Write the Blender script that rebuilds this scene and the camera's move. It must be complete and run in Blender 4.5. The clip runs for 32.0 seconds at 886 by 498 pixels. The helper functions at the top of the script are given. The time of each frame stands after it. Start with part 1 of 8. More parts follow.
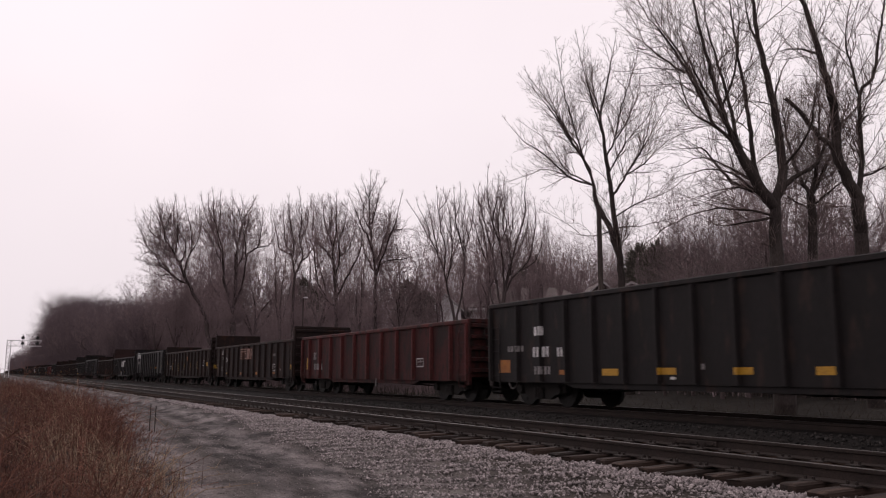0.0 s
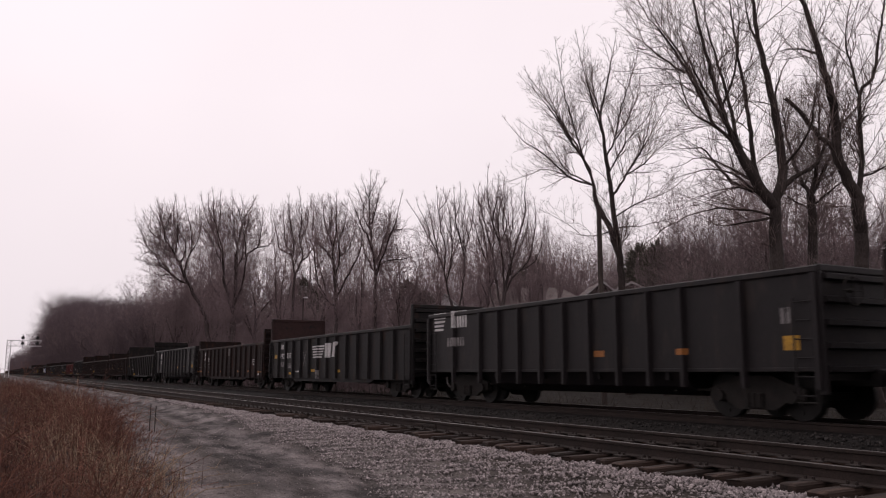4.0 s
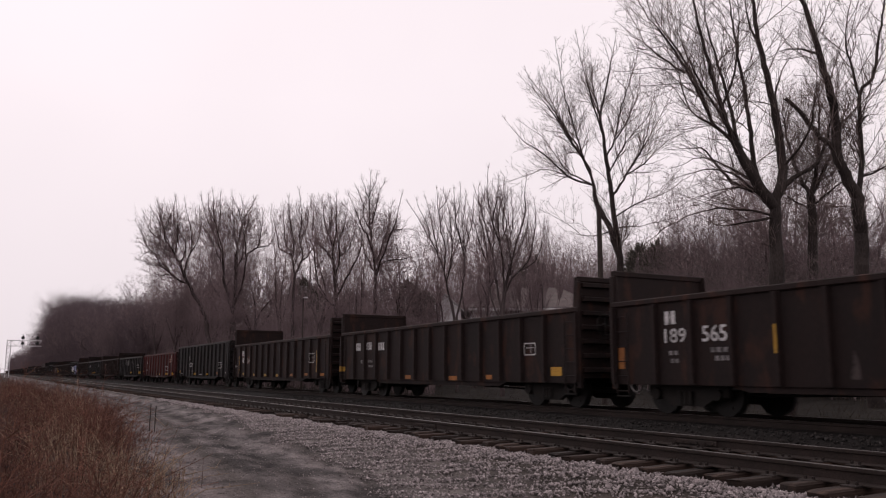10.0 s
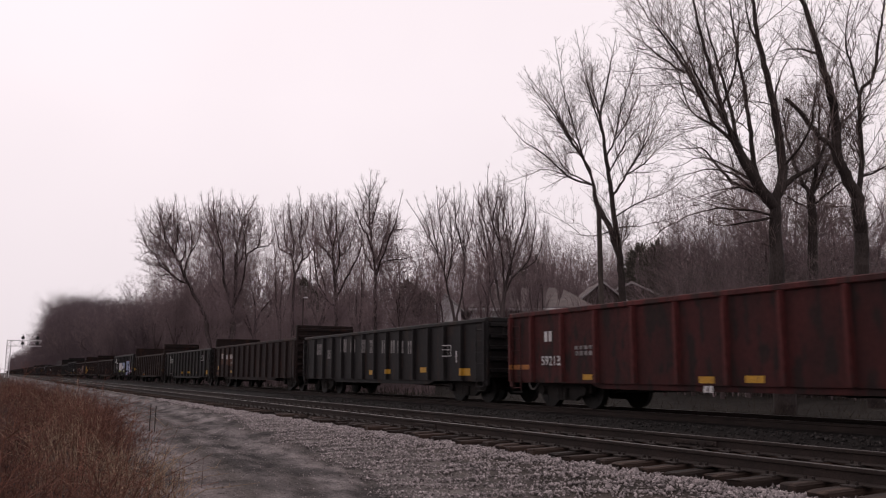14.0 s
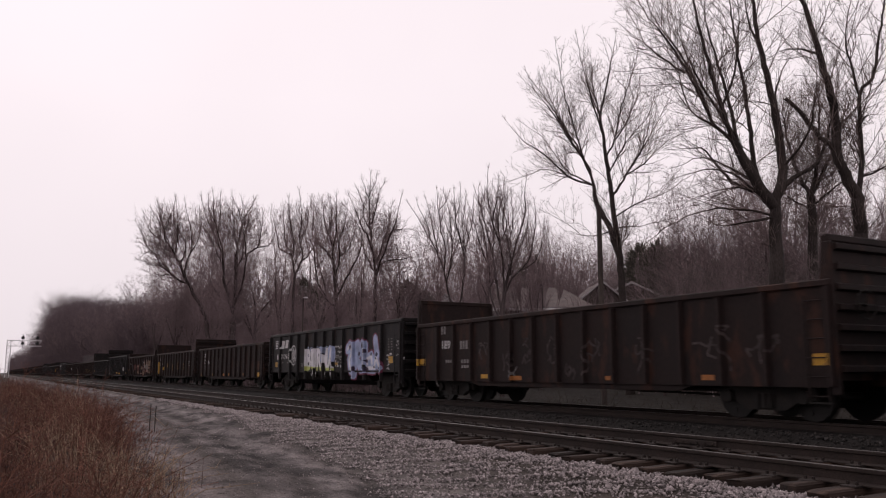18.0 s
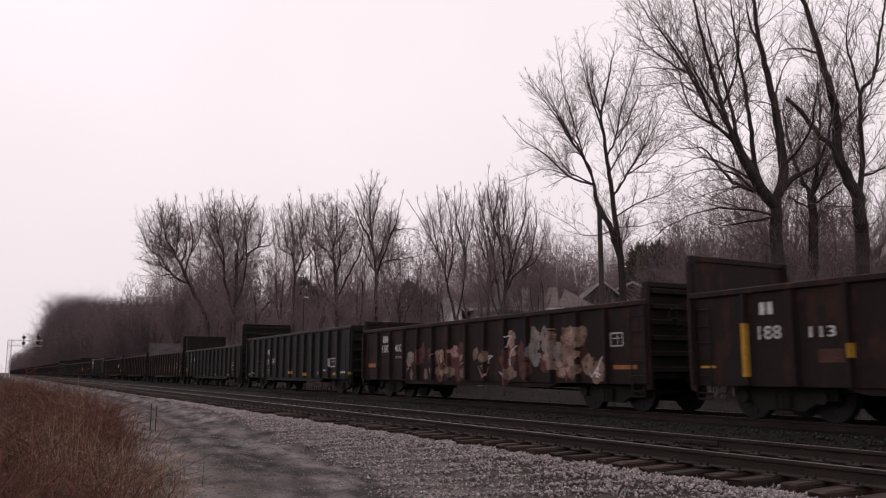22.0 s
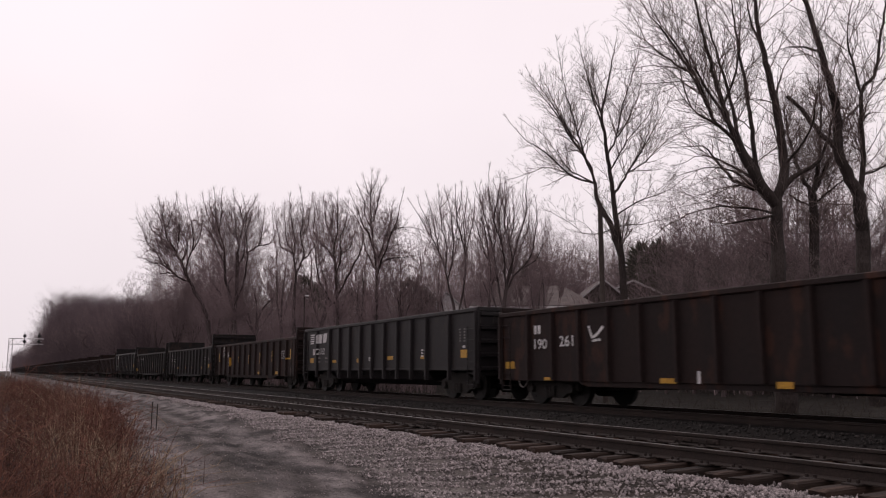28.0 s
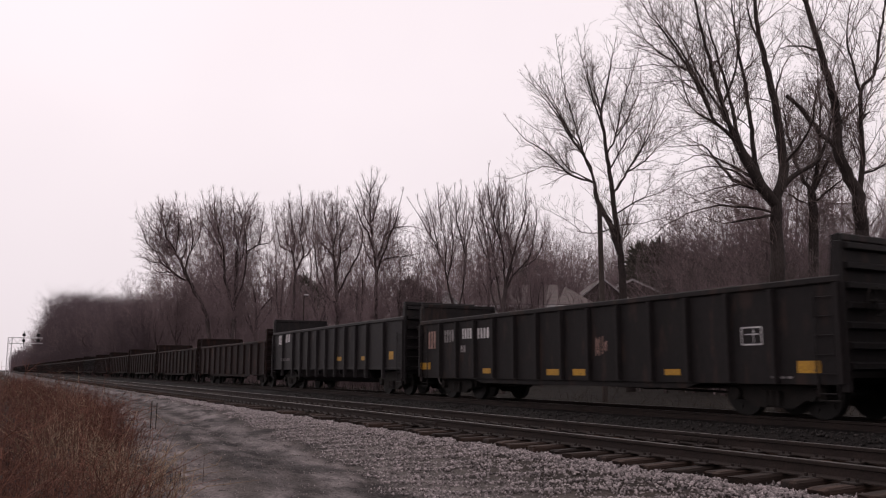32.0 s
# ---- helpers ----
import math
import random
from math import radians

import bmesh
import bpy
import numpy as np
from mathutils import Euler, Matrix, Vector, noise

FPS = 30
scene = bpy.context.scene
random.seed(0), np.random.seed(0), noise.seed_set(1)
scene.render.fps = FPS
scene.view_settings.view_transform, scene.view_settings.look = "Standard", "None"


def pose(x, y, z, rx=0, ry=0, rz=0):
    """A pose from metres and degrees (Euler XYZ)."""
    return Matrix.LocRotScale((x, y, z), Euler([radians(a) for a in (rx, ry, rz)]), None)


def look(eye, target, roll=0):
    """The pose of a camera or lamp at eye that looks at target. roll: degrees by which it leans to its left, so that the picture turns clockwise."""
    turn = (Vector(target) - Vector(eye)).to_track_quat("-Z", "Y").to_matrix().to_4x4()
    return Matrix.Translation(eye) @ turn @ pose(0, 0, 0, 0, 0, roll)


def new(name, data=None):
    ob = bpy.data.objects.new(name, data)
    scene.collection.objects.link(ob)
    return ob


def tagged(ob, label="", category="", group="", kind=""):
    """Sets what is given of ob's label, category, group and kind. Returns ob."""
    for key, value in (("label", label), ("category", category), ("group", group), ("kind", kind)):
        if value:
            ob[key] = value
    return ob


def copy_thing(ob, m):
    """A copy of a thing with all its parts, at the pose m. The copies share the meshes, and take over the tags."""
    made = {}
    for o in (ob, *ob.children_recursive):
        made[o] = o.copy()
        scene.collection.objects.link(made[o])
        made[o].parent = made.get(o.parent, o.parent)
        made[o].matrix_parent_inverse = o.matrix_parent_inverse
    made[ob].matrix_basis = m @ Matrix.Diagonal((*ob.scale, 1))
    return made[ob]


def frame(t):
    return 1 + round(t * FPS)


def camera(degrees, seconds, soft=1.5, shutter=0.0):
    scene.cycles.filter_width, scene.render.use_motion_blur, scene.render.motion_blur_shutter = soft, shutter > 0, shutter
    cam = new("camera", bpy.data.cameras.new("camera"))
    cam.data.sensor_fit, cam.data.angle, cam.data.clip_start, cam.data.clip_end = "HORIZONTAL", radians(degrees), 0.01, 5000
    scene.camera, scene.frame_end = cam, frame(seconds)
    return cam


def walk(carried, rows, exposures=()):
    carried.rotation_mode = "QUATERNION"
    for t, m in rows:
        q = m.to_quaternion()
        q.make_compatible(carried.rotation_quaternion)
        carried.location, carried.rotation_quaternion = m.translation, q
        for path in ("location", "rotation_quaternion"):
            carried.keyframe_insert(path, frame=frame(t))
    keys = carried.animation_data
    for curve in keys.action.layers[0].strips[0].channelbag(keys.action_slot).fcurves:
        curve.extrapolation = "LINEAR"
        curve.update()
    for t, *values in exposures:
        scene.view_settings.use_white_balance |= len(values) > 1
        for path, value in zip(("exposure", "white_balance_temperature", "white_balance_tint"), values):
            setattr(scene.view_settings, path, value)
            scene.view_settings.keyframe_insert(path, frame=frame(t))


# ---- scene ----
cam = camera(57.13, 32.0, soft=1.15, shutter=0.16)
walk(cam, [
    (0.0, pose(0, 0, 0.98, 98.65, 0, -28.66)),
    (20.5, pose(0, 0, 0.98, 98.65, 0, -28.66)),
    (22.2, pose(0, 0, 0.98, 98.63, 0, -28.61)),
    (24.0, pose(0, 0, 0.98, 98.55, 0, -28.57)),
    (28.0, pose(0, 0, 0.98, 98.52, 0, -28.57)),
    (30.0, pose(0, 0, 0.98, 98.47, 0, -28.59)),
    (32.0, pose(0, 0, 0.98, 98.46, 0, -28.61)),
], exposures=[(0.0, 0.0, 6600, 14), (32.0, 0.0, 6600, 14)])

# ---- sky and sun: overcast, the hidden sun ahead and to the left ----
SUN_AZ, SUN_EL = -6.0, 50.0        # degrees from +Y towards +X, and up
world = bpy.data.worlds.new("overcast_sky")
scene.world = world
world.use_nodes = True
wn, wl = world.node_tree.nodes, world.node_tree.links
sky = wn.new("ShaderNodeTexSky")
sky.sky_type = "NISHITA"
sky.sun_disc = False
sky.sun_elevation = radians(SUN_EL)
sky.sun_rotation = radians(SUN_AZ)
sky.dust_density = 6.0
grey = wn.new("ShaderNodeRGBToBW")
wl.new(sky.outputs[0], grey.inputs[0])
veil = wn.new("ShaderNodeMix")          # cloud evens the clear sky out
veil.data_type = "FLOAT"
veil.inputs[0].default_value = 0.955
wl.new(grey.outputs[0], veil.inputs[2])
veil.inputs[3].default_value = 7.6
coord = wn.new("ShaderNodeTexCoord")
cloud = wn.new("ShaderNodeTexNoise")
cloud.inputs["Scale"].default_value = 1.6
cloud.inputs["Detail"].default_value = 4.0
wl.new(coord.outputs["Generated"], cloud.inputs["Vector"])
ramp = wn.new("ShaderNodeMapRange")
ramp.inputs[1].default_value, ramp.inputs[2].default_value = 0.3, 0.7
ramp.inputs[3].default_value, ramp.inputs[4].default_value = 0.95, 1.04
wl.new(cloud.outputs[0], ramp.inputs[0])
mul = wn.new("ShaderNodeMath")
mul.operation = "MULTIPLY"
wl.new(veil.outputs[0], mul.inputs[0])
wl.new(ramp.outputs[0], mul.inputs[1])
lift = wn.new("ShaderNodeSeparateXYZ")  # an overcast sky is duller towards the horizon
wl.new(coord.outputs["Generated"], lift.inputs[0])
fall = wn.new("ShaderNodeMapRange")
fall.inputs[1].default_value, fall.inputs[2].default_value = 0.0, 0.32
fall.inputs[3].default_value, fall.inputs[4].default_value = 0.90, 1.03
wl.new(lift.outputs[2], fall.inputs[0])
mul2 = wn.new("ShaderNodeMath")
mul2.operation = "MULTIPLY"
wl.new(mul.outputs[0], mul2.inputs[0])
wl.new(fall.outputs[0], mul2.inputs[1])
tint = wn.new("ShaderNodeVectorMath")
tint.operation = "SCALE"
tint.inputs[0].default_value = (1.0, 0.925, 0.960)
wl.new(mul2.outputs[0], tint.inputs["Scale"])
background = wn["Background"]
wl.new(tint.outputs[0], background.inputs[0])
background.inputs[1].default_value = 0.121

sun = new("sun", bpy.data.lights.new("sun", "SUN"))
sun.data.energy, sun.data.angle, sun.data.color = 0.5, radians(25), (1.0, 0.95, 0.93)
sun.matrix_world = look((300 * math.sin(radians(SUN_AZ)), 300 * math.cos(radians(SUN_AZ)), 300 * math.tan(radians(SUN_EL))), (0, 0, 0))


# ---- materials ----
def material(name, base, second=None, rough=0.8, metal=0.0, scale=3.0, fine=60.0, bump=0.3, wear=None, wear_at=0.6,
             stretch=(1, 1, 1), per_piece=0.0, per_island=0.0, spec=0.3):
    """Two-scale varied surface; wear: a colour that shows in patches."""
    m = bpy.data.materials.new(name)
    m.use_nodes = True
    n, l = m.node_tree.nodes, m.node_tree.links
    b = n["Principled BSDF"]
    b.inputs["Roughness"].default_value, b.inputs["Metallic"].default_value = rough, metal
    b.inputs["Specular IOR Level"].default_value = spec
    tc, mp = n.new("ShaderNodeTexCoord"), n.new("ShaderNodeMapping")
    mp.inputs["Scale"].default_value = stretch
    l.new(tc.outputs["Object"], mp.inputs[0])
    big, small = n.new("ShaderNodeTexNoise"), n.new("ShaderNodeTexNoise")
    for tex, s, d in ((big, scale, 6.0), (small, fine, 3.0)):
        tex.inputs["Scale"].default_value, tex.inputs["Detail"].default_value = s, d
        l.new(mp.outputs[0], tex.inputs["Vector"])
    second = second or tuple(c * 0.6 for c in base)
    mix = n.new("ShaderNodeMix")
    mix.data_type = "RGBA"
    mix.inputs[6].default_value, mix.inputs[7].default_value = (*base, 1), (*second, 1)
    mr = n.new("ShaderNodeMapRange")
    mr.inputs[1].default_value, mr.inputs[2].default_value = 0.35, 0.65
    l.new(big.outputs[0], mr.inputs[0])
    l.new(mr.outputs[0], mix.inputs[0])
    out = mix.outputs[2]
    if wear:
        wm, wr, wt = n.new("ShaderNodeMix"), n.new("ShaderNodeMapRange"), n.new("ShaderNodeTexNoise")
        wm.data_type = "RGBA"
        wt.inputs["Scale"].default_value, wt.inputs["Detail"].default_value = scale * 2.3, 8.0
        l.new(mp.outputs[0], wt.inputs["Vector"])
        wr.inputs[1].default_value, wr.inputs[2].default_value = wear_at, wear_at + 0.1
        l.new(wt.outputs[0], wr.inputs[0])
        l.new(wr.outputs[0], wm.inputs[0])
        l.new(out, wm.inputs[6])
        wm.inputs[7].default_value = (*wear, 1)
        out = wm.outputs[2]
    vals = n.new("ShaderNodeMapRange")
    vals.inputs[3].default_value, vals.inputs[4].default_value = 0.7, 1.3
    vals.inputs[1].default_value, vals.inputs[2].default_value = 0.3, 0.7
    l.new(small.outputs[0], vals.inputs[0])
    gain = vals.outputs[0]
    if per_piece or per_island:
        src = n.new("ShaderNodeObjectInfo").outputs["Random"] if per_piece else n.new("ShaderNodeNewGeometry").outputs["Random Per Island"]
        amount = per_piece or per_island
        pr, pm = n.new("ShaderNodeMapRange"), n.new("ShaderNodeMath")
        pr.inputs[3].default_value, pr.inputs[4].default_value = 1 - amount, 1 + amount
        l.new(src, pr.inputs[0])
        pm.operation = "MULTIPLY"
        l.new(pr.outputs[0], pm.inputs[0])
        l.new(gain, pm.inputs[1])
        gain = pm.outputs[0]
    sc = n.new("ShaderNodeVectorMath")
    sc.operation = "SCALE"
    l.new(out, sc.inputs[0])
    l.new(gain, sc.inputs["Scale"])
    l.new(sc.outputs[0], b.inputs["Base Color"])
    if bump:
        bp = n.new("ShaderNodeBump")
        bp.inputs["Strength"].default_value, bp.inputs["Distance"].default_value = bump, 0.02
        l.new(small.outputs[0], bp.inputs["Height"])
        l.new(bp.outputs[0], b.inputs["Normal"])
    return m


RUST = (0.030, 0.0118, 0.0075)
CAR_PAINT = {
    "black": material("black_car_paint", (0.00766, 0.00587, 0.00631), (0.00485, 0.00353, 0.00363), 0.65, scale=1.5, fine=25, wear=(0.01851, 0.00966, 0.00722), wear_at=0.55, stretch=(1, 1, 0.3), spec=0.25),
    "grey": material("faded_black_car_paint", (0.00954, 0.00714, 0.00752), (0.00644, 0.00458, 0.00447), 0.7, scale=1.5, fine=25, wear=(0.02145, 0.01275, 0.01038), wear_at=0.55, stretch=(1, 1, 0.3), spec=0.25),
    "brown": material("rusty_black_car_paint", (0.00944, 0.00552, 0.00528), (0.01320, 0.00624, 0.00528), 0.75, scale=1.1, fine=22, wear=RUST, wear_at=0.55, stretch=(1, 1, 0.4), spec=0.22),
    "red": material("oxide_red_car_paint", (0.04800, 0.01000, 0.00960), (0.02400, 0.00680, 0.00656), 0.75, scale=1.5, fine=22, wear=(0.01573, 0.00786, 0.00726), wear_at=0.49, stretch=(1, 1, 0.35), spec=0.22),
    "navy": material("blue_black_car_paint", (0.00704, 0.00464, 0.00544), (0.00496, 0.00320, 0.00376), 0.6, scale=1.5, fine=25, wear=(0.01351, 0.00908, 0.00812), wear_at=0.55, stretch=(1, 1, 0.3), spec=0.3),
}


def highlit(paint, gain):
    """The same paint made lighter, for the light that posts and chords catch."""
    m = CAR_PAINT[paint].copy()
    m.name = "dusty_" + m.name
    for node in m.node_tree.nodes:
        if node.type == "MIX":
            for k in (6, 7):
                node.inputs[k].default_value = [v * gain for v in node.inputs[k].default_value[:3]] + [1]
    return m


# highlights of side posts and top chords, put into a lighter paint
POST_PAINT = {paint: highlit(paint, 1.7 if paint == "red" else 1.25) for paint in CAR_PAINT}
PAINT_MAROON = material("maroon_spray_paint", (0.10, 0.03, 0.027), (0.06, 0.022, 0.02), 0.75, scale=3, fine=20, bump=0, wear=(0.02, 0.013, 0.012), wear_at=0.55)
PAINT_TAN = material("tan_spray_paint", (0.20, 0.135, 0.10), (0.10, 0.062, 0.05), 0.75, scale=3, fine=20, bump=0, wear=(0.05, 0.03, 0.025), wear_at=0.57)
PAINT_GREY = material("grey_spray_paint", (0.21, 0.19, 0.175), (0.12, 0.11, 0.10), 0.75, scale=3, fine=20, bump=0, wear=(0.04, 0.03, 0.028), wear_at=0.57)
GHOST_PAINT = material("ghost_of_paint", (0.062, 0.046, 0.044), (0.03, 0.022, 0.021), 0.8, scale=3, fine=20, bump=0, wear=(0.014, 0.01, 0.009), wear_at=0.52)
RUSTY_END = material("rusty_end_paint", (0.030, 0.0125, 0.0115), (0.020, 0.009, 0.0085), 0.8, scale=1.0, fine=20, wear=(0.012, 0.008, 0.008), wear_at=0.6)
# pale grey that puts the light on an end wall into its paint
LIT_END = material("bleached_end_paint", (0.13, 0.11, 0.112), (0.085, 0.072, 0.074), 0.8, scale=1.0, fine=20, wear=(0.03, 0.024, 0.024), wear_at=0.62)
TRUCK = material("greasy_cast_steel", (0.0108, 0.0091, 0.0083), (0.0175, 0.0136, 0.012), 0.8, scale=4, fine=40, wear=(0.02340, 0.01638, 0.01287), wear_at=0.64)
HOSE = material("dusty_rubber_hose", (0.16, 0.145, 0.14), (0.09, 0.08, 0.078), 0.7, scale=6, fine=40, bump=0.1)
WHEEL = material("wheel_steel", (0.01287, 0.01112, 0.01053), (0.00819, 0.00702, 0.00644), 0.6, 0.3, scale=5, fine=50)
YELLOW = material("yellow_reflective_sheet", (0.42, 0.225, 0.022), (0.33, 0.17, 0.02), 0.5, scale=4, fine=30, bump=0, wear=(0.16, 0.10, 0.04), wear_at=0.62)
ORANGE = material("faded_orange_sheet", (0.30, 0.115, 0.025), (0.21, 0.075, 0.022), 0.6, scale=4, fine=30, bump=0, wear=(0.12, 0.07, 0.04), wear_at=0.64)
WHITE = material("white_stencil_paint", (0.55, 0.53, 0.53), (0.38, 0.36, 0.36), 0.7, scale=3, fine=30, bump=0, wear=(0.09, 0.08, 0.08), wear_at=0.6)
FADED = material("faded_stencil_paint", (0.22, 0.20, 0.20), (0.13, 0.12, 0.12), 0.8, scale=3, fine=30, bump=0, wear=(0.05, 0.045, 0.045), wear_at=0.56)
PINKISH = material("pinkish_faded_paint", (0.34, 0.22, 0.19), (0.20, 0.12, 0.10), 0.8, scale=3, fine=30, bump=0, wear=(0.06, 0.045, 0.04), wear_at=0.58)
RUST_PATCH = material("rust_primer_patch", (0.075, 0.033, 0.022), (0.045, 0.021, 0.016), 0.85, scale=3, fine=30, bump=0, wear=(0.03, 0.022, 0.02), wear_at=0.6)
PAINT_WHITE = material("white_spray_paint", (0.62, 0.60, 0.62), (0.50, 0.48, 0.52), 0.6, scale=3, fine=3, bump=0)
PAINT_BLACK = material("black_spray_paint", (0.012, 0.011, 0.012), None, 0.6, scale=3, fine=20, bump=0)
PAINT_BLUE = material("pale_blue_spray_paint", (0.25, 0.30, 0.44), (0.33, 0.36, 0.52), 0.6, scale=2.5, fine=3, bump=0)
PAINT_NAVY = material("navy_spray_paint", (0.03, 0.028, 0.06), (0.05, 0.022, 0.04), 0.6, scale=2, fine=20, bump=0)
PAINT_RED = material("crimson_spray_paint", (0.17, 0.03, 0.06), (0.09, 0.025, 0.05), 0.6, scale=3, fine=3, bump=0)
PAINT_LIME = material("lime_spray_paint", (0.42, 0.44, 0.13), (0.34, 0.38, 0.12), 0.6, scale=3, fine=3, bump=0)
# twigs of the woods: distance haze is mixed into their colour
HAZY_TWIG = material("grey_twig_bark", (0.235, 0.175, 0.18), (0.16, 0.119, 0.123), 0.95, scale=0.4, fine=10, bump=0, spec=0.1)
CEDAR = material("dull_cedar_green", (0.075, 0.07, 0.057), (0.045, 0.042, 0.034), 0.95, scale=2, fine=30, bump=0, spec=0.1)
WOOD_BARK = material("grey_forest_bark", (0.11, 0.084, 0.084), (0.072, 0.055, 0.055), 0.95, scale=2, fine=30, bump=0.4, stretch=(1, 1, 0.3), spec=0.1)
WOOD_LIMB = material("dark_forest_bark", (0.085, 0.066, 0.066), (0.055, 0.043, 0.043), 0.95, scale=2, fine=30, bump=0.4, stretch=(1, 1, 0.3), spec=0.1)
SCRUB_TWIG = material("dull_grey_brown_scrub", (0.135, 0.112, 0.104), (0.085, 0.071, 0.066), 0.95, scale=0.4, fine=10, bump=0, spec=0.1)
# paler still, since more haze lies before the deeper woods
HAZY_MID_TWIG = material("pale_twig_bark", (0.275, 0.21, 0.216), (0.19, 0.145, 0.15), 0.95, scale=0.4, fine=10, bump=0, spec=0.1)
BARK = material("grey_brown_bark", (0.050, 0.040, 0.037), (0.030, 0.024, 0.023), 0.95, scale=2, fine=30, bump=0.5, stretch=(1, 1, 0.3), spec=0.1)
TWIG = material("reddish_twig_bark", (0.15, 0.112, 0.105), (0.10, 0.075, 0.07), 0.95, scale=0.4, fine=10, bump=0, spec=0.1)
# far twigs, their purple-grey taken from the haze
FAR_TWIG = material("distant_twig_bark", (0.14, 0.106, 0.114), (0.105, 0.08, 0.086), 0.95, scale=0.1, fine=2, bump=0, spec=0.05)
RAIL_TOP = material("worn_rail_steel", (0.15, 0.135, 0.13), (0.10, 0.09, 0.085), 0.45, 0.7, scale=2, fine=40, bump=0.05)
RAIL_WEB = material("rusted_rail_steel", (0.027, 0.018, 0.015), (0.018, 0.0125, 0.0107), 0.85, scale=2, fine=40)
TIE = material("weathered_tie_wood", (0.040, 0.0225, 0.0155), (0.013, 0.0082, 0.0066), 0.9, scale=2, fine=20, stretch=(0.3, 3, 3), per_piece=0.5, bump=0.6)
TIE_FAR = material("oily_tie_wood", (0.02250, 0.01800, 0.01650), (0.01500, 0.01275, 0.01200), 0.9, scale=2, fine=20, stretch=(0.3, 3, 3))
STONE = material("crushed_limestone", (0.27, 0.232, 0.23), (0.155, 0.133, 0.132), 0.85, scale=9, fine=90, per_island=0.6, bump=0.2)
ROAD_STONE = material("muddy_road_stone", (0.21, 0.18, 0.175), (0.14, 0.12, 0.116), 0.9, scale=9, fine=90, per_island=0.6, bump=0.2)
DARK_STONE = material("oily_crushed_stone", (0.023, 0.018, 0.0156), (0.0096, 0.0077, 0.0068), 0.85, scale=9, fine=90, per_island=0.45, bump=0.2)
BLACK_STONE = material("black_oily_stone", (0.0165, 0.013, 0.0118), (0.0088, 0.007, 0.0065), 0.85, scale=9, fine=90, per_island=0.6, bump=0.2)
WEED = material("dry_reddish_weed_stalks", (0.175, 0.080, 0.058), (0.07, 0.035, 0.028), 0.9, scale=0.6, fine=9, per_island=0.45, bump=0, spec=0.1)
# litter coloured dark to give the shaded hollows under the weeds
SHADED_LITTER = material("dark_weed_litter", (0.05, 0.028, 0.024), (0.025, 0.016, 0.014), 0.95, scale=0.6, fine=9, per_island=0.5, bump=0, spec=0.1)
STRAW = material("bleached_straw", (0.30, 0.215, 0.15), (0.20, 0.14, 0.10), 0.9, scale=0.8, fine=9, per_island=0.35, bump=0, spec=0.1)
# bank weeds: the shade seen beneath the cars is put into their colour
SHADED_STRAW = material("dull_winter_weed", (0.065, 0.052, 0.04), (0.034, 0.027, 0.022), 0.95, scale=0.8, fine=9, per_island=0.5, bump=0, spec=0.1)
GALV = material("galvanised_steel", (0.62, 0.59, 0.60), (0.5, 0.48, 0.49), 0.6, 0.3, scale=2, fine=30, bump=0.05)
SIGNAL_BLACK = material("black_signal_paint", (0.02, 0.02, 0.021), None, 0.5, scale=4, fine=40, bump=0)
ROOF = material("brown_asphalt_shingle", (0.115, 0.092, 0.088), (0.085, 0.069, 0.066), 0.95, scale=2, fine=18, bump=0.4)
SIDING = material("white_house_siding", (0.62, 0.60, 0.61), (0.54, 0.52, 0.53), 0.8, scale=1.5, fine=20, bump=0.05)
BOARD = material("weathered_white_board", (0.40, 0.38, 0.38), (0.30, 0.28, 0.28), 0.8, scale=1.5, fine=20, bump=0.05)
POLE_WOOD = material("weathered_pole_wood", (0.06, 0.047, 0.042), (0.04, 0.031, 0.028), 0.95, scale=2, fine=30, stretch=(1, 1, 0.15))


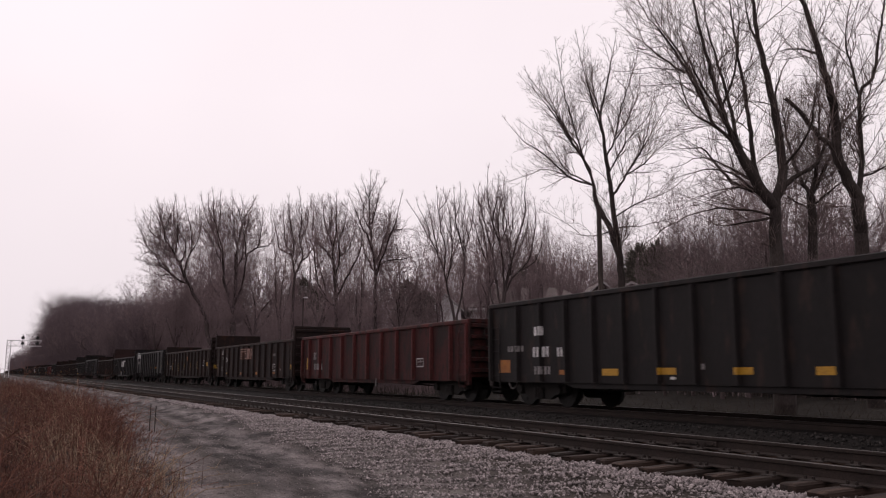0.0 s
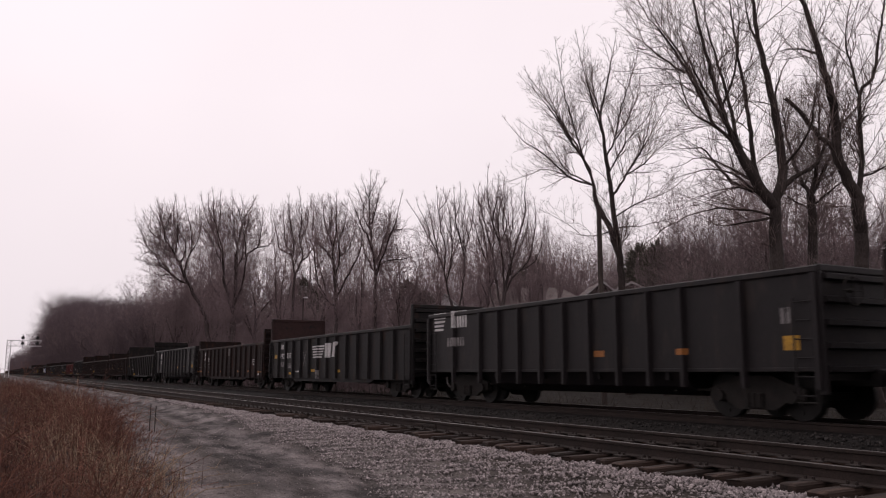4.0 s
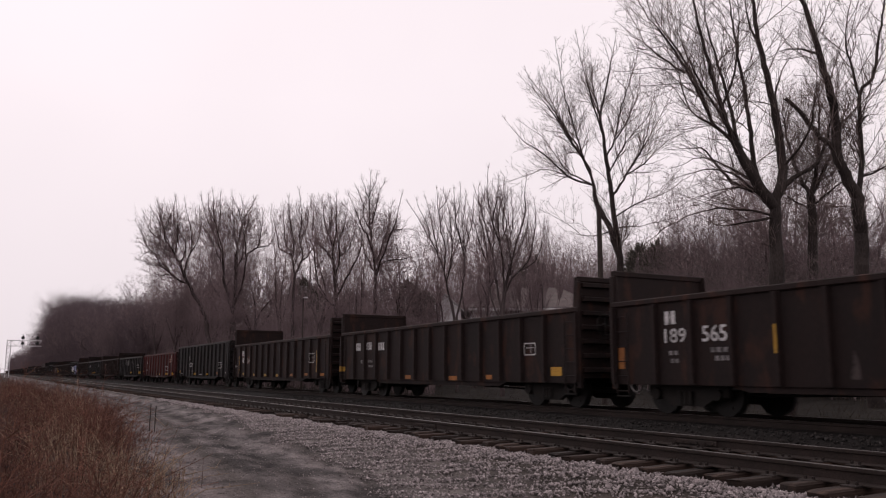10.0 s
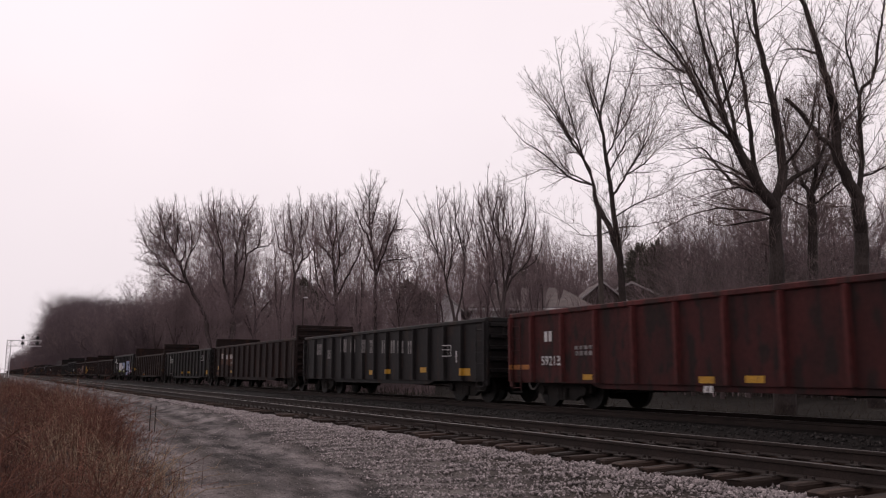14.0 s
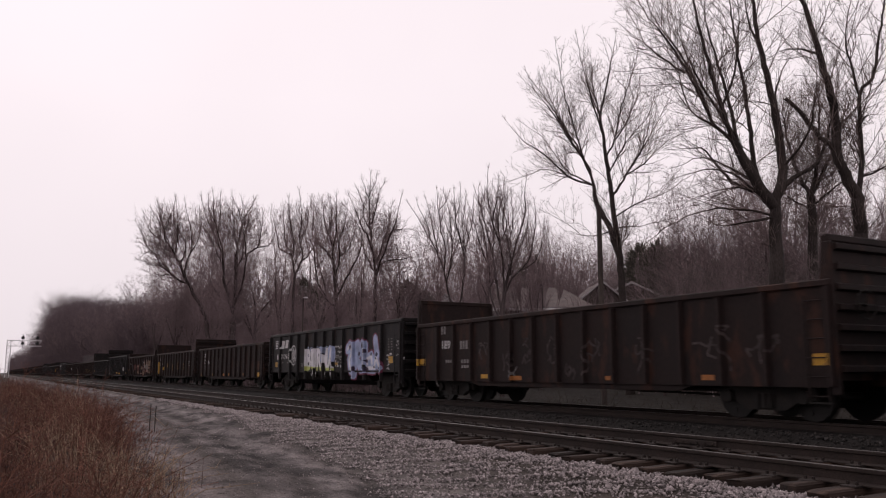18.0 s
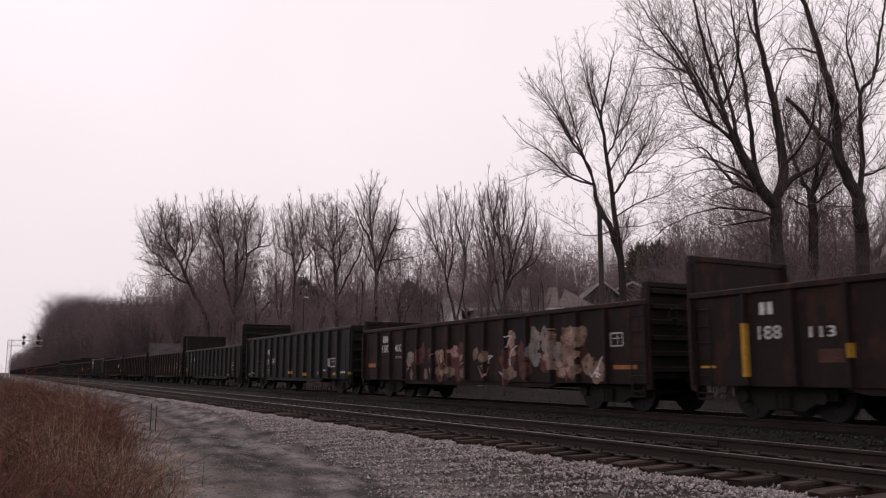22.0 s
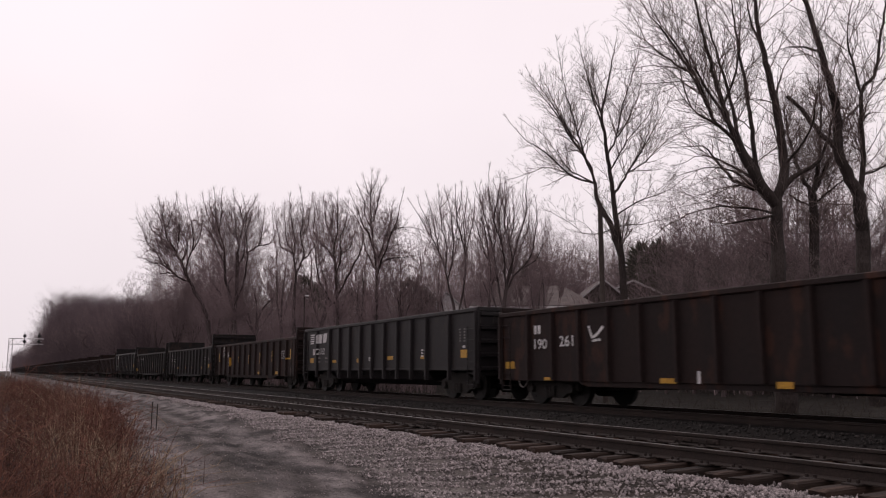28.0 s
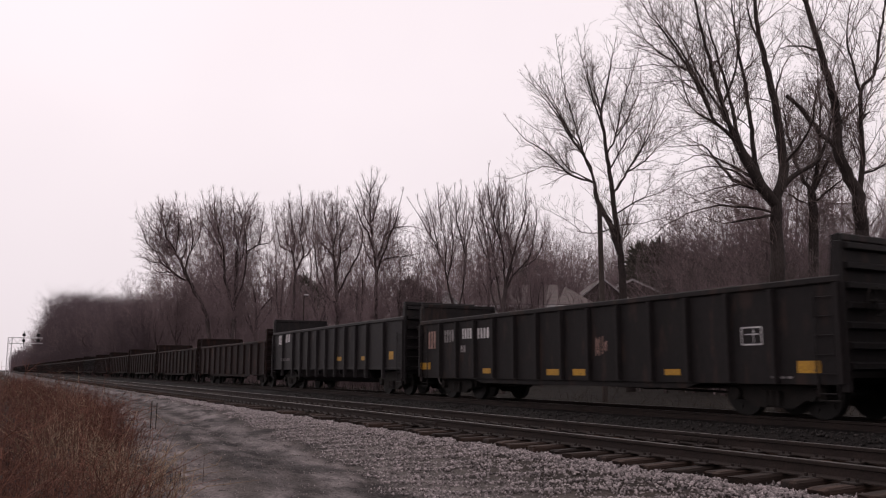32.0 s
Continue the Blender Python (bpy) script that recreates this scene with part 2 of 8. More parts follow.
def ground_material():
    """Earth, dirt road, shoulder stone and litter, told apart by the distance across the line."""
    m = bpy.data.materials.new("trackside_ground")
    m.use_nodes = True
    n, l = m.node_tree.nodes, m.node_tree.links
    b = n["Principled BSDF"]
    b.inputs["Roughness"].default_value = 0.95
    b.inputs["Specular IOR Level"].default_value = 0.15
    tc, sep = n.new("ShaderNodeTexCoord"), n.new("ShaderNodeSeparateXYZ")
    l.new(tc.outputs["Object"], sep.inputs[0])
    wob = n.new("ShaderNodeTexNoise")
    wob.inputs["Scale"].default_value, wob.inputs["Detail"].default_value = 0.9, 5.0
    l.new(tc.outputs["Object"], wob.inputs["Vector"])
    shift = n.new("ShaderNodeMath")
    shift.operation = "MULTIPLY_ADD"
    shift.inputs[1].default_value, shift.inputs[2].default_value = 0.9, -0.45
    l.new(wob.outputs[0], shift.inputs[0])
    across = n.new("ShaderNodeMath")
    l.new(sep.outputs[0], across.inputs[0])
    l.new(shift.outputs[0], across.inputs[1])
    norm = n.new("ShaderNodeMapRange")
    norm.inputs[1].default_value, norm.inputs[2].default_value = -2.0, 28.0
    veer = n.new("ShaderNodeValToRGB")                  # the dirt track draws nearer to the rails with the distance
    along = n.new("ShaderNodeMath")
    along.operation = "DIVIDE"
    along.inputs[1].default_value = 50.0
    l.new(sep.outputs[1], along.inputs[0])
    l.new(along.outputs[0], veer.inputs[0])
    bends = [(4.0, -1.6), (9.4, -0.85), (11.8, -0.35), (15.5, 0.15), (19.0, 0.35), (27.0, 1.25), (43.0, 1.7)]
    while len(veer.color_ramp.elements) < len(bends):
        veer.color_ramp.elements.new(0.5)
    for el, (y, v) in zip(veer.color_ramp.elements, bends):
        el.position, el.color = y / 50.0, ((v + 2.0) / 4.0,) * 3 + (1,)
    offset, beside, moved, placed = n.new("ShaderNodeMapRange"), n.new("ShaderNodeMapRange"), n.new("ShaderNodeMath"), n.new("ShaderNodeMath")
    offset.inputs[3].default_value, offset.inputs[4].default_value = -2.0, 2.0
    l.new(veer.outputs[0], offset.inputs[0])
    beside.inputs[1].default_value, beside.inputs[2].default_value = 6.9, 7.6
    beside.inputs[3].default_value, beside.inputs[4].default_value = 1.0, 0.0
    l.new(sep.outputs[0], beside.inputs[0])
    moved.operation, placed.operation = "MULTIPLY", "SUBTRACT"
    l.new(offset.outputs[0], moved.inputs[0])
    l.new(beside.outputs[0], moved.inputs[1])
    l.new(across.outputs[0], placed.inputs[0])
    l.new(moved.outputs[0], placed.inputs[1])
    l.new(placed.outputs[0], norm.inputs[0])
    zones = n.new("ShaderNodeValToRGB")
    l.new(norm.outputs[0], zones.inputs[0])
    # the first two stops carry the shade under the weeds in their colour
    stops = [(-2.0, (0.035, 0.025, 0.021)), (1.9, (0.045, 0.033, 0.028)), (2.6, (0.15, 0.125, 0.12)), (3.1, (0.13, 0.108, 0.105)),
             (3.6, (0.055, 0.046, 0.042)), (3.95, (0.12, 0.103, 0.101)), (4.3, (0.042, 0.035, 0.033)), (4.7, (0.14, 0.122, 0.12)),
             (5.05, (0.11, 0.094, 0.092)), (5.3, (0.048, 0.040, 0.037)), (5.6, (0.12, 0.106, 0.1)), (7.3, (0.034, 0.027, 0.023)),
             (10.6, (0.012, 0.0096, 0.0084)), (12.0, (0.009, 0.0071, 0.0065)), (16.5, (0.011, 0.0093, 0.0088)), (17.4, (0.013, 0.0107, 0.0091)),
             # the bank from 16.5 on: its stops are darkened to stand for shade
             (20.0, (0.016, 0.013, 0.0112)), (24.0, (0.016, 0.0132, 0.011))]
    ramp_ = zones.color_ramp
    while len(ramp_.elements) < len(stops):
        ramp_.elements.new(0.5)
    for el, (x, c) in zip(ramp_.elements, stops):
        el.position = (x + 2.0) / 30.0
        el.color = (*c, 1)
    grit, fine_ = n.new("ShaderNodeTexVoronoi"), n.new("ShaderNodeTexNoise")
    grit.inputs["Scale"].default_value = 22.0
    fine_.inputs["Scale"].default_value, fine_.inputs["Detail"].default_value = 1.5, 9.0
    stretch = n.new("ShaderNodeMapping")
    stretch.inputs["Scale"].default_value = (1.6, 0.5, 1.0)
    l.new(tc.outputs["Object"], stretch.inputs[0])
    l.new(tc.outputs["Object"], grit.inputs["Vector"])
    l.new(stretch.outputs[0], fine_.inputs["Vector"])
    bw = n.new("ShaderNodeRGBToBW")
    l.new(grit.outputs["Color"], bw.inputs[0])
    g1, g2, gm = n.new("ShaderNodeMapRange"), n.new("ShaderNodeMapRange"), n.new("ShaderNodeMath")
    g1.inputs[3].default_value, g1.inputs[4].default_value = 0.65, 1.35
    g2.inputs[1].default_value, g2.inputs[2].default_value = 0.3, 0.7
    g2.inputs[3].default_value, g2.inputs[4].default_value = 0.45, 1.45
    gm.operation = "MULTIPLY"
    l.new(bw.outputs[0], g1.inputs[0])
    l.new(fine_.outputs[0], g2.inputs[0])
    l.new(g1.outputs[0], gm.inputs[0])
    l.new(g2.outputs[0], gm.inputs[1])
    sc = n.new("ShaderNodeVectorMath")
    sc.operation = "SCALE"
    l.new(zones.outputs[0], sc.inputs[0])
    wet, wet_way, damp, on_road, dark = n.new("ShaderNodeTexNoise"), n.new("ShaderNodeMapping"), n.new("ShaderNodeMapRange"), n.new("ShaderNodeMapRange"), n.new("ShaderNodeMath")
    wet.inputs["Scale"].default_value, wet.inputs["Detail"].default_value = 1.1, 5.0
    wet_way.inputs["Scale"].default_value = (1.5, 0.55, 1.0)    # damp patches drawn out along the ruts
    l.new(tc.outputs["Object"], wet_way.inputs[0])
    l.new(wet_way.outputs[0], wet.inputs["Vector"])
    damp.inputs[1].default_value, damp.inputs[2].default_value = 0.52, 0.60
    damp.inputs[3].default_value, damp.inputs[4].default_value = 1.0, 0.42
    l.new(wet.outputs[0], damp.inputs[0])
    on_road.inputs[1].default_value, on_road.inputs[2].default_value = 5.3, 5.8
    on_road.inputs[3].default_value, on_road.inputs[4].default_value = 0.0, 1.0
    l.new(placed.outputs[0], on_road.inputs[0])
    dark.operation = "MAXIMUM"
    l.new(damp.outputs[0], dark.inputs[0])
    l.new(on_road.outputs[0], dark.inputs[1])
    full = n.new("ShaderNodeMath")
    full.operation = "MULTIPLY"
    l.new(gm.outputs[0], full.inputs[0])
    l.new(dark.outputs[0], full.inputs[1])
    l.new(full.outputs[0], sc.inputs["Scale"])
    l.new(sc.outputs[0], b.inputs["Base Color"])
    bp = n.new("ShaderNodeBump")
    bp.inputs["Strength"].default_value, bp.inputs["Distance"].default_value = 0.7, 0.03
    l.new(grit.outputs["Distance"], bp.inputs["Height"])
    l.new(bp.outputs[0], b.inputs["Normal"])
    return m


# ---- mesh helpers ----
def part(name, bm, mat, parent=None, label="", at=None):
    """One mesh object out of a bmesh, under a thing or a part."""
    me = bpy.data.meshes.new(name)
    bm.to_mesh(me)
    bm.free()
    me.materials.append(mat)
    return piece(name, me, parent, label, at)


def piece(name, me, parent=None, label="", at=None):
    ob = new(name, me)
    if parent:
        ob.parent = parent
    if at is not None:
        ob.matrix_basis = at if isinstance(at, Matrix) else Matrix.Translation(at)
    if label:
        tagged(ob, label)
    return ob


def mesh_of(bm, mat, name):
    me = bpy.data.meshes.new(name)
    bm.to_mesh(me)
    bm.free()
    me.materials.append(mat)
    return me


def add_box(bm, lo, hi, bevel=0.0):
    size = [b - a for a, b in zip(lo, hi)]
    mid = [(a + b) / 2 for a, b in zip(lo, hi)]
    made = bmesh.ops.create_cube(bm, size=1, matrix=Matrix.LocRotScale(mid, None, size))
    if bevel:
        edges = list({e for v in made["verts"] for e in v.link_edges})
        bmesh.ops.bevel(bm, geom=edges, offset=bevel, segments=1, affect="EDGES")
    return bm


def box(lo, hi, bevel=0.0):
    return add_box(bmesh.new(), lo, hi, bevel)


def add_rod(bm, a, b, r, sides=6, r2=None):
    a, b = Vector(a), Vector(b)
    d = b - a
    m = Matrix.Translation((a + b) / 2) @ d.to_track_quat("Z", "Y").to_matrix().to_4x4()
    bmesh.ops.create_cone(bm, cap_ends=True, segments=sides, radius1=r, radius2=r if r2 is None else r2, depth=d.length, matrix=m)
    return bm


def add_prism(bm, outline, axis, lo, hi):
    """Extrude a 2D outline along an axis: 'x' takes (y, z), 'y' takes (x, z), 'z' takes (x, y)."""
    def place(u, v, w):
        return {"x": (w, u, v), "y": (u, w, v), "z": (u, v, w)}[axis]
    a = [bm.verts.new(place(u, v, lo)) for u, v in outline]
    b = [bm.verts.new(place(u, v, hi)) for u, v in outline]
    k = len(outline)
    faces = [bm.faces.new(a), bm.faces.new(b)]
    for i in range(k):
        faces.append(bm.faces.new((a[i], a[(i + 1) % k], b[(i + 1) % k], b[i])))
    bmesh.ops.recalc_face_normals(bm, faces=faces)
    return bm


def tubes(name, segs, mats, sides=3, split=None):
    """One mesh of many tapered sticks: rows of start, end and two radii. split: radius from which the first material holds."""
    s = np.asarray(segs, dtype=np.float64)
    p, q, r0, r1 = s[:, 0:3], s[:, 3:6], s[:, 6], s[:, 7]
    d = q - p
    d /= np.maximum(np.linalg.norm(d, axis=1, keepdims=True), 1e-9)
    ref = np.where(np.abs(d[:, 2:3]) > 0.9, np.array([[1.0, 0, 0]]), np.array([[0, 0, 1.0]]))
    q = q + d * (0.3 * r1)[:, None] if sides > 3 else q
    u = np.cross(d, ref)
    u /= np.linalg.norm(u, axis=1, keepdims=True)
    w = np.cross(d, u)
    k, n = sides, len(s)
    co = np.empty((n, 2 * k, 3))
    for i in range(k):
        a = 2 * math.pi * i / k
        off = u * math.cos(a) + w * math.sin(a)
        co[:, i] = p + off * r0[:, None]
        co[:, k + i] = q + off * r1[:, None]
    base = (np.arange(n) * 2 * k)[:, None, None]
    quads = np.array([[i, (i + 1) % k, k + (i + 1) % k, k + i] for i in range(k)])[None]
    faces = (base + quads).reshape(-1, 4)
    me = bpy.data.meshes.new(name)
    me.vertices.add(n * 2 * k)
    me.vertices.foreach_set("co", co.ravel())
    me.loops.add(faces.size)
    me.loops.foreach_set("vertex_index", faces.ravel().astype(np.int32))
    me.polygons.add(len(faces))
    me.polygons.foreach_set("loop_start", np.arange(0, faces.size, 4, dtype=np.int32))
    for mat in mats:
        me.materials.append(mat)
    if split is not None and len(mats) > 1:
        me.polygons.foreach_set("material_index", np.repeat((r0 < split).astype(np.int32), k))
    if sides > 3:
        me.polygons.foreach_set("use_smooth", np.ones(len(faces), bool))
    me.update(calc_edges=True)
    return me


# ---- ground: one sheet, with the shoulder, the two track beds and the bank behind ----
FAR_UP = 0.065
NEAR_X, FAR_X = 8.61, 14.33          # the two track centre lines


def ground_height(x, y):
    prof_x = [-400, -30, 1.5, 3.0, 5.2, 6.5, 7.1, 7.5, 10.0, 11.4, 12.2, 16.6, 18.0, 20.5, 26, 45, 400]
    prof_z = [0.2, -0.45, -0.50, -0.58, -0.55, -0.36, -0.26, -0.27, -0.26, -0.32, -0.10, -0.08, -0.42, -0.35, 0.0, 0.3, 1.0]
    z = np.interp(x, prof_x, prof_z)
    bend = np.interp(y, [4, 9.4, 15.5, 27, 43], [-1.6, -0.85, 0.15, 1.25, 1.7])
    rut = -0.05 * np.exp(-((x - bend - 3.1) / 0.28) ** 2) - 0.05 * np.exp(-((x - bend - 4.35) / 0.3) ** 2)
    rough = 0.02 * np.sin(x * 5.1 + y * 1.3) * np.sin(y * 3.7 - x * 0.9) + 0.015 * np.sin(x * 11 + y * 7.7)
    keep = np.where((x > 6.8) & (x < 17), 0.25, 1.0)
    return z + rut + rough * keep


def build_ground():
    xs = np.unique(np.concatenate([np.linspace(-2500, -60, 12), np.linspace(-60, -3, 40), np.arange(-3, 20, 0.25), np.linspace(20, 60, 40), np.linspace(60, 2500, 14)]))
    ys = np.unique(np.concatenate([np.linspace(-2500, -20, 14), np.arange(-20, 2, 1.0), np.arange(2, 30, 0.4), np.arange(30, 90, 1.0), np.linspace(90, 400, 60), np.linspace(400, 3000, 14)]))
    gx, gy = np.meshgrid(xs, ys)
    gz = ground_height(gx, gy)
    far_x, nx = np.abs(gx) > 60, len(xs)
    gz = np.where(far_x, np.clip(gz, -0.5, 1.0), gz)
    co = np.stack([gx, gy, gz], -1).reshape(-1, 3)
    i = (np.arange(len(ys) - 1)[:, None] * nx + np.arange(nx - 1)[None]).ravel()
    me = bpy.data.meshes.new("ground")
    me.from_pydata(co.tolist(), [], np.stack([i, i + 1, i + nx + 1, i + nx], -1).tolist())
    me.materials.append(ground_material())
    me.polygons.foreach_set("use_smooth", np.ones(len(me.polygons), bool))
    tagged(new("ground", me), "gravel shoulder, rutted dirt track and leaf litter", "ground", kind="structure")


build_ground()


# ---- tracks ----
def rail_mesh(name):
    head = [(-0.035, 0.0), (-0.037, -0.012), (-0.035, -0.04), (-0.009, -0.052), (-0.009, -0.14), (-0.07, -0.16), (-0.07, -0.172),
            (0.07, -0.172), (0.07, -0.16), (0.009, -0.14), (0.009, -0.052), (0.035, -0.04), (0.037, -0.012), (0.035, 0.0)]
    bm = bmesh.new()
    add_prism(bm, head, "y", -700, 1100)
    me = mesh_of(bm, RAIL_WEB, name)
    me.materials.append(RAIL_TOP)
    for f in me.polygons:
        if f.normal.z > 0.7 and f.center.z > -0.02:
            f.material_index = 1
    return me


def tie_mesh(mat, seed):
    rnd = random.Random(seed)
    bm = box((-1.3, -0.115, -0.36), (1.3, 0.115, -0.178), 0.02)
    long = rnd.uniform(-0.16, 0.08)
    for v in bm.verts:
        v.co.x += (rnd.uniform(-0.05, 0.05) + long) if abs(v.co.x) > 1.2 else 0
        v.co.z += rnd.uniform(-0.008, 0.004)
    return mesh_of(bm, mat, "tie")


def build_track(name, x, up, cant, tie_mat, label, near):
    track = tagged(new(name), label, "railway track", kind="structure")
    track.matrix_basis = pose(x, 0, up, 0, -cant, 0)
    rail = rail_mesh("rail")
    for dx in (-0.7525, 0.7525):
        piece("rail", rail, track, "worn steel rail with rusted web", (dx, 0, 0))
    rnd = random.Random(4)
    shapes = [tie_mesh(tie_mat, i) for i in range(6)]
    first, count = 3.0, (230 if near else 70)
    for i in range(count):
        m = pose(rnd.uniform(-0.06, 0.06), first + i * 0.5 + rnd.uniform(-0.03, 0.03), rnd.uniform(-0.012, 0.004), 0, rnd.uniform(-0.7, 0.7), rnd.uniform(-2.0, 2.0))
        piece("tie", shapes[i % 6], track, at=m)
    bm = bmesh.new()
    for y in list(np.arange(-120, first - 0.4, 0.5)) + list(np.arange(first + count * 0.5, 330, 0.5)):
        add_box(bm, (-1.3, y - 0.115, -0.36), (1.3, y + 0.115, -0.178)) if len(bm.verts) < 9000 else None
    tagged(part("tie_row", bm, tie_mat, track), kind="stuff")
    if near:
        bm = box((-0.19, -0.09, -0.182), (0.19, 0.09, -0.158), 0.006)
        for sx, sy in ((-0.11, -0.05), (-0.11, 0.05), (0.11, -0.05), (0.11, 0.05)):
            add_box(bm, (sx - 0.015, sy - 0.012, -0.165), (sx + 0.015, sy + 0.012, -0.125))
        plate = mesh_of(bm, RAIL_WEB, "tie_plate")
        for i in range(70):
            for dx in (-0.7525, 0.7525):
                piece("tie_plate", plate, track, at=(dx, first + i * 0.5, 0))
        bm = bmesh.new()
        add_box(bm, (-0.04, -0.45, -0.135), (0.04, 0.45, -0.06), 0.01)
        for k in range(6):
            add_rod(bm, (-0.055, -0.375 + k * 0.15, -0.1), (0.055, -0.375 + k * 0.15, -0.1), 0.018)
        bar = mesh_of(bm, RAIL_WEB, "joint_bar")
        for y, dx in ((9.2, 0.7525), (15.1, -0.7525), (21.0, 0.7525)):
            piece("joint_bar", bar, track, at=(dx, y, 0))
    return track


build_track("track_near", NEAR_X, 0.03, 1.15, TIE, "empty track on weathered wooden ties in stone ballast", True)
build_track("track_far", FAR_X, FAR_UP, 0.0, TIE_FAR, "dark track under the moving train", False)


def shoulder_edge(y):
    return np.interp(y, [4, 9.4, 11.8, 15.5, 19, 27, 43], [3.5, 4.45, 5.0, 5.5, 5.7, 6.6, 7.0])


def stones(name, count, xr, yr, size, mat, seed, label, fade=1.0, edge=None):
    """Loose crushed stones lying on the ground, joined."""
    rng = np.random.default_rng(seed)
    x = rng.uniform(*xr, count)
    y = yr[0] + (yr[1] - yr[0]) * rng.uniform(0, 1, count) ** fade
    if edge is not None:                                 # fewer stones towards the ragged edge
        low = edge(y) + 0.12 * np.sin(1.7 * y) + 0.08 * np.sin(4.3 * y)
        x = low + (xr[1] - low) * rng.uniform(0, 1, count) ** 0.85 + rng.normal(0, 0.06, count)
    r = size * rng.uniform(0.55, 1.35, count)
    z = ground_height(x, y) + r * 0.25
    base = np.array([(1, 0, 0.1), (-1, 0, -0.1), (0, 1, 0.2), (0, -1, -0.2), (0.3, 0.3, 0.8), (-0.3, 0.2, 0.9), (0.2, -0.3, -0.8), (-0.2, -0.2, -0.9)])
    tris = np.array([(0, 2, 4), (4, 2, 5), (2, 1, 5), (1, 3, 5), (3, 4, 5), (3, 0, 4), (2, 0, 6), (1, 2, 7), (2, 6, 7), (3, 1, 7), (3, 7, 6), (0, 3, 6)])
    turn = rng.normal(size=(count, 4))
    turn /= np.linalg.norm(turn, axis=1, keepdims=True)
    a, b, c, d = turn.T
    rot = np.stack([1 - 2 * (c * c + d * d), 2 * (b * c - a * d), 2 * (b * d + a * c), 2 * (b * c + a * d), 1 - 2 * (b * b + d * d), 2 * (c * d - a * b),
                    2 * (b * d - a * c), 2 * (c * d + a * b), 1 - 2 * (b * b + c * c)], -1).reshape(-1, 3, 3)
    local = base[None] * rng.uniform(0.6, 1.15, (count, 8, 1)) * rng.uniform(0.6, 1.2, (count, 1, 3)) * r[:, None, None]
    co = np.einsum("nij,nkj->nki", rot, local)
    co[..., 0] += x[:, None]
    co[..., 1] += y[:, None]
    co[..., 2] += z[:, None]
    faces = (tris[None] + (np.arange(count) * 8)[:, None, None]).reshape(-1, 3)
    me = bpy.data.meshes.new(name)
    me.vertices.add(count * 8)
    me.vertices.foreach_set("co", co.ravel())
    me.loops.add(faces.size)
    me.loops.foreach_set("vertex_index", faces.ravel().astype(np.int32))
    me.polygons.add(len(faces))
    me.polygons.foreach_set("loop_start", np.arange(0, faces.size, 3, dtype=np.int32))
    me.materials.append(mat)
    me.update(calc_edges=True)
    tagged(new(name, me), label, "ballast", kind="stuff")


stones("shoulder_ballast", 42000, (4.9, 7.4), (4, 42), 0.0245, STONE, 1, "pale crushed stone on the track shoulder", 1.4, shoulder_edge)
stones("tie_end_ballast", 10000, (6.9, 7.8), (4, 34), 0.028, STONE, 12, "pale crushed stone round the tie ends", 1.3)
stones("crib_ballast", 5200, (7.4, 10.6), (4, 30), 0.035, DARK_STONE, 2, "dark crushed stone between the ties", 1.2)
stones("bed_ballast", 4500, (10.0, 11.6), (4, 34), 0.034, DARK_STONE, 3, "dull crushed stone between the tracks", 1.2)
stones("bank_rubble", 2200, (16.6, 20), (8, 50), 0.05, DARK_STONE, 5, "loose stones on the bank behind the line", 1.0)
stones("road_pebbles", 9000, (1.2, 5.6), (4, 26), 0.012, ROAD_STONE, 6, "pebbles on the dirt track", 1.2)
stones("spilled_ballast", 1500, (10.1, 11.2), (4, 36), 0.034, STONE, 9, "pale stones spilled beside the empty track", 1.2)
stones("far_shoulder_ballast", 4000, (11.1, 12.9), (5, 40), 0.036, BLACK_STONE, 10, "black stone on the shoulder of the used track", 1.2)


# ---- the train: gondola cars, built in their own space: +y towards the rear, -x towards the road side, z from the rail top ----
SPEED, LEAD = 16.15, 6.81
WHEEL_R = 0.46
POST_W, POST_D = 0.062, 0.125


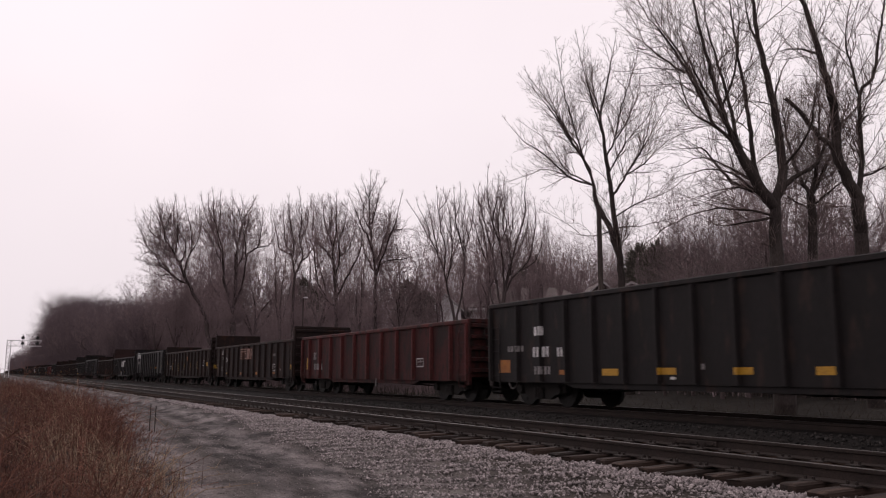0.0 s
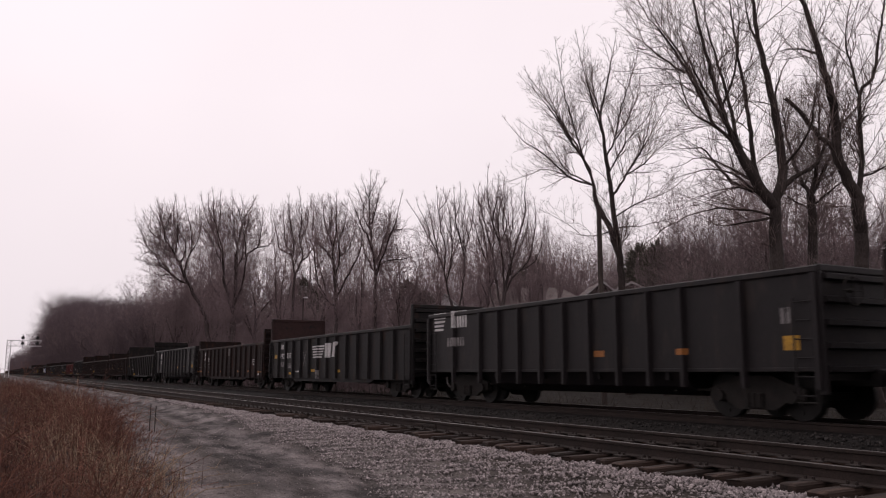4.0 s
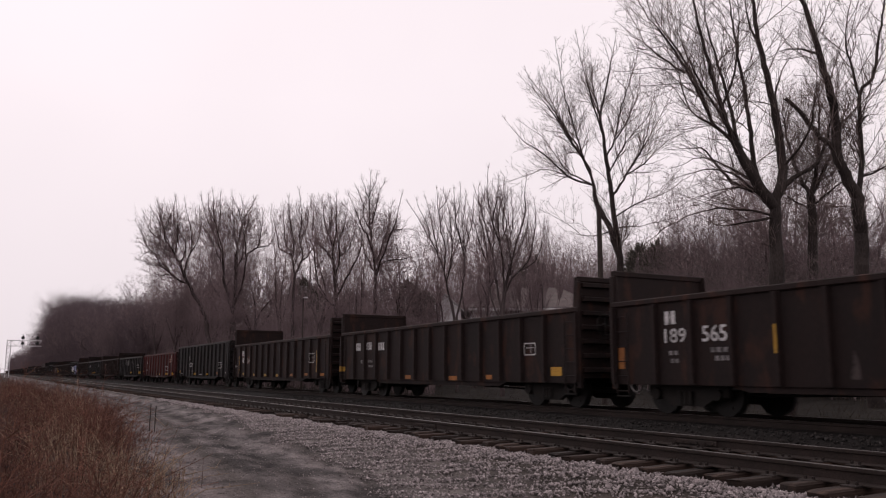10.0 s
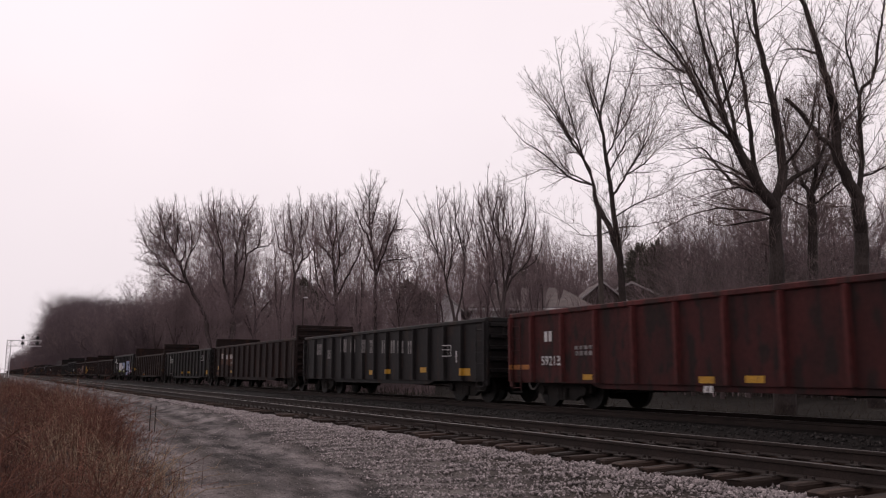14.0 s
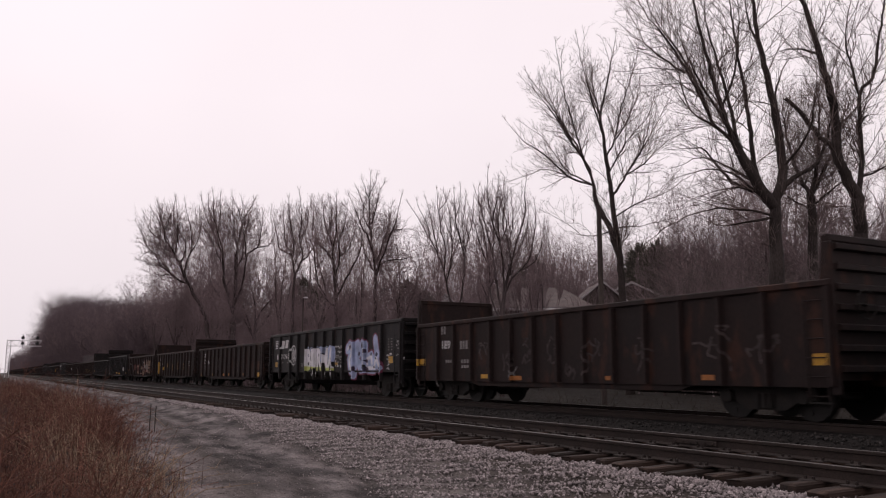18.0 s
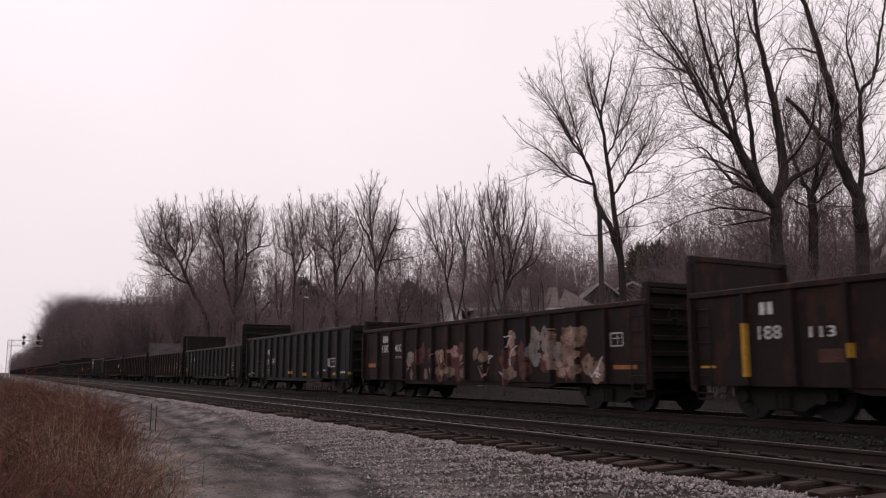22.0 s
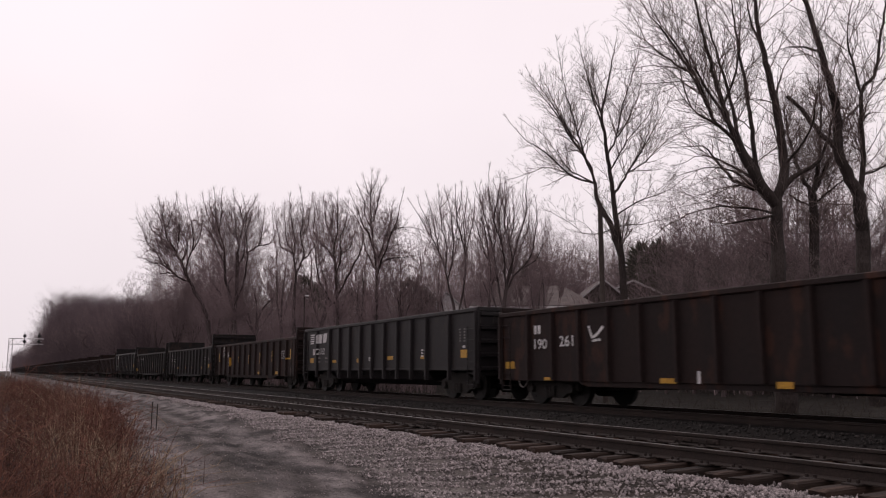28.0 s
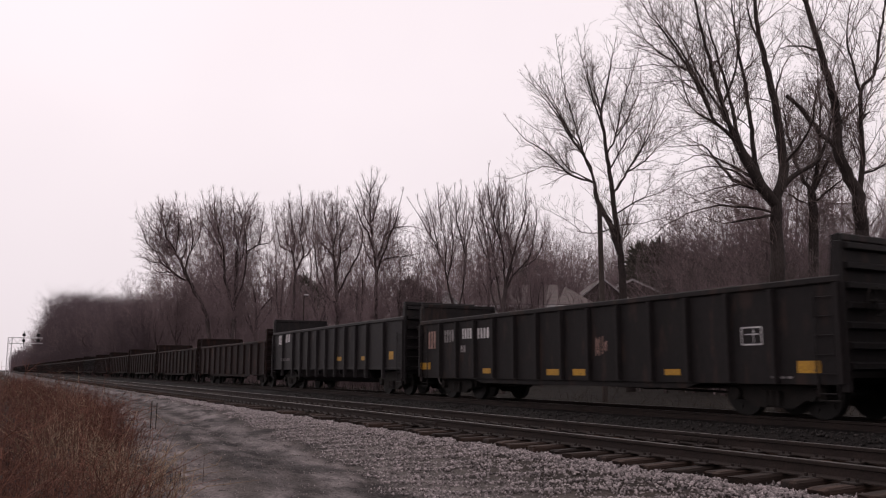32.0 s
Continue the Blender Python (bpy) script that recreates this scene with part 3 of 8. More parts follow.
def truck_meshes():
    bm = bmesh.new()                                   # bolster
    add_box(bm, (-1.0, -0.2, 0.42), (1.0, 0.2, 0.72), 0.03)
    bolster = mesh_of(bm, TRUCK, "truck")
    bm = bmesh.new()                                   # cast side frame with its arched foot
    outline = [(-1.15, 0.40), (-1.15, 0.62), (-0.75, 0.72), (-0.42, 0.86), (0.42, 0.86), (0.75, 0.72), (1.15, 0.62), (1.15, 0.40),
               (0.78, 0.38), (0.45, 0.20), (-0.45, 0.20), (-0.78, 0.38)]
    add_prism(bm, outline, "x", -0.07, 0.07)
    for y in (-0.89, 0.89):
        add_rod(bm, (-0.16, y, 0.46), (0.1, y, 0.46), 0.13, 10)
    for y in (-0.14, 0, 0.14):
        add_rod(bm, (-0.11, y, 0.24), (-0.11, y, 0.52), 0.06, 8)
    frame_me = mesh_of(bm, TRUCK, "side_frame")
    bm = bmesh.new()                                   # wheelset
    add_rod(bm, (-1.0, 0, 0), (1.0, 0, 0), 0.08, 8)
    for sx in (-1, 1):
        add_rod(bm, (sx * 0.69, 0, 0), (sx * 0.82, 0, 0), WHEEL_R, 14)
        add_rod(bm, (sx * 0.67, 0, 0), (sx * 0.69, 0, 0), WHEEL_R + 0.028, 14)
        add_rod(bm, (sx * 0.82, 0, 0), (sx * 0.86, 0, 0), 0.17, 10)
        for k in range(5):
            a = 2 * math.pi * k / 5
            add_rod(bm, (sx * 0.815, 0.3 * math.cos(a), 0.3 * math.sin(a)), (sx * 0.835, 0.3 * math.cos(a), 0.3 * math.sin(a)), 0.05, 6)
    wheel_me = mesh_of(bm, WHEEL, "wheelset")
    return bolster, frame_me, wheel_me


BOLSTER, SIDE_FRAME, WHEELSET = truck_meshes()
WHEELS = []                                            # the first truck's wheelsets, keyed in motions(); later trucks share the turning


def add_truck(car, y):
    truck = piece("truck", BOLSTER, car, "cast steel freight truck", (0, y, 0))
    for dx in (-0.98, 0.98):
        piece("side_frame", SIDE_FRAME, truck, at=pose(dx, 0, 0, 0, 0, 0 if dx < 0 else 180))
    for k, dy in enumerate((-0.89, 0.89)):
        w = piece("wheelset", WHEELSET, truck, at=(0, dy, WHEEL_R))
        WHEELS.append((k, w))
    return truck


MESHES = {}


def shared(key, build):
    if key not in MESHES:
        MESHES[key] = build()
    return MESHES[key]


def end_wall(car, half, lo, hi, y, mat):
    """End sheet, with its rim and corner posts as parts."""
    wall = part("end_wall", box((-half, y - 0.03, lo), (half, y + 0.03, hi - 0.11)), mat, car)
    part("end_rim", box((-half - 0.02, y - 0.06, hi - 0.11), (half + 0.02, y + 0.06, hi + 0.02), 0.015), mat, wall)
    for sx in (-1, 1):
        part("corner_post", box((sx * half - 0.05, y - 0.08, lo - 0.25), (sx * half + 0.05, y + 0.08, hi - 0.112), 0.012), mat, wall)
    return wall


def post_places(body, posts, kind, paint):
    """Side posts from the front end to the rear: the end bays are wider, on the red cars narrower."""
    h = body / 2
    if kind == "tub":
        ends, inner = [0.07, 1.75, 3.35], posts - 6
    else:
        ends, inner = [0.07, 1.1 if paint == "red" else 1.46], posts - 4
    front = [-h + e for e in ends]
    gap = (-2 * front[-1]) / (inner + 1)
    return front + [front[-1] + gap * (k + 1) for k in range(inner)] + [-y for y in reversed(front)]


def build_car(kind, paint, body, top, rise_rear, rise_front, posts, detail=True, seed=0):
    """A gondola. body: length over the ends; top: side height over the rail; rise: how far each end wall stands above the sides."""
    rnd = random.Random(seed)
    mat = CAR_PAINT[paint]
    words = {"black": "black", "grey": "faded black", "brown": "rusty black", "red": "oxide red", "navy": "blue-black"}[paint]
    raised = "with raised ends" if max(rise_rear, rise_front) > 0.3 else "with level ends"
    car = tagged(new("gondola_car"), f"{words} steel gondola car {raised}, rolling in the train", "railway car", "cars of the freight train")
    h, sill, half = body / 2, 0.68, 1.44
    low = 0.68 if kind != "tub" else 0.95
    side = -half
    key = (kind, paint, round(body, 2), round(top, 2))

    def plate(sx):
        bm = box((sx * half - 0.012, -h, low), (sx * half + 0.012, h, top))
        return bm
    for sx in (-1, 1):
        part("side_wall", plate(sx), mat, car)
        bm = box((sx * half - 0.07, -h, top - 0.13), (sx * half + 0.07, h, top), 0.02)
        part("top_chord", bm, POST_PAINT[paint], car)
        if kind != "tub":
            inner, outer = sx * (half - 0.07), sx * (half + 0.0105)
            bm = box((min(inner, outer), -h, sill - 0.03), (max(inner, outer), h, sill + 0.12), 0.006)
            part("side_sill", bm, mat, car)
            bm = bmesh.new()
            add_prism(bm, [(-h + 3.3, sill), (h - 3.3, sill), (h - 3.9, sill - 0.15), (-h + 3.9, sill - 0.15)], "x", sx * (half - 0.06) - 0.03, sx * (half - 0.06) + 0.03)
            part("fishbelly", bm, mat, car)
        else:
            bm = box((sx * half - 0.03, -h, low - 0.02), (sx * half + 0.03, h, low + 0.06), 0.01)
            part("side_sill", bm, mat, car)
    if kind == "tub":                                   # the rounded tub between the trucks
        bm = bmesh.new()
        add_prism(bm, [(-1.36, 0.96), (-1.15, 0.62), (-0.7, 0.42), (0.7, 0.42), (1.15, 0.62), (1.36, 0.96)], "y", -h + 3.5, h - 3.5)
        part("tub", bm, mat, car)

    def post():
        bm = bmesh.new()
        w = POST_W
        base_z = 0.62 if kind == "tub" else sill
        add_prism(bm, [(-w, 0.012), (-w * 0.7, POST_D), (w * 0.7, POST_D), (w, 0.012)], "z", base_z, top - 0.13)
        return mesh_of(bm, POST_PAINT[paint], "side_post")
    me = shared(("post",) + key, post)
    for y in post_places(body, posts, kind, paint):
        piece("side_post", me, car, at=pose(-half, y, 0, 0, 0, 90))
        if detail:
            piece("side_post", me, car, at=pose(half, y, 0, 0, 0, -90))
    for y, rise in ((h - 0.04, rise_rear), (-h + 0.04, rise_front)):
        wall = end_wall(car, half, sill + 0.1, top + rise, y, mat)
        face = 1 if y > 0 else -1
        count = max(4, round((top + rise - sill - 0.3) / 0.34))
        rib = shared(("end_rib", paint), lambda: mesh_of(add_prism(bmesh.new(), [(0.0, -0.075), (0.10, -0.045), (0.10, 0.045), (0.0, 0.075)], "x", -1.38, 1.38), mat, "end_rib"))
        for k in range(count):
            z = sill + 0.3 + (top + rise - sill - 0.5) * k / (count - 1)
            piece("end_rib", rib, wall, at=pose(0, y + 0.03 * face, z, 0, 0, 0 if face > 0 else 180))
        if rise > 0.25:                                  # braces behind the raised end
            for sx in (-1, 1):
                bm = bmesh.new()
                add_prism(bm, [(y, top), (y, top + rise), (y - face * 0.12, top + rise), (y - face * 0.2, top)], "x", sx * half - 0.02, sx * half + 0.02)
                part("gusset", bm, mat, wall)
    part("floor_plate", box((-half, -h, 0.98), (half, h, 1.04)), mat, car)
    part("center_sill", box((-0.18, -h - 0.2, 0.66), (0.18, h + 0.2, 0.98), 0.02), mat, car)
    bearer = shared(("bearer", paint), lambda: mesh_of(box((-1.35, -0.05, 0.76), (1.35, 0.05, 0.98)), mat, "cross_bearer"))
    for k in range(4):
        piece("cross_bearer", bearer, car, at=(0, -h + 4 + (body - 8) * k / 3, 0))
    coupler = shared(("coupler",), lambda: mesh_of(add_box(add_box(bmesh.new(), (-0.07, 0.0, -0.1), (0.07, 0.45, 0.1), 0.02), (-0.13, 0.4, -0.14), (0.13, 0.70, 0.14), 0.04), TRUCK, "coupler"))
    piece("coupler", coupler, car, at=(0, h, 0.82))
    piece("coupler", coupler, car, at=pose(0, -h, 0.82, 0, 0, 180))
    for y in (-h + 1.9, h - 1.9):
        add_truck(car, y)
    if detail:
        def ladder():
            bm = bmesh.new()
            for dy in (-0.2, 0.2):
                add_rod(bm, (0, dy, 0.45), (0, dy, 2.3), 0.018, 5)
            for k in range(6):
                add_rod(bm, (0, -0.2, 0.5 + k * 0.34), (0, 0.2, 0.5 + k * 0.34), 0.014, 5)
            return mesh_of(bm, mat, "ladder")
        lad = shared(("ladder", paint), ladder)
        for y in (-h + 0.36, h - 0.36):
            piece("ladder", lad, car, at=(-half - 0.07, y, 0))
        stirrup = shared(("stirrup",), lambda: mesh_of(add_rod(add_rod(add_rod(bmesh.new(), (0, -0.2, 0.75), (0, -0.2, 0.38), 0.016, 5), (0, 0.2, 0.75), (0, 0.2, 0.38), 0.016, 5), (0, -0.22, 0.38), (0, 0.22, 0.38), 0.018, 5), TRUCK, "stirrup"))
        for y in (-h + 0.36, h - 0.36):
            piece("stirrup", stirrup, car, at=(-half - 0.05, y, 0))
        def looped_hose():
            bm, turn = bmesh.new(), [math.pi * k / 8 for k in range(9)]
            way = [(-0.42 - 0.05 * math.sin(a), 0.06 + 0.28 * (1 - math.cos(a)), 0.86 - 0.42 * math.sin(a)) for a in turn]
            for p, q in zip(way, way[1:]):
                add_rod(bm, p, q, 0.026, 6)
            return mesh_of(bm, HOSE, "brake_hose")
        hose = shared(("hose",), looped_hose)
        piece("brake_hose", hose, car, at=(0, h, 0))
        piece("brake_hose", hose, car, at=pose(0, -h, 0, 0, 0, 180))
        cyl = shared(("tank",), lambda: mesh_of(add_rod(bmesh.new(), (-0.7, 0, 0.72), (0.1, 0, 0.72), 0.2, 12), TRUCK, "brake_reservoir"))
        piece("brake_reservoir", cyl, car, at=(0, 1.2, 0))
        pipe = shared(("pipe", round(body, 1)), lambda: mesh_of(add_rod(bmesh.new(), (-0.95, -h + 2.9, 0.56), (-0.95, h - 2.9, 0.58), 0.03, 6), TRUCK, "air_pipe"))
        piece("air_pipe", pipe, car)
        rod = shared(("rod", round(body, 1)), lambda: mesh_of(add_rod(add_rod(bmesh.new(), (-0.3, -h + 2.6, 0.42), (-0.45, 0.6, 0.55), 0.025, 6), (-0.45, 0.6, 0.55), (-0.3, h - 2.6, 0.42), 0.025, 6), TRUCK, "brake_rod"))
        piece("brake_rod", rod, car)
        hanger = shared(("hanger",), lambda: mesh_of(box((-1.0, -0.04, 0.5), (-0.9, 0.04, 0.78), 0.01), TRUCK, "pipe_hanger"))
        lever = shared(("lever",), lambda: mesh_of(box((-0.5, -0.25, 0.46), (-0.2, 0.25, 0.68), 0.03), TRUCK, "brake_lever"))
        for dy in (-3.6, 2.7):
            piece("pipe_hanger", hanger, car, at=(0, dy * body / 16, 0))
            piece("brake_lever", lever, car, at=(0, (dy + 1.5) * body / 16, 0))
        wheel_ring = shared(("brake_wheel",), lambda: mesh_of(brake_wheel(), TRUCK, "brake_wheel"))
        piece("brake_wheel", wheel_ring, car, at=pose(-0.75, -h - 0.16, top - 0.45, 90, 0, 0))
    return car


def brake_wheel():
    bm = bmesh.new()
    k = 12
    for i in range(k):
        a, b = 2 * math.pi * i / k, 2 * math.pi * (i + 1) / k
        add_rod(bm, (0.27 * math.cos(a), 0.27 * math.sin(a), 0), (0.27 * math.cos(b), 0.27 * math.sin(b), 0), 0.016, 5)
        if i % 3 == 0:
            add_rod(bm, (0, 0, 0), (0.27 * math.cos(a), 0.27 * math.sin(a), 0), 0.014, 5)
    add_rod(bm, (0, 0, -0.1), (0, 0, 0.02), 0.04, 8)
    return bm


def painted(car, name, bm, mat, layer=1, label=""):
    """Paint or sheet on the road side: flat shapes given as (metres from the rear end, height), laid over plate and posts."""
    h, posts = CAR_FACTS[car.name]
    ys = [v.co.x for v in bm.verts]
    if not ys:
        bm.free()
        return None
    lo, hi = min(ys), max(ys)
    edge = [POST_W * 0.7, POST_W]
    near = [p for p in posts if lo - POST_W < p < hi + POST_W]
    for p in near:
        for e in edge:
            for s in (-1, 1):
                if lo < p + s * e < hi:
                    bmesh.ops.bisect_plane(bm, geom=bm.verts[:] + bm.edges[:] + bm.faces[:], plane_co=(p + s * e, 0, 0), plane_no=(1, 0, 0))
    out = bmesh.new()
    for f in bm.faces:
        mid = f.calc_center_median().x
        raised = [p for p in near if abs(mid - p) < POST_W]
        verts = []
        for v in f.verts:
            off = 0.0
            if raised:
                d = abs(v.co.x - raised[0])
                off = POST_D - 0.012 if abs(mid - raised[0]) < edge[0] else (POST_D - 0.012) * (edge[1] - d) / (edge[1] - edge[0])
            verts.append(out.verts.new((-1.452 - 0.003 * layer - off, h - v.co.x, v.co.y)))
        try:
            out.faces.new(verts)
        except ValueError:
            pass
    bm.free()
    bmesh.ops.recalc_face_normals(out, faces=out.faces[:])
    return part(name, out, mat, car, label)


CAR_FACTS = {}


def flat(bm, pts):
    bm.faces.new([bm.verts.new((x, y, 0)) for x, y in pts])


def rect(bm, y, z, w, h, skew=0.0):
    flat(bm, [(y - w / 2 - skew, z - h / 2), (y + w / 2 - skew, z - h / 2), (y + w / 2 + skew, z + h / 2), (y - w / 2 + skew, z + h / 2)])


def blob(bm, y, z, w, h, rnd, k=14, rough=0.22):
    flat(bm, [(y + w / 2 * math.cos(a) * f, z + h / 2 * math.sin(a) * f) for a, f in ((2 * math.pi * i / k, 1 + rnd.uniform(-rough, rough)) for i in range(k))])


def ring(bm, y, z, w, h, r0, r1, k=24):
    for i in range(k):
        a, b = 2 * math.pi * i / k, 2 * math.pi * (i + 1) / k
        flat(bm, [(y + w / 2 * r * math.cos(t), z + h / 2 * r * math.sin(t)) for r, t in ((r0, a), (r1, a), (r1, b), (r0, b))])


def stroke(bm, pts, width):
    for (x0, y0), (x1, y1) in zip(pts, pts[1:]):
        d = math.hypot(x1 - x0, y1 - y0) or 1
        nx, ny = -(y1 - y0) / d * width / 2, (x1 - x0) / d * width / 2
        flat(bm, [(x0 + nx, y0 + ny), (x1 + nx, y1 + ny), (x1 - nx, y1 - ny), (x0 - nx, y0 - ny)])


def word_shape(word, width, height, bold=0.0):
    """A word in the built-in font as a flat bmesh, fitted to a size, centred on the origin."""
    cu = bpy.data.curves.new("lettering", "FONT")
    cu.body, cu.align_x, cu.align_y, cu.offset, cu.resolution_u = word, "CENTER", "CENTER", bold, 3
    ob = bpy.data.objects.new("lettering", cu)
    scene.collection.objects.link(ob)
    me = bpy.data.meshes.new_from_object(ob.evaluated_get(bpy.context.evaluated_depsgraph_get()))
    bpy.data.objects.remove(ob)
    bm = bmesh.new()
    bm.from_mesh(me)
    bpy.data.meshes.remove(me)
    xs, ys = [v.co.x for v in bm.verts], [v.co.y for v in bm.verts]
    fx, fy = width / (max(xs) - min(xs)), height / (max(ys) - min(ys))
    mx, my = (max(xs) + min(xs)) / 2, (max(ys) + min(ys)) / 2
    for v in bm.verts:
        v.co = ((v.co.x - mx) * fx, (v.co.y - my) * fy, 0)
    return bm


def word_on(car, word, y, z, w, h, mat, layer=1, bold=0.0, label="white stencilled lettering"):
    bm = word_shape(word, w, h, bold)
    for v in bm.verts:
        v.co = (v.co.x + y, v.co.y + z, 0)
    return painted(car, "lettering", bm, mat, layer, label)


def characters(bm, y, z, w, h):
    """Unreadable stencilled characters as plain bars."""
    k = max(1, round(w / 0.17))
    for i in range(k):
        rect(bm, y - w / 2 + (i + 0.5) * w / k, z, w / k * 0.68, h)


SHEETS = {"Y": (YELLOW, "reflector", "yellow reflective sheet"), "O": (ORANGE, "reflector", "faded orange reflective sheet"),
          "R": (RUST_PATCH, "primer_patch", "rust-red primer patch")}


def mark(index, kind, *rows):
    """Paint one kind of mark on a car: rows of (metres from the rear end, height over the rail, width, height)."""
    car = TRAIN[index][0]
    rnd = random.Random(index * 17 + len(kind))
    for y, z, w, h in rows:
        bm = bmesh.new()
        if kind in SHEETS:
            mat, name, label = SHEETS[kind]
            rect(bm, y, z, w, h)
            painted(car, name, bm, mat, 1 if kind == "R" else 2, label)
        elif kind in ("W", "F", "P"):
            characters(bm, y, z, w, h)
            painted(car, "stencil", bm, {"W": WHITE, "F": FADED, "P": PINKISH}[kind], 3)
        elif kind == "V":                               # stripe up a post
            post = min(CAR_FACTS[car.name][1], key=lambda p: abs(p - y))
            rect(bm, post, z, POST_W * 0.95, h)
            painted(car, "post_stripe", bm, YELLOW, 1, "yellow stripe on a side post")
        elif kind == "B":
            for dy, dz, ww, hh in ((0, h / 2, w, 0.03), (0, -h / 2, w, 0.03), (-w / 2, 0, 0.03, h), (w / 2, 0, 0.03, h), (0, h * 0.1, w * 0.7, 0.02), (0.1 * w, 0, 0.02, h * 0.8)):
                rect(bm, y + dy, z + dz, ww, hh)
            painted(car, "stencil_frame", bm, WHITE, 1, "white outlined stencil panel")
        elif kind == "S":
            for i in range(5):
                rect(bm, y - 0.02 * i * w, z + h * (0.4 - 0.2 * i), w * (1 - 0.07 * i), h * 0.11)
            painted(car, "emblem_stripes", bm, WHITE, 1, "faded white stripes")
        elif kind == "Q":                               # flaking emblem: broken stripes, or slanted blocks with gaps
            if y < 7.5:
                for i in range(5):
                    for j in range(4):
                        if rnd.random() > 0.2:
                            rect(bm, y + w * (-0.37 + 0.25 * j), z + h * (0.4 - 0.2 * i), w * rnd.uniform(0.16, 0.24), h * 0.09)
            else:
                for j, tall in ((-0.42, 0.9), (-0.28, 0.7), (-0.12, 0.9), (0.12, 0.85), (0.30, 0.35), (0.42, 0.5)):
                    rect(bm, y + w * j, z + h * rnd.uniform(-0.05, 0.05), w * 0.09, h * tall, w * 0.03)
            painted(car, "emblem", bm, PINKISH, 3, "flaking pale emblem on rust")
        elif kind == "L":                               # emblem as two plain slanted blocks
            rect(bm, y - w * 0.26, z, w * 0.40, h * 0.82, w * 0.04)
            rect(bm, y + w * 0.26, z + h * 0.04, w * 0.38, h * 0.82, w * 0.04)
            painted(car, "emblem", bm, WHITE, 1, "worn white emblem blocks")
        elif kind == "X":
            stroke(bm, [(y - w / 2, z - h / 2), (y + w / 2, z + h / 2)], 0.04)
            stroke(bm, [(y - w / 2, z + h / 2), (y + w / 2, z - h / 2)], 0.04)
            painted(car, "chalk_mark", bm, FADED, 1, "chalked cross")
        elif kind == "C":
            ring(bm, y, z, w, h, 0.86, 1.0)
            for i in (-1, 0, 1):
                rect(bm, y + i * w * 0.22, z, w * 0.12, h * (0.5 if i else 0.7))
            painted(car, "round_emblem", bm, WHITE, 1, "worn white ring emblem")
        elif kind == "A":                               # a ring emblem of which the upper arc and a few flakes are left
            for r0, r1, a0, a1 in ((0.34, 0.5, 0.1, 3.0), (0.14, 0.24, 0.3, 2.9)):
                for k in range(9):
                    p, q = a0 + (a1 - a0) * k / 9, a0 + (a1 - a0) * (k + 1) / 9
                    flat(bm, [(y + w * r * math.cos(a), z + h * r * math.sin(a)) for r, a in ((r0, p), (r1 * rnd.uniform(0.94, 1.0), p), (r1, q), (r0 * rnd.uniform(0.95, 1.1), q))])
            for dy, dz, ww, hh in ((-0.24, -0.12, 0.46, 0.24), (-0.02, -0.42, 0.22, 0.22)):
                blob(bm, y + dy * w, z + dz * h, ww * w, hh * h, rnd, 11, 0.3)
            painted(car, "round_emblem", bm, PINKISH, 1, "flaking remains of a pale ring emblem")
        elif kind == "D":
            for i in range(5):
                for s in (-1, 1):
                    rect(bm, y + s * w * 0.3, z + h * (0.45 - 0.22 * i), w * 0.2, h * 0.09)
            painted(car, "stencil", bm, FADED, 1)
        elif kind == "Z":                               # pale streaks of wear and painted-in post highlights, widest at the foot
            for k in range(3):
                x0, lean, top_ = y + rnd.uniform(-0.08, 0.08), rnd.uniform(-0.05, 0.05), z + h * rnd.uniform(0.2, 0.5)
                flat(bm, [(x0 - w * 0.5, z - h / 2), (x0 + w * 0.5, z - h / 2), (x0 + w * 0.3 + lean, z), (x0 + lean, top_), (x0 - w * 0.2 + lean, z)])
            painted(car, "worn_streak", bm, GHOST_PAINT, 1, "pale streak of wear and painted highlight")
        elif kind == "K":
            stroke(bm, [(y - w * 0.4, z + h * 0.4), (y - w * 0.2, z - h * 0.3), (y + w * 0.1, z - h * 0.1), (y + w * 0.45, z + h * 0.3)], 0.07)
            stroke(bm, [(y - w * 0.2, z - h * 0.45), (y + w * 0.3, z - h * 0.4)], 0.06)
            painted(car, "chalk_mark", bm, WHITE, 1, "white chalk scrawl")
        elif kind == "G1":
            graffiti_colour(car, y, z, w, h, rnd)
        elif kind == "G5":                              # weathered to a ghost of its lines
            for _ in range(3):
                way, px, pz = [], y + rnd.uniform(-0.4, 0.4) * w, z + rnd.uniform(-0.4, 0.4) * h
                for _ in range(6):
                    way.append((px, pz))
                    px, pz = min(max(px + rnd.uniform(-0.3, 0.3) * w, y - w / 2), y + w / 2), min(max(pz + rnd.uniform(-0.35, 0.35) * h, z - h / 2), z + h / 2)
                stroke(bm, way, 0.05)
            painted(car, "graffiti_scrawl", bm, GHOST_PAINT, 2, "weathered ghost of graffiti lines")
        elif kind == "G3":
            for i in range(5):
                zz = z + h * (0.42 - 0.21 * i)
                k = max(2, round(w / 0.16))
                for j in range(k):
                    if rnd.random() < 0.12:
                        continue
                    cx = y - w / 2 + w * (j + 0.5) / k
                    pts = [(cx + rnd.uniform(-0.45, 0.45) * w / k, zz + rnd.uniform(-0.085, 0.085) * h) for _ in range(rnd.choice((3, 4, 4)))]
                    stroke(bm, pts, 0.035)
            painted(car, "graffiti_scrawl", bm, WHITE, 2, "white paint-marker scrawl")
        elif kind == "TBURMA":
            burma(car, y, z, w, h, rnd)
        else:
            bm.free()
            word_on(car, kind[1:], y, z, w, h, WHITE, 4, 0.012)


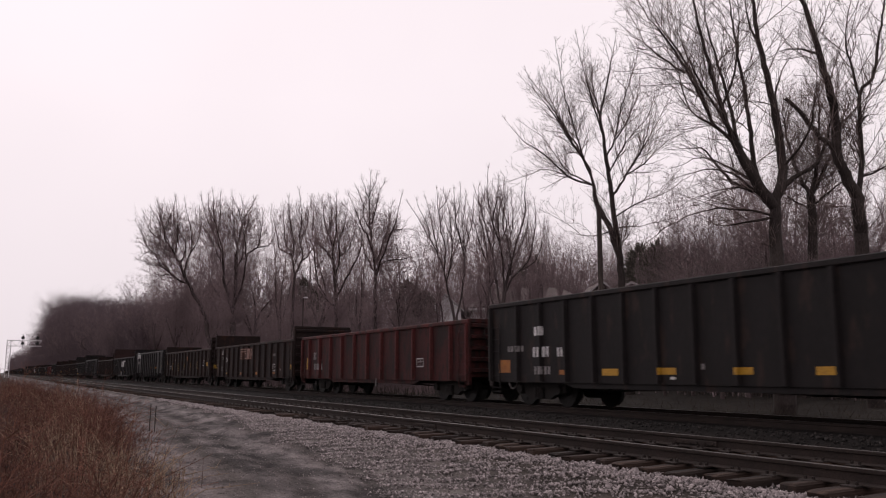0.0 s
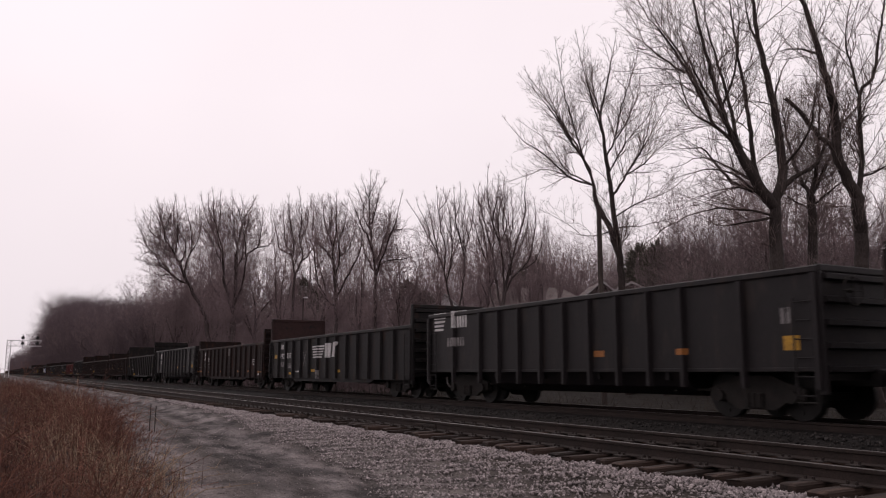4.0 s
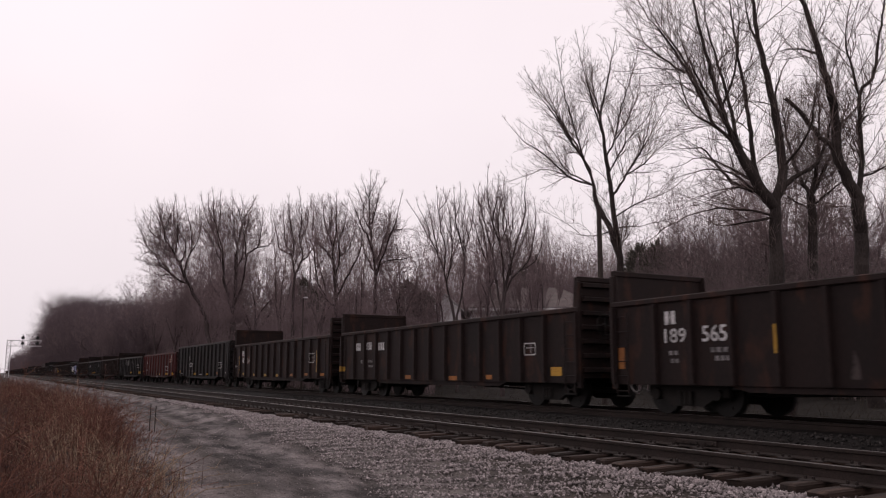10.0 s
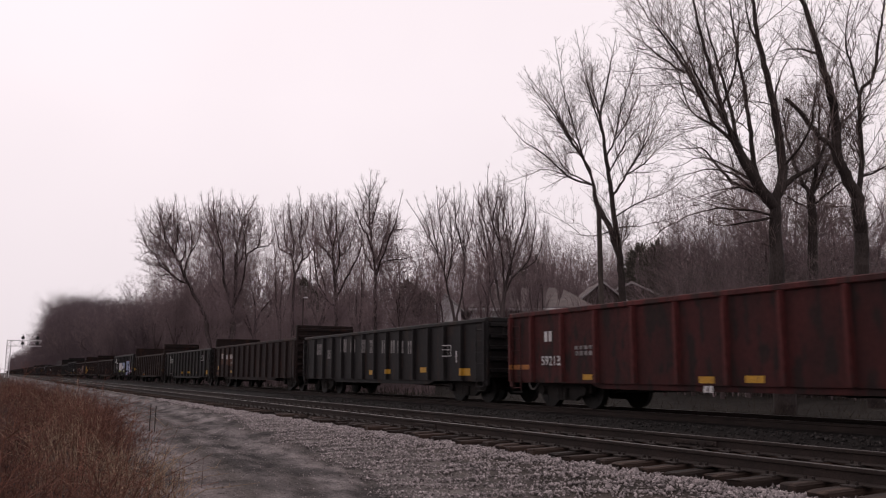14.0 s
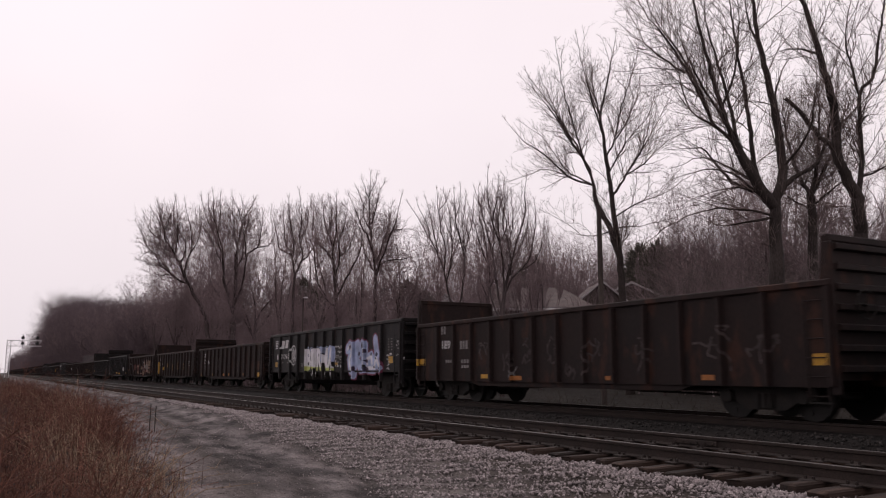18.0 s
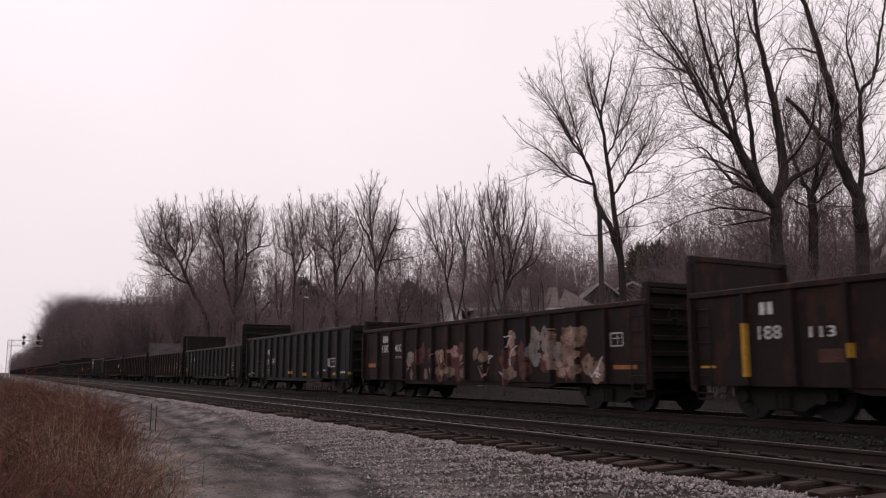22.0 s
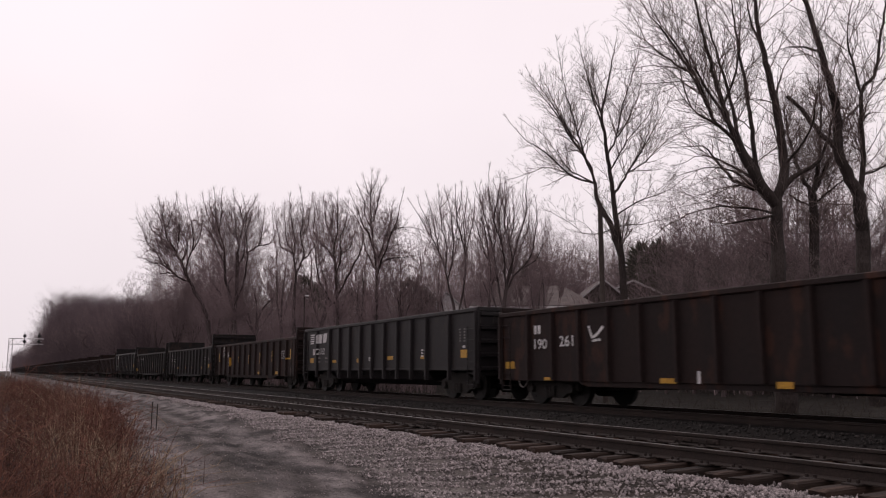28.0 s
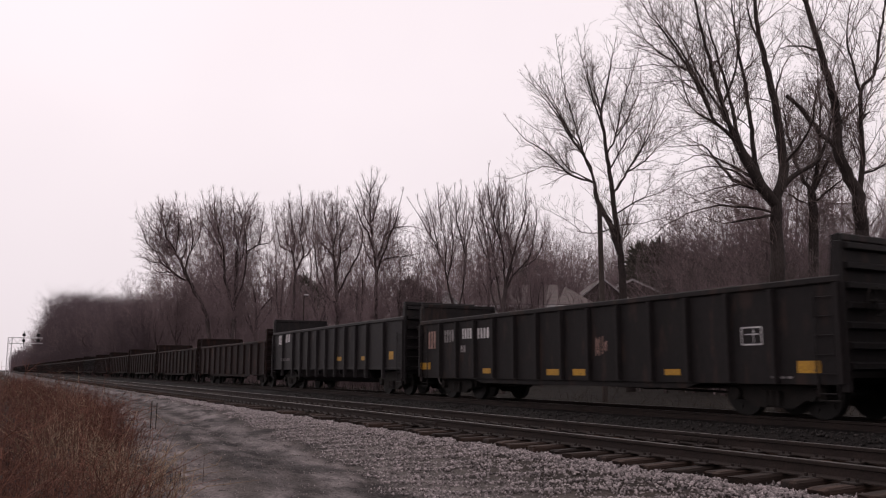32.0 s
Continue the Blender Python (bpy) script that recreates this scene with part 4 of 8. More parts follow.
def burma(car, y, z, w, h, rnd):
    bm = bmesh.new()
    for i in range(9):
        blob(bm, y - w * 0.45 + w * 0.112 * i, z + h * 0.2, w * 0.17, h * 0.72, rnd, 16, 0.07)
    painted(car, "graffiti_glow", bm, PAINT_BLUE, 2, "pale blue spray halo")
    word_on(car, "BURMA", y, z, w * 1.03, h * 1.04, PAINT_BLACK, 3, 0.075, "black outline of the graffiti letters")
    for low, mat, label in ((False, PAINT_WHITE, "fat white graffiti letters"), (True, PAINT_LIME, "lime lower edge of the graffiti letters")):
        bm = word_shape("BURMA", w * 1.0, h * 0.96, 0.045)
        bmesh.ops.bisect_plane(bm, geom=bm.verts[:] + bm.edges[:] + bm.faces[:], plane_co=(0, -h * 0.33, 0), plane_no=(0.03, 1, 0), clear_inner=not low, clear_outer=low)
        for v in bm.verts:
            v.co = (v.co.x + y, v.co.y + z, 0)
        painted(car, "lettering", bm, mat, 5, label)
    bm = bmesh.new()
    for i in range(7):
        rect(bm, y + w * rnd.uniform(-0.48, 0.48), z - h * rnd.uniform(0.52, 0.62), 0.04, h * 0.24)
    painted(car, "graffiti_drips", bm, PAINT_WHITE, 4, "white paint drips")


def graffiti_colour(car, y, z, w, h, rnd):
    strokes = [[(-0.48, 0.28), (-0.40, 0.42), (-0.34, 0.2), (-0.42, -0.1), (-0.38, -0.45)], [(-0.38, -0.45), (-0.26, -0.4)],
               [(-0.25, -0.6), (-0.25, 0.35), (-0.16, 0.42), (-0.12, 0.15), (-0.22, 0.0), (-0.08, -0.42)], [(-0.02, 0.4), (-0.02, -0.4)],
               [(-0.04, 0.42), (0.06, 0.36), (0.06, 0.1)], [(-0.01, 0.0), (0.06, -0.4)], [(0.10, -0.1), (0.12, -0.4), (0.26, -0.42)], [(0.12, -0.1), (0.22, 0.0), (0.24, -0.38)],
               [(0.32, 0.55), (0.36, 0.1), (0.44, -0.2), (0.47, -0.42)], [(0.30, -0.42), (0.34, -0.05), (0.44, -0.4)]]
    for width, mat, layer, label in ((0.54, PAINT_RED, 2, "crimson spray halo"), (0.42, PAINT_BLUE, 3, "pale blue spray letters"), (0.14, PAINT_WHITE, 4, "white spray highlights")):
        bm = bmesh.new()
        for pts in strokes:
            if layer == 4 and rnd.random() < 0.35:
                continue
            way = [(y + px * w, z + pz * h) for px, pz in pts]
            stroke(bm, way, width)
            for px, pz in way:
                blob(bm, px, pz, width, width, rnd, 12, 0.06)
        painted(car, "graffiti_letters", bm, mat, layer, label)
    for mat, layer, k, size, label in ((PAINT_NAVY, 5, 12, 0.062, "navy spray rings"), (PAINT_BLUE, 6, 6, 0.026, "pale blue dots"), (PAINT_BLACK, 7, 7, 0.034, "black spray dots")):
        bm = bmesh.new()
        for _ in range(k):
            px, pz = rnd.choice(rnd.choice(strokes))
            blob(bm, y + px * w, z + pz * h + rnd.uniform(-0.1, 0.1), size * w, size * w * rnd.uniform(0.7, 1.2), rnd, 9, 0.15)
        painted(car, "graffiti_dots", bm, mat, layer, label)


def graffiti_mixed(car):
    """Worn many-coloured graffiti along the lower side: patches from the rear end on."""
    rnd = random.Random(77)
    coats = {"maroon": (PAINT_MAROON, 2), "tan": (PAINT_TAN, 3), "grey": (PAINT_GREY, 4), "pink": (PINKISH, 5), "white": (WHITE, 6)}
    patches = [("maroon", 4.7, 8.0, 0.72, 1.65, 16, 0.6), ("maroon", 10.3, 14.0, 0.75, 1.5, 14, 0.7), ("tan", 4.0, 8.0, 0.72, 1.0, 9, 0.4),
               ("tan", 8.5, 9.3, 1.2, 1.55, 4, 0.4), ("tan", 10.3, 11.2, 0.75, 1.0, 4, 0.45), ("tan", 12.4, 13.8, 0.8, 1.9, 14, 0.6), ("tan", 13.9, 14.7, 0.75, 1.2, 8, 0.5),
               ("grey", 11.6, 12.9, 1.2, 2.0, 12, 0.55), ("grey", 3.9, 4.6, 1.2, 1.7, 3, 0.4), ("pink", 6.2, 7.9, 1.2, 1.7, 8, 0.3), ("pink", 10.4, 11.0, 1.3, 1.95, 5, 0.35),
               ("pink", 11.6, 13.9, 0.8, 1.4, 10, 0.35), ("pink", 13.2, 13.9, 1.5, 2.0, 5, 0.3)]
    for name, d0, d1, z0, z1, k, size in patches:
        mat, layer = coats[name]
        bm = bmesh.new()
        for _ in range(k):
            blob(bm, rnd.uniform(d0, d1), rnd.uniform(z0 + 0.1, z1), size * rnd.uniform(0.5, 1.0), size * rnd.uniform(0.5, 1.1), rnd, 11, 0.3)
        painted(car, "graffiti_fill", bm, mat, layer, "worn " + name + " spray paint")
    for d0, d1, z0, z1, k in ((3.9, 4.7, 0.9, 1.75, 3), (5.6, 8.0, 0.8, 1.6, 5), (8.8, 9.4, 0.72, 1.4, 3), (9.4, 10.2, 0.8, 1.4, 2), (10.4, 11.2, 1.1, 1.95, 2), (11.5, 13.9, 1.0, 2.05, 8), (13.9, 14.7, 0.8, 1.3, 2)):
        bm = bmesh.new()
        for _ in range(k):
            d, z = rnd.uniform(d0, d1), rnd.uniform(z0, z1)
            way = [(d, z)]
            for _ in range(4):
                d, z = min(max(d + rnd.uniform(-0.3, 0.3), d0), d1), min(max(z + rnd.uniform(-0.35, 0.35), z0), z1)
                way.append((d, z))
            stroke(bm, way, 0.034)
        painted(car, "graffiti_scrawl", bm, PINKISH if k > 2 else WHITE, 7, "pale graffiti outlines")


# rows: time at which the rear end comes abeam, kind, paint, side height, rise at the rear end, rise at the front end
CARS_A = [(1.697, "gon", "grey", 2.91, 0.0, 0.0), (2.741, "gon", "red", 2.57, 0.0, 0.0), (3.827, "gon", "brown", 2.57, 0.78, 0.6),
          (4.931, "gon", "brown", 2.57, 0.5, 0.7), (5.939, "tub", "navy", 2.84, 0.0, 0.0), (7.057, "gon", "black", 2.60, 1.12, 0.7),
          (8.131, "gon", "brown", 2.57, 0.55, 0.7), (9.216, "tub", "navy", 2.84, 0.0, 0.0), (10.297, "gon", "grey", 2.57, 1.1, 1.1),
          (11.358, "gon", "brown", 2.57, 0.74, 0.75), (12.431, "gon", "brown", 2.57, 0.8, 0.75), (13.516, "gon", "brown", 2.57, 0.92, 0.72)]
CARS_B = [(14.579, "gon", "grey", 2.91, 0.0, 0.0), (15.631, "gon", "red", 2.57, 0.0, 0.0), (16.72, "gon", "black", 2.55, 0.0, 0.0),
          (17.827, "gon", "brown", 2.60, 0.53, 0.6), (18.916, "gon", "black", 2.57, 0.0, 0.0), (19.989, "gon", "brown", 2.57, 0.82, 0.78),
          (21.058, "tub", "black", 2.87, 0.0, 0.0), (22.131, "gon", "brown", 2.57, 0.0, 0.0), (23.205, "gon", "brown", 2.57, 0.8, 0.75),
          (24.289, "gon", "brown", 2.57, 0.35, 0.38), (25.347, "gon", "black", 2.85, 0.0, 0.0), (26.431, "gon", "grey", 2.57, 1.1, 1.2)]
CARS_C = [(27.505, "gon", "brown", 2.57, 1.1, 1.15), (28.576, "gon", "brown", 2.60, 0.0, 0.2), (29.668, "gon", "brown", 2.57, 0.15, 0.2),
          (30.731, "tub", "navy", 2.85, 0.0, 0.0), (31.831, "gon", "brown", 2.57, 0.0, 0.45), (32.905, "gon", "grey", 2.57, 0.74, 0.8),
          (33.981, "gon", "grey", 2.57, 0.6, 0.72), (35.04, "tub", "navy", 2.84, 0.7, 0.5)]
TRAIN = []


def build_train():
    rows = CARS_A + CARS_B + CARS_C
    before = rows[0][0] - 1.08
    rnd = random.Random(11)
    for i, (t_end, kind, paint, top, rr, rf) in enumerate(rows):
        body = SPEED * (t_end - before) - 1.27
        posts = 15 if kind == "gon" and paint != "red" else 13
        car = build_car(kind, paint, body, top, rr, rf, posts, True, i)
        CAR_FACTS[car.name] = (body / 2, [body / 2 - y for y in post_places(body, posts, kind, paint)])
        TRAIN.append((car, SPEED * t_end - LEAD - body / 2))
        if i in (5, 24):                                 # one rear end wall is rusty, one is painted pale as if lit
            for ob in car.children:
                if ob.name.startswith("end_wall") and ob.data.vertices[0].co.y > 0:
                    coat = LIT_END if i == 24 else RUSTY_END
                    ob.data.materials[0] = coat
                    for piece_ in ob.children:
                        if piece_.name.startswith(("end_rim", "corner_post", "gusset")):
                            piece_.data.materials[0] = coat
                    tagged(ob, "end wall painted pale grey for the light on it" if i == 24 else "rusty brown end wall")
        before = t_end
    # the cars that stay far off all the time
    models = []
    for kind, paint, top, rr, rf in (("gon", "brown", 2.52, 0.6, 0.6), ("gon", "grey", 2.52, 0.0, 0.0), ("tub", "navy", 2.79, 0.0, 0.0), ("gon", "red", 2.52, 0.0, 0.5)):
        models.append((kind, paint, top, rr, rf))
    built = {}
    for i in range(40):
        t_end = before + 1.076
        k = rnd.choice((0, 0, 0, 1, 1, 2, 0, 0)) if i > 1 else 0
        kind, paint, top, rr, rf = models[k]
        if k not in built:
            car = build_car(kind, paint, SPEED * 1.076 - 1.27, top, rr, rf, 12, False, 100 + i)
            built[k] = car
        else:
            car = copy_thing(built[k], Matrix.Identity(4))
            for ob in car.children_recursive:
                if ob.name.startswith("wheelset"):
                    WHEELS.append((0 if ob.location.y < 0 else 1, ob))
        TRAIN.append((car, SPEED * t_end - LEAD - (SPEED * 1.076 - 1.27) / 2))
        before = t_end


build_train()


def paint_train():
    """Reflectors, stencils, emblems and graffiti, car by car from the front of the train."""
    mark(0, 'W', (2.44, 2.03, 0.47, 0.24), (2.52, 1.47, 0.77, 0.27), (3.44, 1.45, 0.43, 0.23), (7.39, 0.8, 0.23, 0.06))
    mark(0, 'F', (1.31, 1.58, 0.85, 0.16), (2.57, 0.98, 0.77, 0.21), (8.26, 1.04, 0.12, 0.12))
    mark(0, 'O', (0.73, 1.1, 0.59, 0.36), (3.51, 0.93, 0.36, 0.12))
    mark(0, 'Y', (5.33, 0.93, 0.57, 0.16), (7.25, 0.95, 0.47, 0.15), (9.3, 0.95, 0.46, 0.14), (11.15, 0.95, 0.46, 0.15))
    mark(1, 'B', (12.24, 1.26, 0.49, 0.27))
    mark(1, 'F', (8.56, 0.55, 0.14, 0.29))
    mark(1, 'F', (1.7, 1.67, 0.39, 0.31), (2.15, 1.19, 1.1, 0.27))
    mark(1, 'Y', (0.67, 1.33, 0.12, 0.52))
    mark(2, 'R', (7.7, 2.0, 2.8, 0.66))
    mark(2, 'Q', (6.9, 2.01, 1.35, 0.66), (8.35, 1.99, 1.4, 0.66))
    mark(2, 'Y', (15.84, 1.2, 0.39, 0.22), (0.28, 1.33, 0.51, 0.24), (3.28, 0.88, 0.48, 0.1))
    mark(2, 'B', (12.97, 1.19, 0.41, 0.33))
    mark(2, 'O', (13.01, 0.91, 0.41, 0.09), (6.53, 0.87, 0.44, 0.16), (9.74, 0.89, 0.34, 0.14))
    mark(2, 'F', (12.97, 1.85, 0.44, 0.14), (14.1, 1.08, 0.28, 0.09), (2.12, 1.24, 0.78, 0.11), (2.12, 1.08, 0.75, 0.11), (3.28, 1.06, 0.45, 0.06))
    mark(2, 'W', (2.1, 2.18, 0.5, 0.28))
    mark(2, 'T99', (2.23, 1.72, 0.44, 0.3))
    mark(2, 'T749', (3.2, 1.7, 0.71, 0.32))
    mark(3, 'V', (3.83, 1.42, 0.27, 0.69), (5.91, 1.38, 0.23, 0.64), (8.26, 1.36, 0.15, 0.58), (10.35, 1.37, 0.16, 0.53), (12.59, 1.44, 0.13, 0.53))
    mark(3, 'Y', (15.4, 1.5, 0.44, 0.25), (1.23, 1.73, 0.48, 0.24))
    mark(3, 'B', (14.34, 1.57, 0.47, 0.33))
    mark(3, 'O', (8.83, 1.97, 0.46, 0.28))
    mark(3, 'W', (2.29, 1.95, 0.29, 0.28))
    mark(3, 'P', (3.4, 1.88, 0.55, 0.29))
    mark(3, 'T558', (4.5, 1.88, 0.58, 0.27))
    mark(3, 'F', (2.46, 1.43, 0.5, 0.11), (2.46, 1.24, 0.5, 0.11))
    mark(4, 'S', (0.74, 2.57, 0.85, 0.64))
    mark(4, 'W', (2.02, 2.6, 1.02, 0.53))
    mark(4, 'F', (1.79, 1.89, 1.14, 0.27), (14.25, 1.97, 0.26, 0.3))
    mark(4, 'Y', (14.35, 1.46, 0.35, 0.27))
    mark(4, 'O', (8.85, 1.37, 0.38, 0.15), (11.59, 1.36, 0.37, 0.13))
    mark(5, 'S', (7.22, 1.86, 1.61, 0.6))
    mark(5, 'L', (8.87, 1.89, 1.55, 0.77))
    mark(5, 'X', (5.35, 1.57, 0.38, 0.66))
    mark(5, 'W', (1.94, 2.21, 0.44, 0.22))
    mark(5, 'T192', (2.02, 1.74, 0.61, 0.27))
    mark(5, 'T837', (3.05, 1.76, 0.63, 0.26))
    mark(5, 'F', (2.02, 1.33, 0.52, 0.25), (3.13, 1.26, 0.55, 0.24), (7.29, 0.84, 0.21, 0.38))
    mark(5, 'Y', (0.89, 1.73, 0.43, 0.17), (3.25, 0.89, 0.39, 0.1), (6.54, 1.02, 0.5, 0.11), (9.78, 0.99, 0.31, 0.11))
    mark(6, 'W', (7.81, 2.2, 0.15, 0.53), (15.03, 0.84, 0.26, 0.11), (8.83, 0.72, 0.14, 0.2), (2.02, 2.17, 0.45, 0.26))
    mark(6, 'F', (8.45, 2.17, 0.38, 0.4), (2.06, 1.49, 0.32, 0.1), (2.06, 1.33, 0.26, 0.09), (3.17, 1.49, 0.53, 0.08), (3.25, 1.32, 0.41, 0.08), (0.43, 1.31, 0.63, 0.05))
    mark(6, 'B', (14.0, 1.51, 0.46, 0.29))
    mark(6, 'O', (6.59, 0.99, 0.44, 0.12), (8.83, 0.98, 0.37, 0.11), (10.67, 1.0, 0.32, 0.11), (13.04, 1.0, 0.44, 0.09), (15.23, 0.97, 0.7, 0.08), (0.55, 1.01, 0.9, 0.11), (3.27, 0.98, 0.48, 0.1))
    mark(6, 'T199', (2.08, 1.83, 0.58, 0.26))
    mark(6, 'T604', (3.15, 1.81, 0.63, 0.27))
    mark(7, 'Y', (15.21, 1.42, 0.41, 0.25), (5.25, 1.35, 0.24, 0.13), (7.57, 1.34, 0.25, 0.12), (9.82, 1.35, 0.42, 0.13), (12.44, 1.34, 0.39, 0.14), (1.27, 1.38, 0.48, 0.22), (4.11, 1.31, 0.46, 0.11))
    mark(7, 'D', (15.11, 1.96, 0.49, 0.46))
    mark(7, 'W', (15.18, 1.63, 0.24, 0.08), (1.55, 1.8, 0.35, 0.29), (1.88, 1.13, 0.08, 0.5))
    mark(7, 'S', (1.31, 2.35, 0.64, 0.47))
    mark(7, 'L', (2.61, 2.34, 1.16, 0.5))
    mark(7, 'T210619', (2.56, 1.78, 0.99, 0.29))
    mark(7, 'F', (2.26, 1.5, 0.33, 0.06), (3.12, 1.46, 0.36, 0.06), (2.24, 1.32, 0.28, 0.06), (3.17, 1.29, 0.27, 0.06))
    mark(8, 'W', (2.15, 2.24, 0.53, 0.29))
    mark(8, 'T192', (2.25, 1.75, 0.58, 0.3))
    mark(8, 'T833', (3.38, 1.72, 0.62, 0.3))
    mark(8, 'F', (2.32, 1.22, 0.36, 0.11), (2.32, 1.01, 0.36, 0.11), (3.47, 1.27, 0.63, 0.13), (3.63, 1.07, 0.47, 0.1), (15.99, 1.54, 0.26, 0.08))
    mark(8, 'Y', (1.22, 1.58, 0.53, 0.26), (4.63, 0.78, 0.46, 0.13), (15.35, 1.52, 0.47, 0.24), (13.32, 0.79, 0.48, 0.12), (9.99, 0.81, 0.37, 0.11))
    mark(8, 'B', (14.35, 1.21, 0.43, 0.3))
    mark(9, 'V', (4.47, 1.55, 0.2, 0.55), (9.98, 1.44, 0.17, 0.55), (12.27, 1.46, 0.18, 0.5))
    mark(9, 'B', (13.94, 1.6, 0.48, 0.37))
    mark(9, 'O', (14.99, 1.43, 0.19, 0.52), (0.28, 1.25, 0.2, 0.49))
    mark(9, 'F', (14.09, 1.07, 0.36, 0.09), (1.96, 1.34, 0.31, 0.09), (1.99, 1.17, 0.28, 0.09), (3.23, 1.38, 0.51, 0.1), (3.32, 1.21, 0.43, 0.1))
    mark(9, 'W', (1.89, 2.1, 0.37, 0.29))
    mark(9, 'T189', (2.03, 1.71, 0.64, 0.31))
    mark(9, 'T565', (3.13, 1.72, 0.66, 0.34))
    mark(10, 'B', (13.86, 1.56, 0.52, 0.31))
    mark(10, 'Y', (15.05, 0.95, 0.46, 0.23), (0.19, 1.08, 0.42, 0.22))
    mark(10, 'O', (9.55, 0.75, 0.52, 0.14), (11.73, 0.79, 0.36, 0.13), (6.31, 0.77, 0.45, 0.13))
    mark(10, 'W', (1.79, 1.94, 0.49, 0.29), (4.0, 1.91, 0.59, 0.29))
    mark(10, 'T188', (2.9, 1.95, 0.5, 0.31))
    mark(10, 'F', (2.19, 1.35, 0.36, 0.13), (2.98, 1.36, 0.47, 0.1), (3.02, 1.17, 0.47, 0.08))
    mark(11, 'B', (13.9, 1.59, 0.39, 0.4))
    mark(11, 'Y', (14.45, 1.44, 0.11, 0.99), (1.42, 1.39, 0.11, 1.02), (2.14, 0.85, 0.46, 0.12), (4.31, 0.81, 0.36, 0.12), (6.4, 0.80, 0.38, 0.12), (8.54, 0.79, 0.4, 0.13))
    mark(11, 'O', (15.18, 0.84, 0.54, 0.12), (13.01, 0.84, 0.43, 0.11), (10.86, 0.81, 0.38, 0.12))
    mark(11, 'R', (1.98, 1.72, 0.6, 0.54), (3.16, 1.64, 0.75, 0.44))
    mark(11, 'T188', (2.01, 1.63, 0.54, 0.3))
    mark(11, 'T214', (3.08, 1.61, 0.52, 0.28))
    mark(11, 'W', (1.88, 2.03, 0.45, 0.28))
    mark(11, 'C', (0.36, 1.33, 0.34, 0.28))
    mark(12, 'Y', (6.09, 0.85, 0.5, 0.14), (10.0, 0.83, 0.42, 0.12), (15.6, 0.9, 0.3, 0.19), (0.52, 1.01, 0.47, 0.22), (3.32, 0.86, 0.45, 0.13))
    mark(12, 'W', (8.03, 0.81, 0.51, 0.05), (8.89, 0.81, 0.23, 0.06), (14.26, 0.93, 0.3, 0.11), (14.99, 0.92, 0.33, 0.08), (4.13, 1.99, 0.41, 0.26), (1.06, 0.92, 0.26, 0.05), (1.45, 0.88, 0.28, 0.05))
    mark(12, 'B', (13.61, 1.39, 0.65, 0.33))
    mark(12, 'O', (12.75, 0.89, 0.36, 0.16))
    mark(12, 'T193', (4.22, 1.52, 0.43, 0.28))
    mark(12, 'T991', (4.91, 1.49, 0.45, 0.31))
    mark(12, 'F', (4.24, 1.06, 0.4, 0.09), (4.26, 0.86, 0.4, 0.09), (5.03, 1.05, 0.41, 0.09), (5.09, 0.88, 0.34, 0.09))
    mark(13, 'A', (13.66, 1.9, 0.74, 0.78))
    mark(13, 'B', (12.11, 1.28, 0.45, 0.34))
    mark(13, 'Y', (14.9, 0.83, 0.52, 0.21), (12.2, 0.83, 0.48, 0.15), (8.49, 0.79, 0.46, 0.14), (7.27, 0.77, 0.42, 0.14), (3.41, 0.81, 0.36, 0.13))
    mark(13, 'O', (0.52, 1.07, 0.87, 0.13))
    mark(13, 'W', (1.8, 1.87, 0.39, 0.27), (7.3, 0.58, 0.3, 0.14))
    mark(13, 'F', (3.28, 1.54, 0.75, 0.09), (3.28, 1.4, 0.72, 0.11), (13.72, 2.33, 0.6, 0.14))
    mark(13, 'T592132', (1.99, 1.23, 0.99, 0.25))
    mark(14, 'F', (4.93, 2.04, 0.54, 0.55), (5.9, 2.0, 0.51, 0.53), (6.95, 1.96, 0.47, 0.51), (7.8, 1.93, 0.45, 0.5), (8.9, 1.89, 0.41, 0.48), (9.7, 1.86, 0.39, 0.47), (10.45, 1.83, 0.37, 0.45), (11.11, 1.8, 0.35, 0.44))
    mark(14, 'W', (14.45, 1.42, 0.11, 0.36))
    mark(14, 'F', (1.96, 1.95, 0.74, 0.48), (3.3, 1.72, 0.69, 0.39))
    mark(14, 'B', (13.84, 1.62, 0.51, 0.34))
    mark(14, 'Y', (15.06, 0.94, 0.49, 0.22), (9.36, 0.96, 0.34, 0.16), (7.74, 0.93, 0.38, 0.17), (12.15, 1.01, 0.45, 0.17))
    mark(15, 'R', (2.01, 1.81, 0.91, 0.74), (3.13, 1.71, 0.49, 0.61), (4.18, 1.7, 0.82, 0.7), (0.78, 0.89, 0.83, 0.2))
    mark(15, 'W', (1.86, 1.96, 0.4, 0.3), (3.05, 1.89, 0.41, 0.28), (4.1, 1.89, 0.58, 0.27))
    mark(15, 'F', (4.22, 1.52, 0.53, 0.12))
    mark(15, 'Y', (1.02, 1.23, 0.47, 0.24), (4.3, 0.99, 0.47, 0.12))
    mark(16, 'B', (13.81, 1.93, 0.43, 0.31))
    mark(16, 'Y', (15.18, 0.95, 0.44, 0.25), (12.18, 0.94, 0.4, 0.15), (9.52, 0.95, 0.43, 0.14), (6.89, 0.93, 0.48, 0.15), (1.11, 1.19, 0.47, 0.23), (4.26, 0.93, 0.26, 0.13))
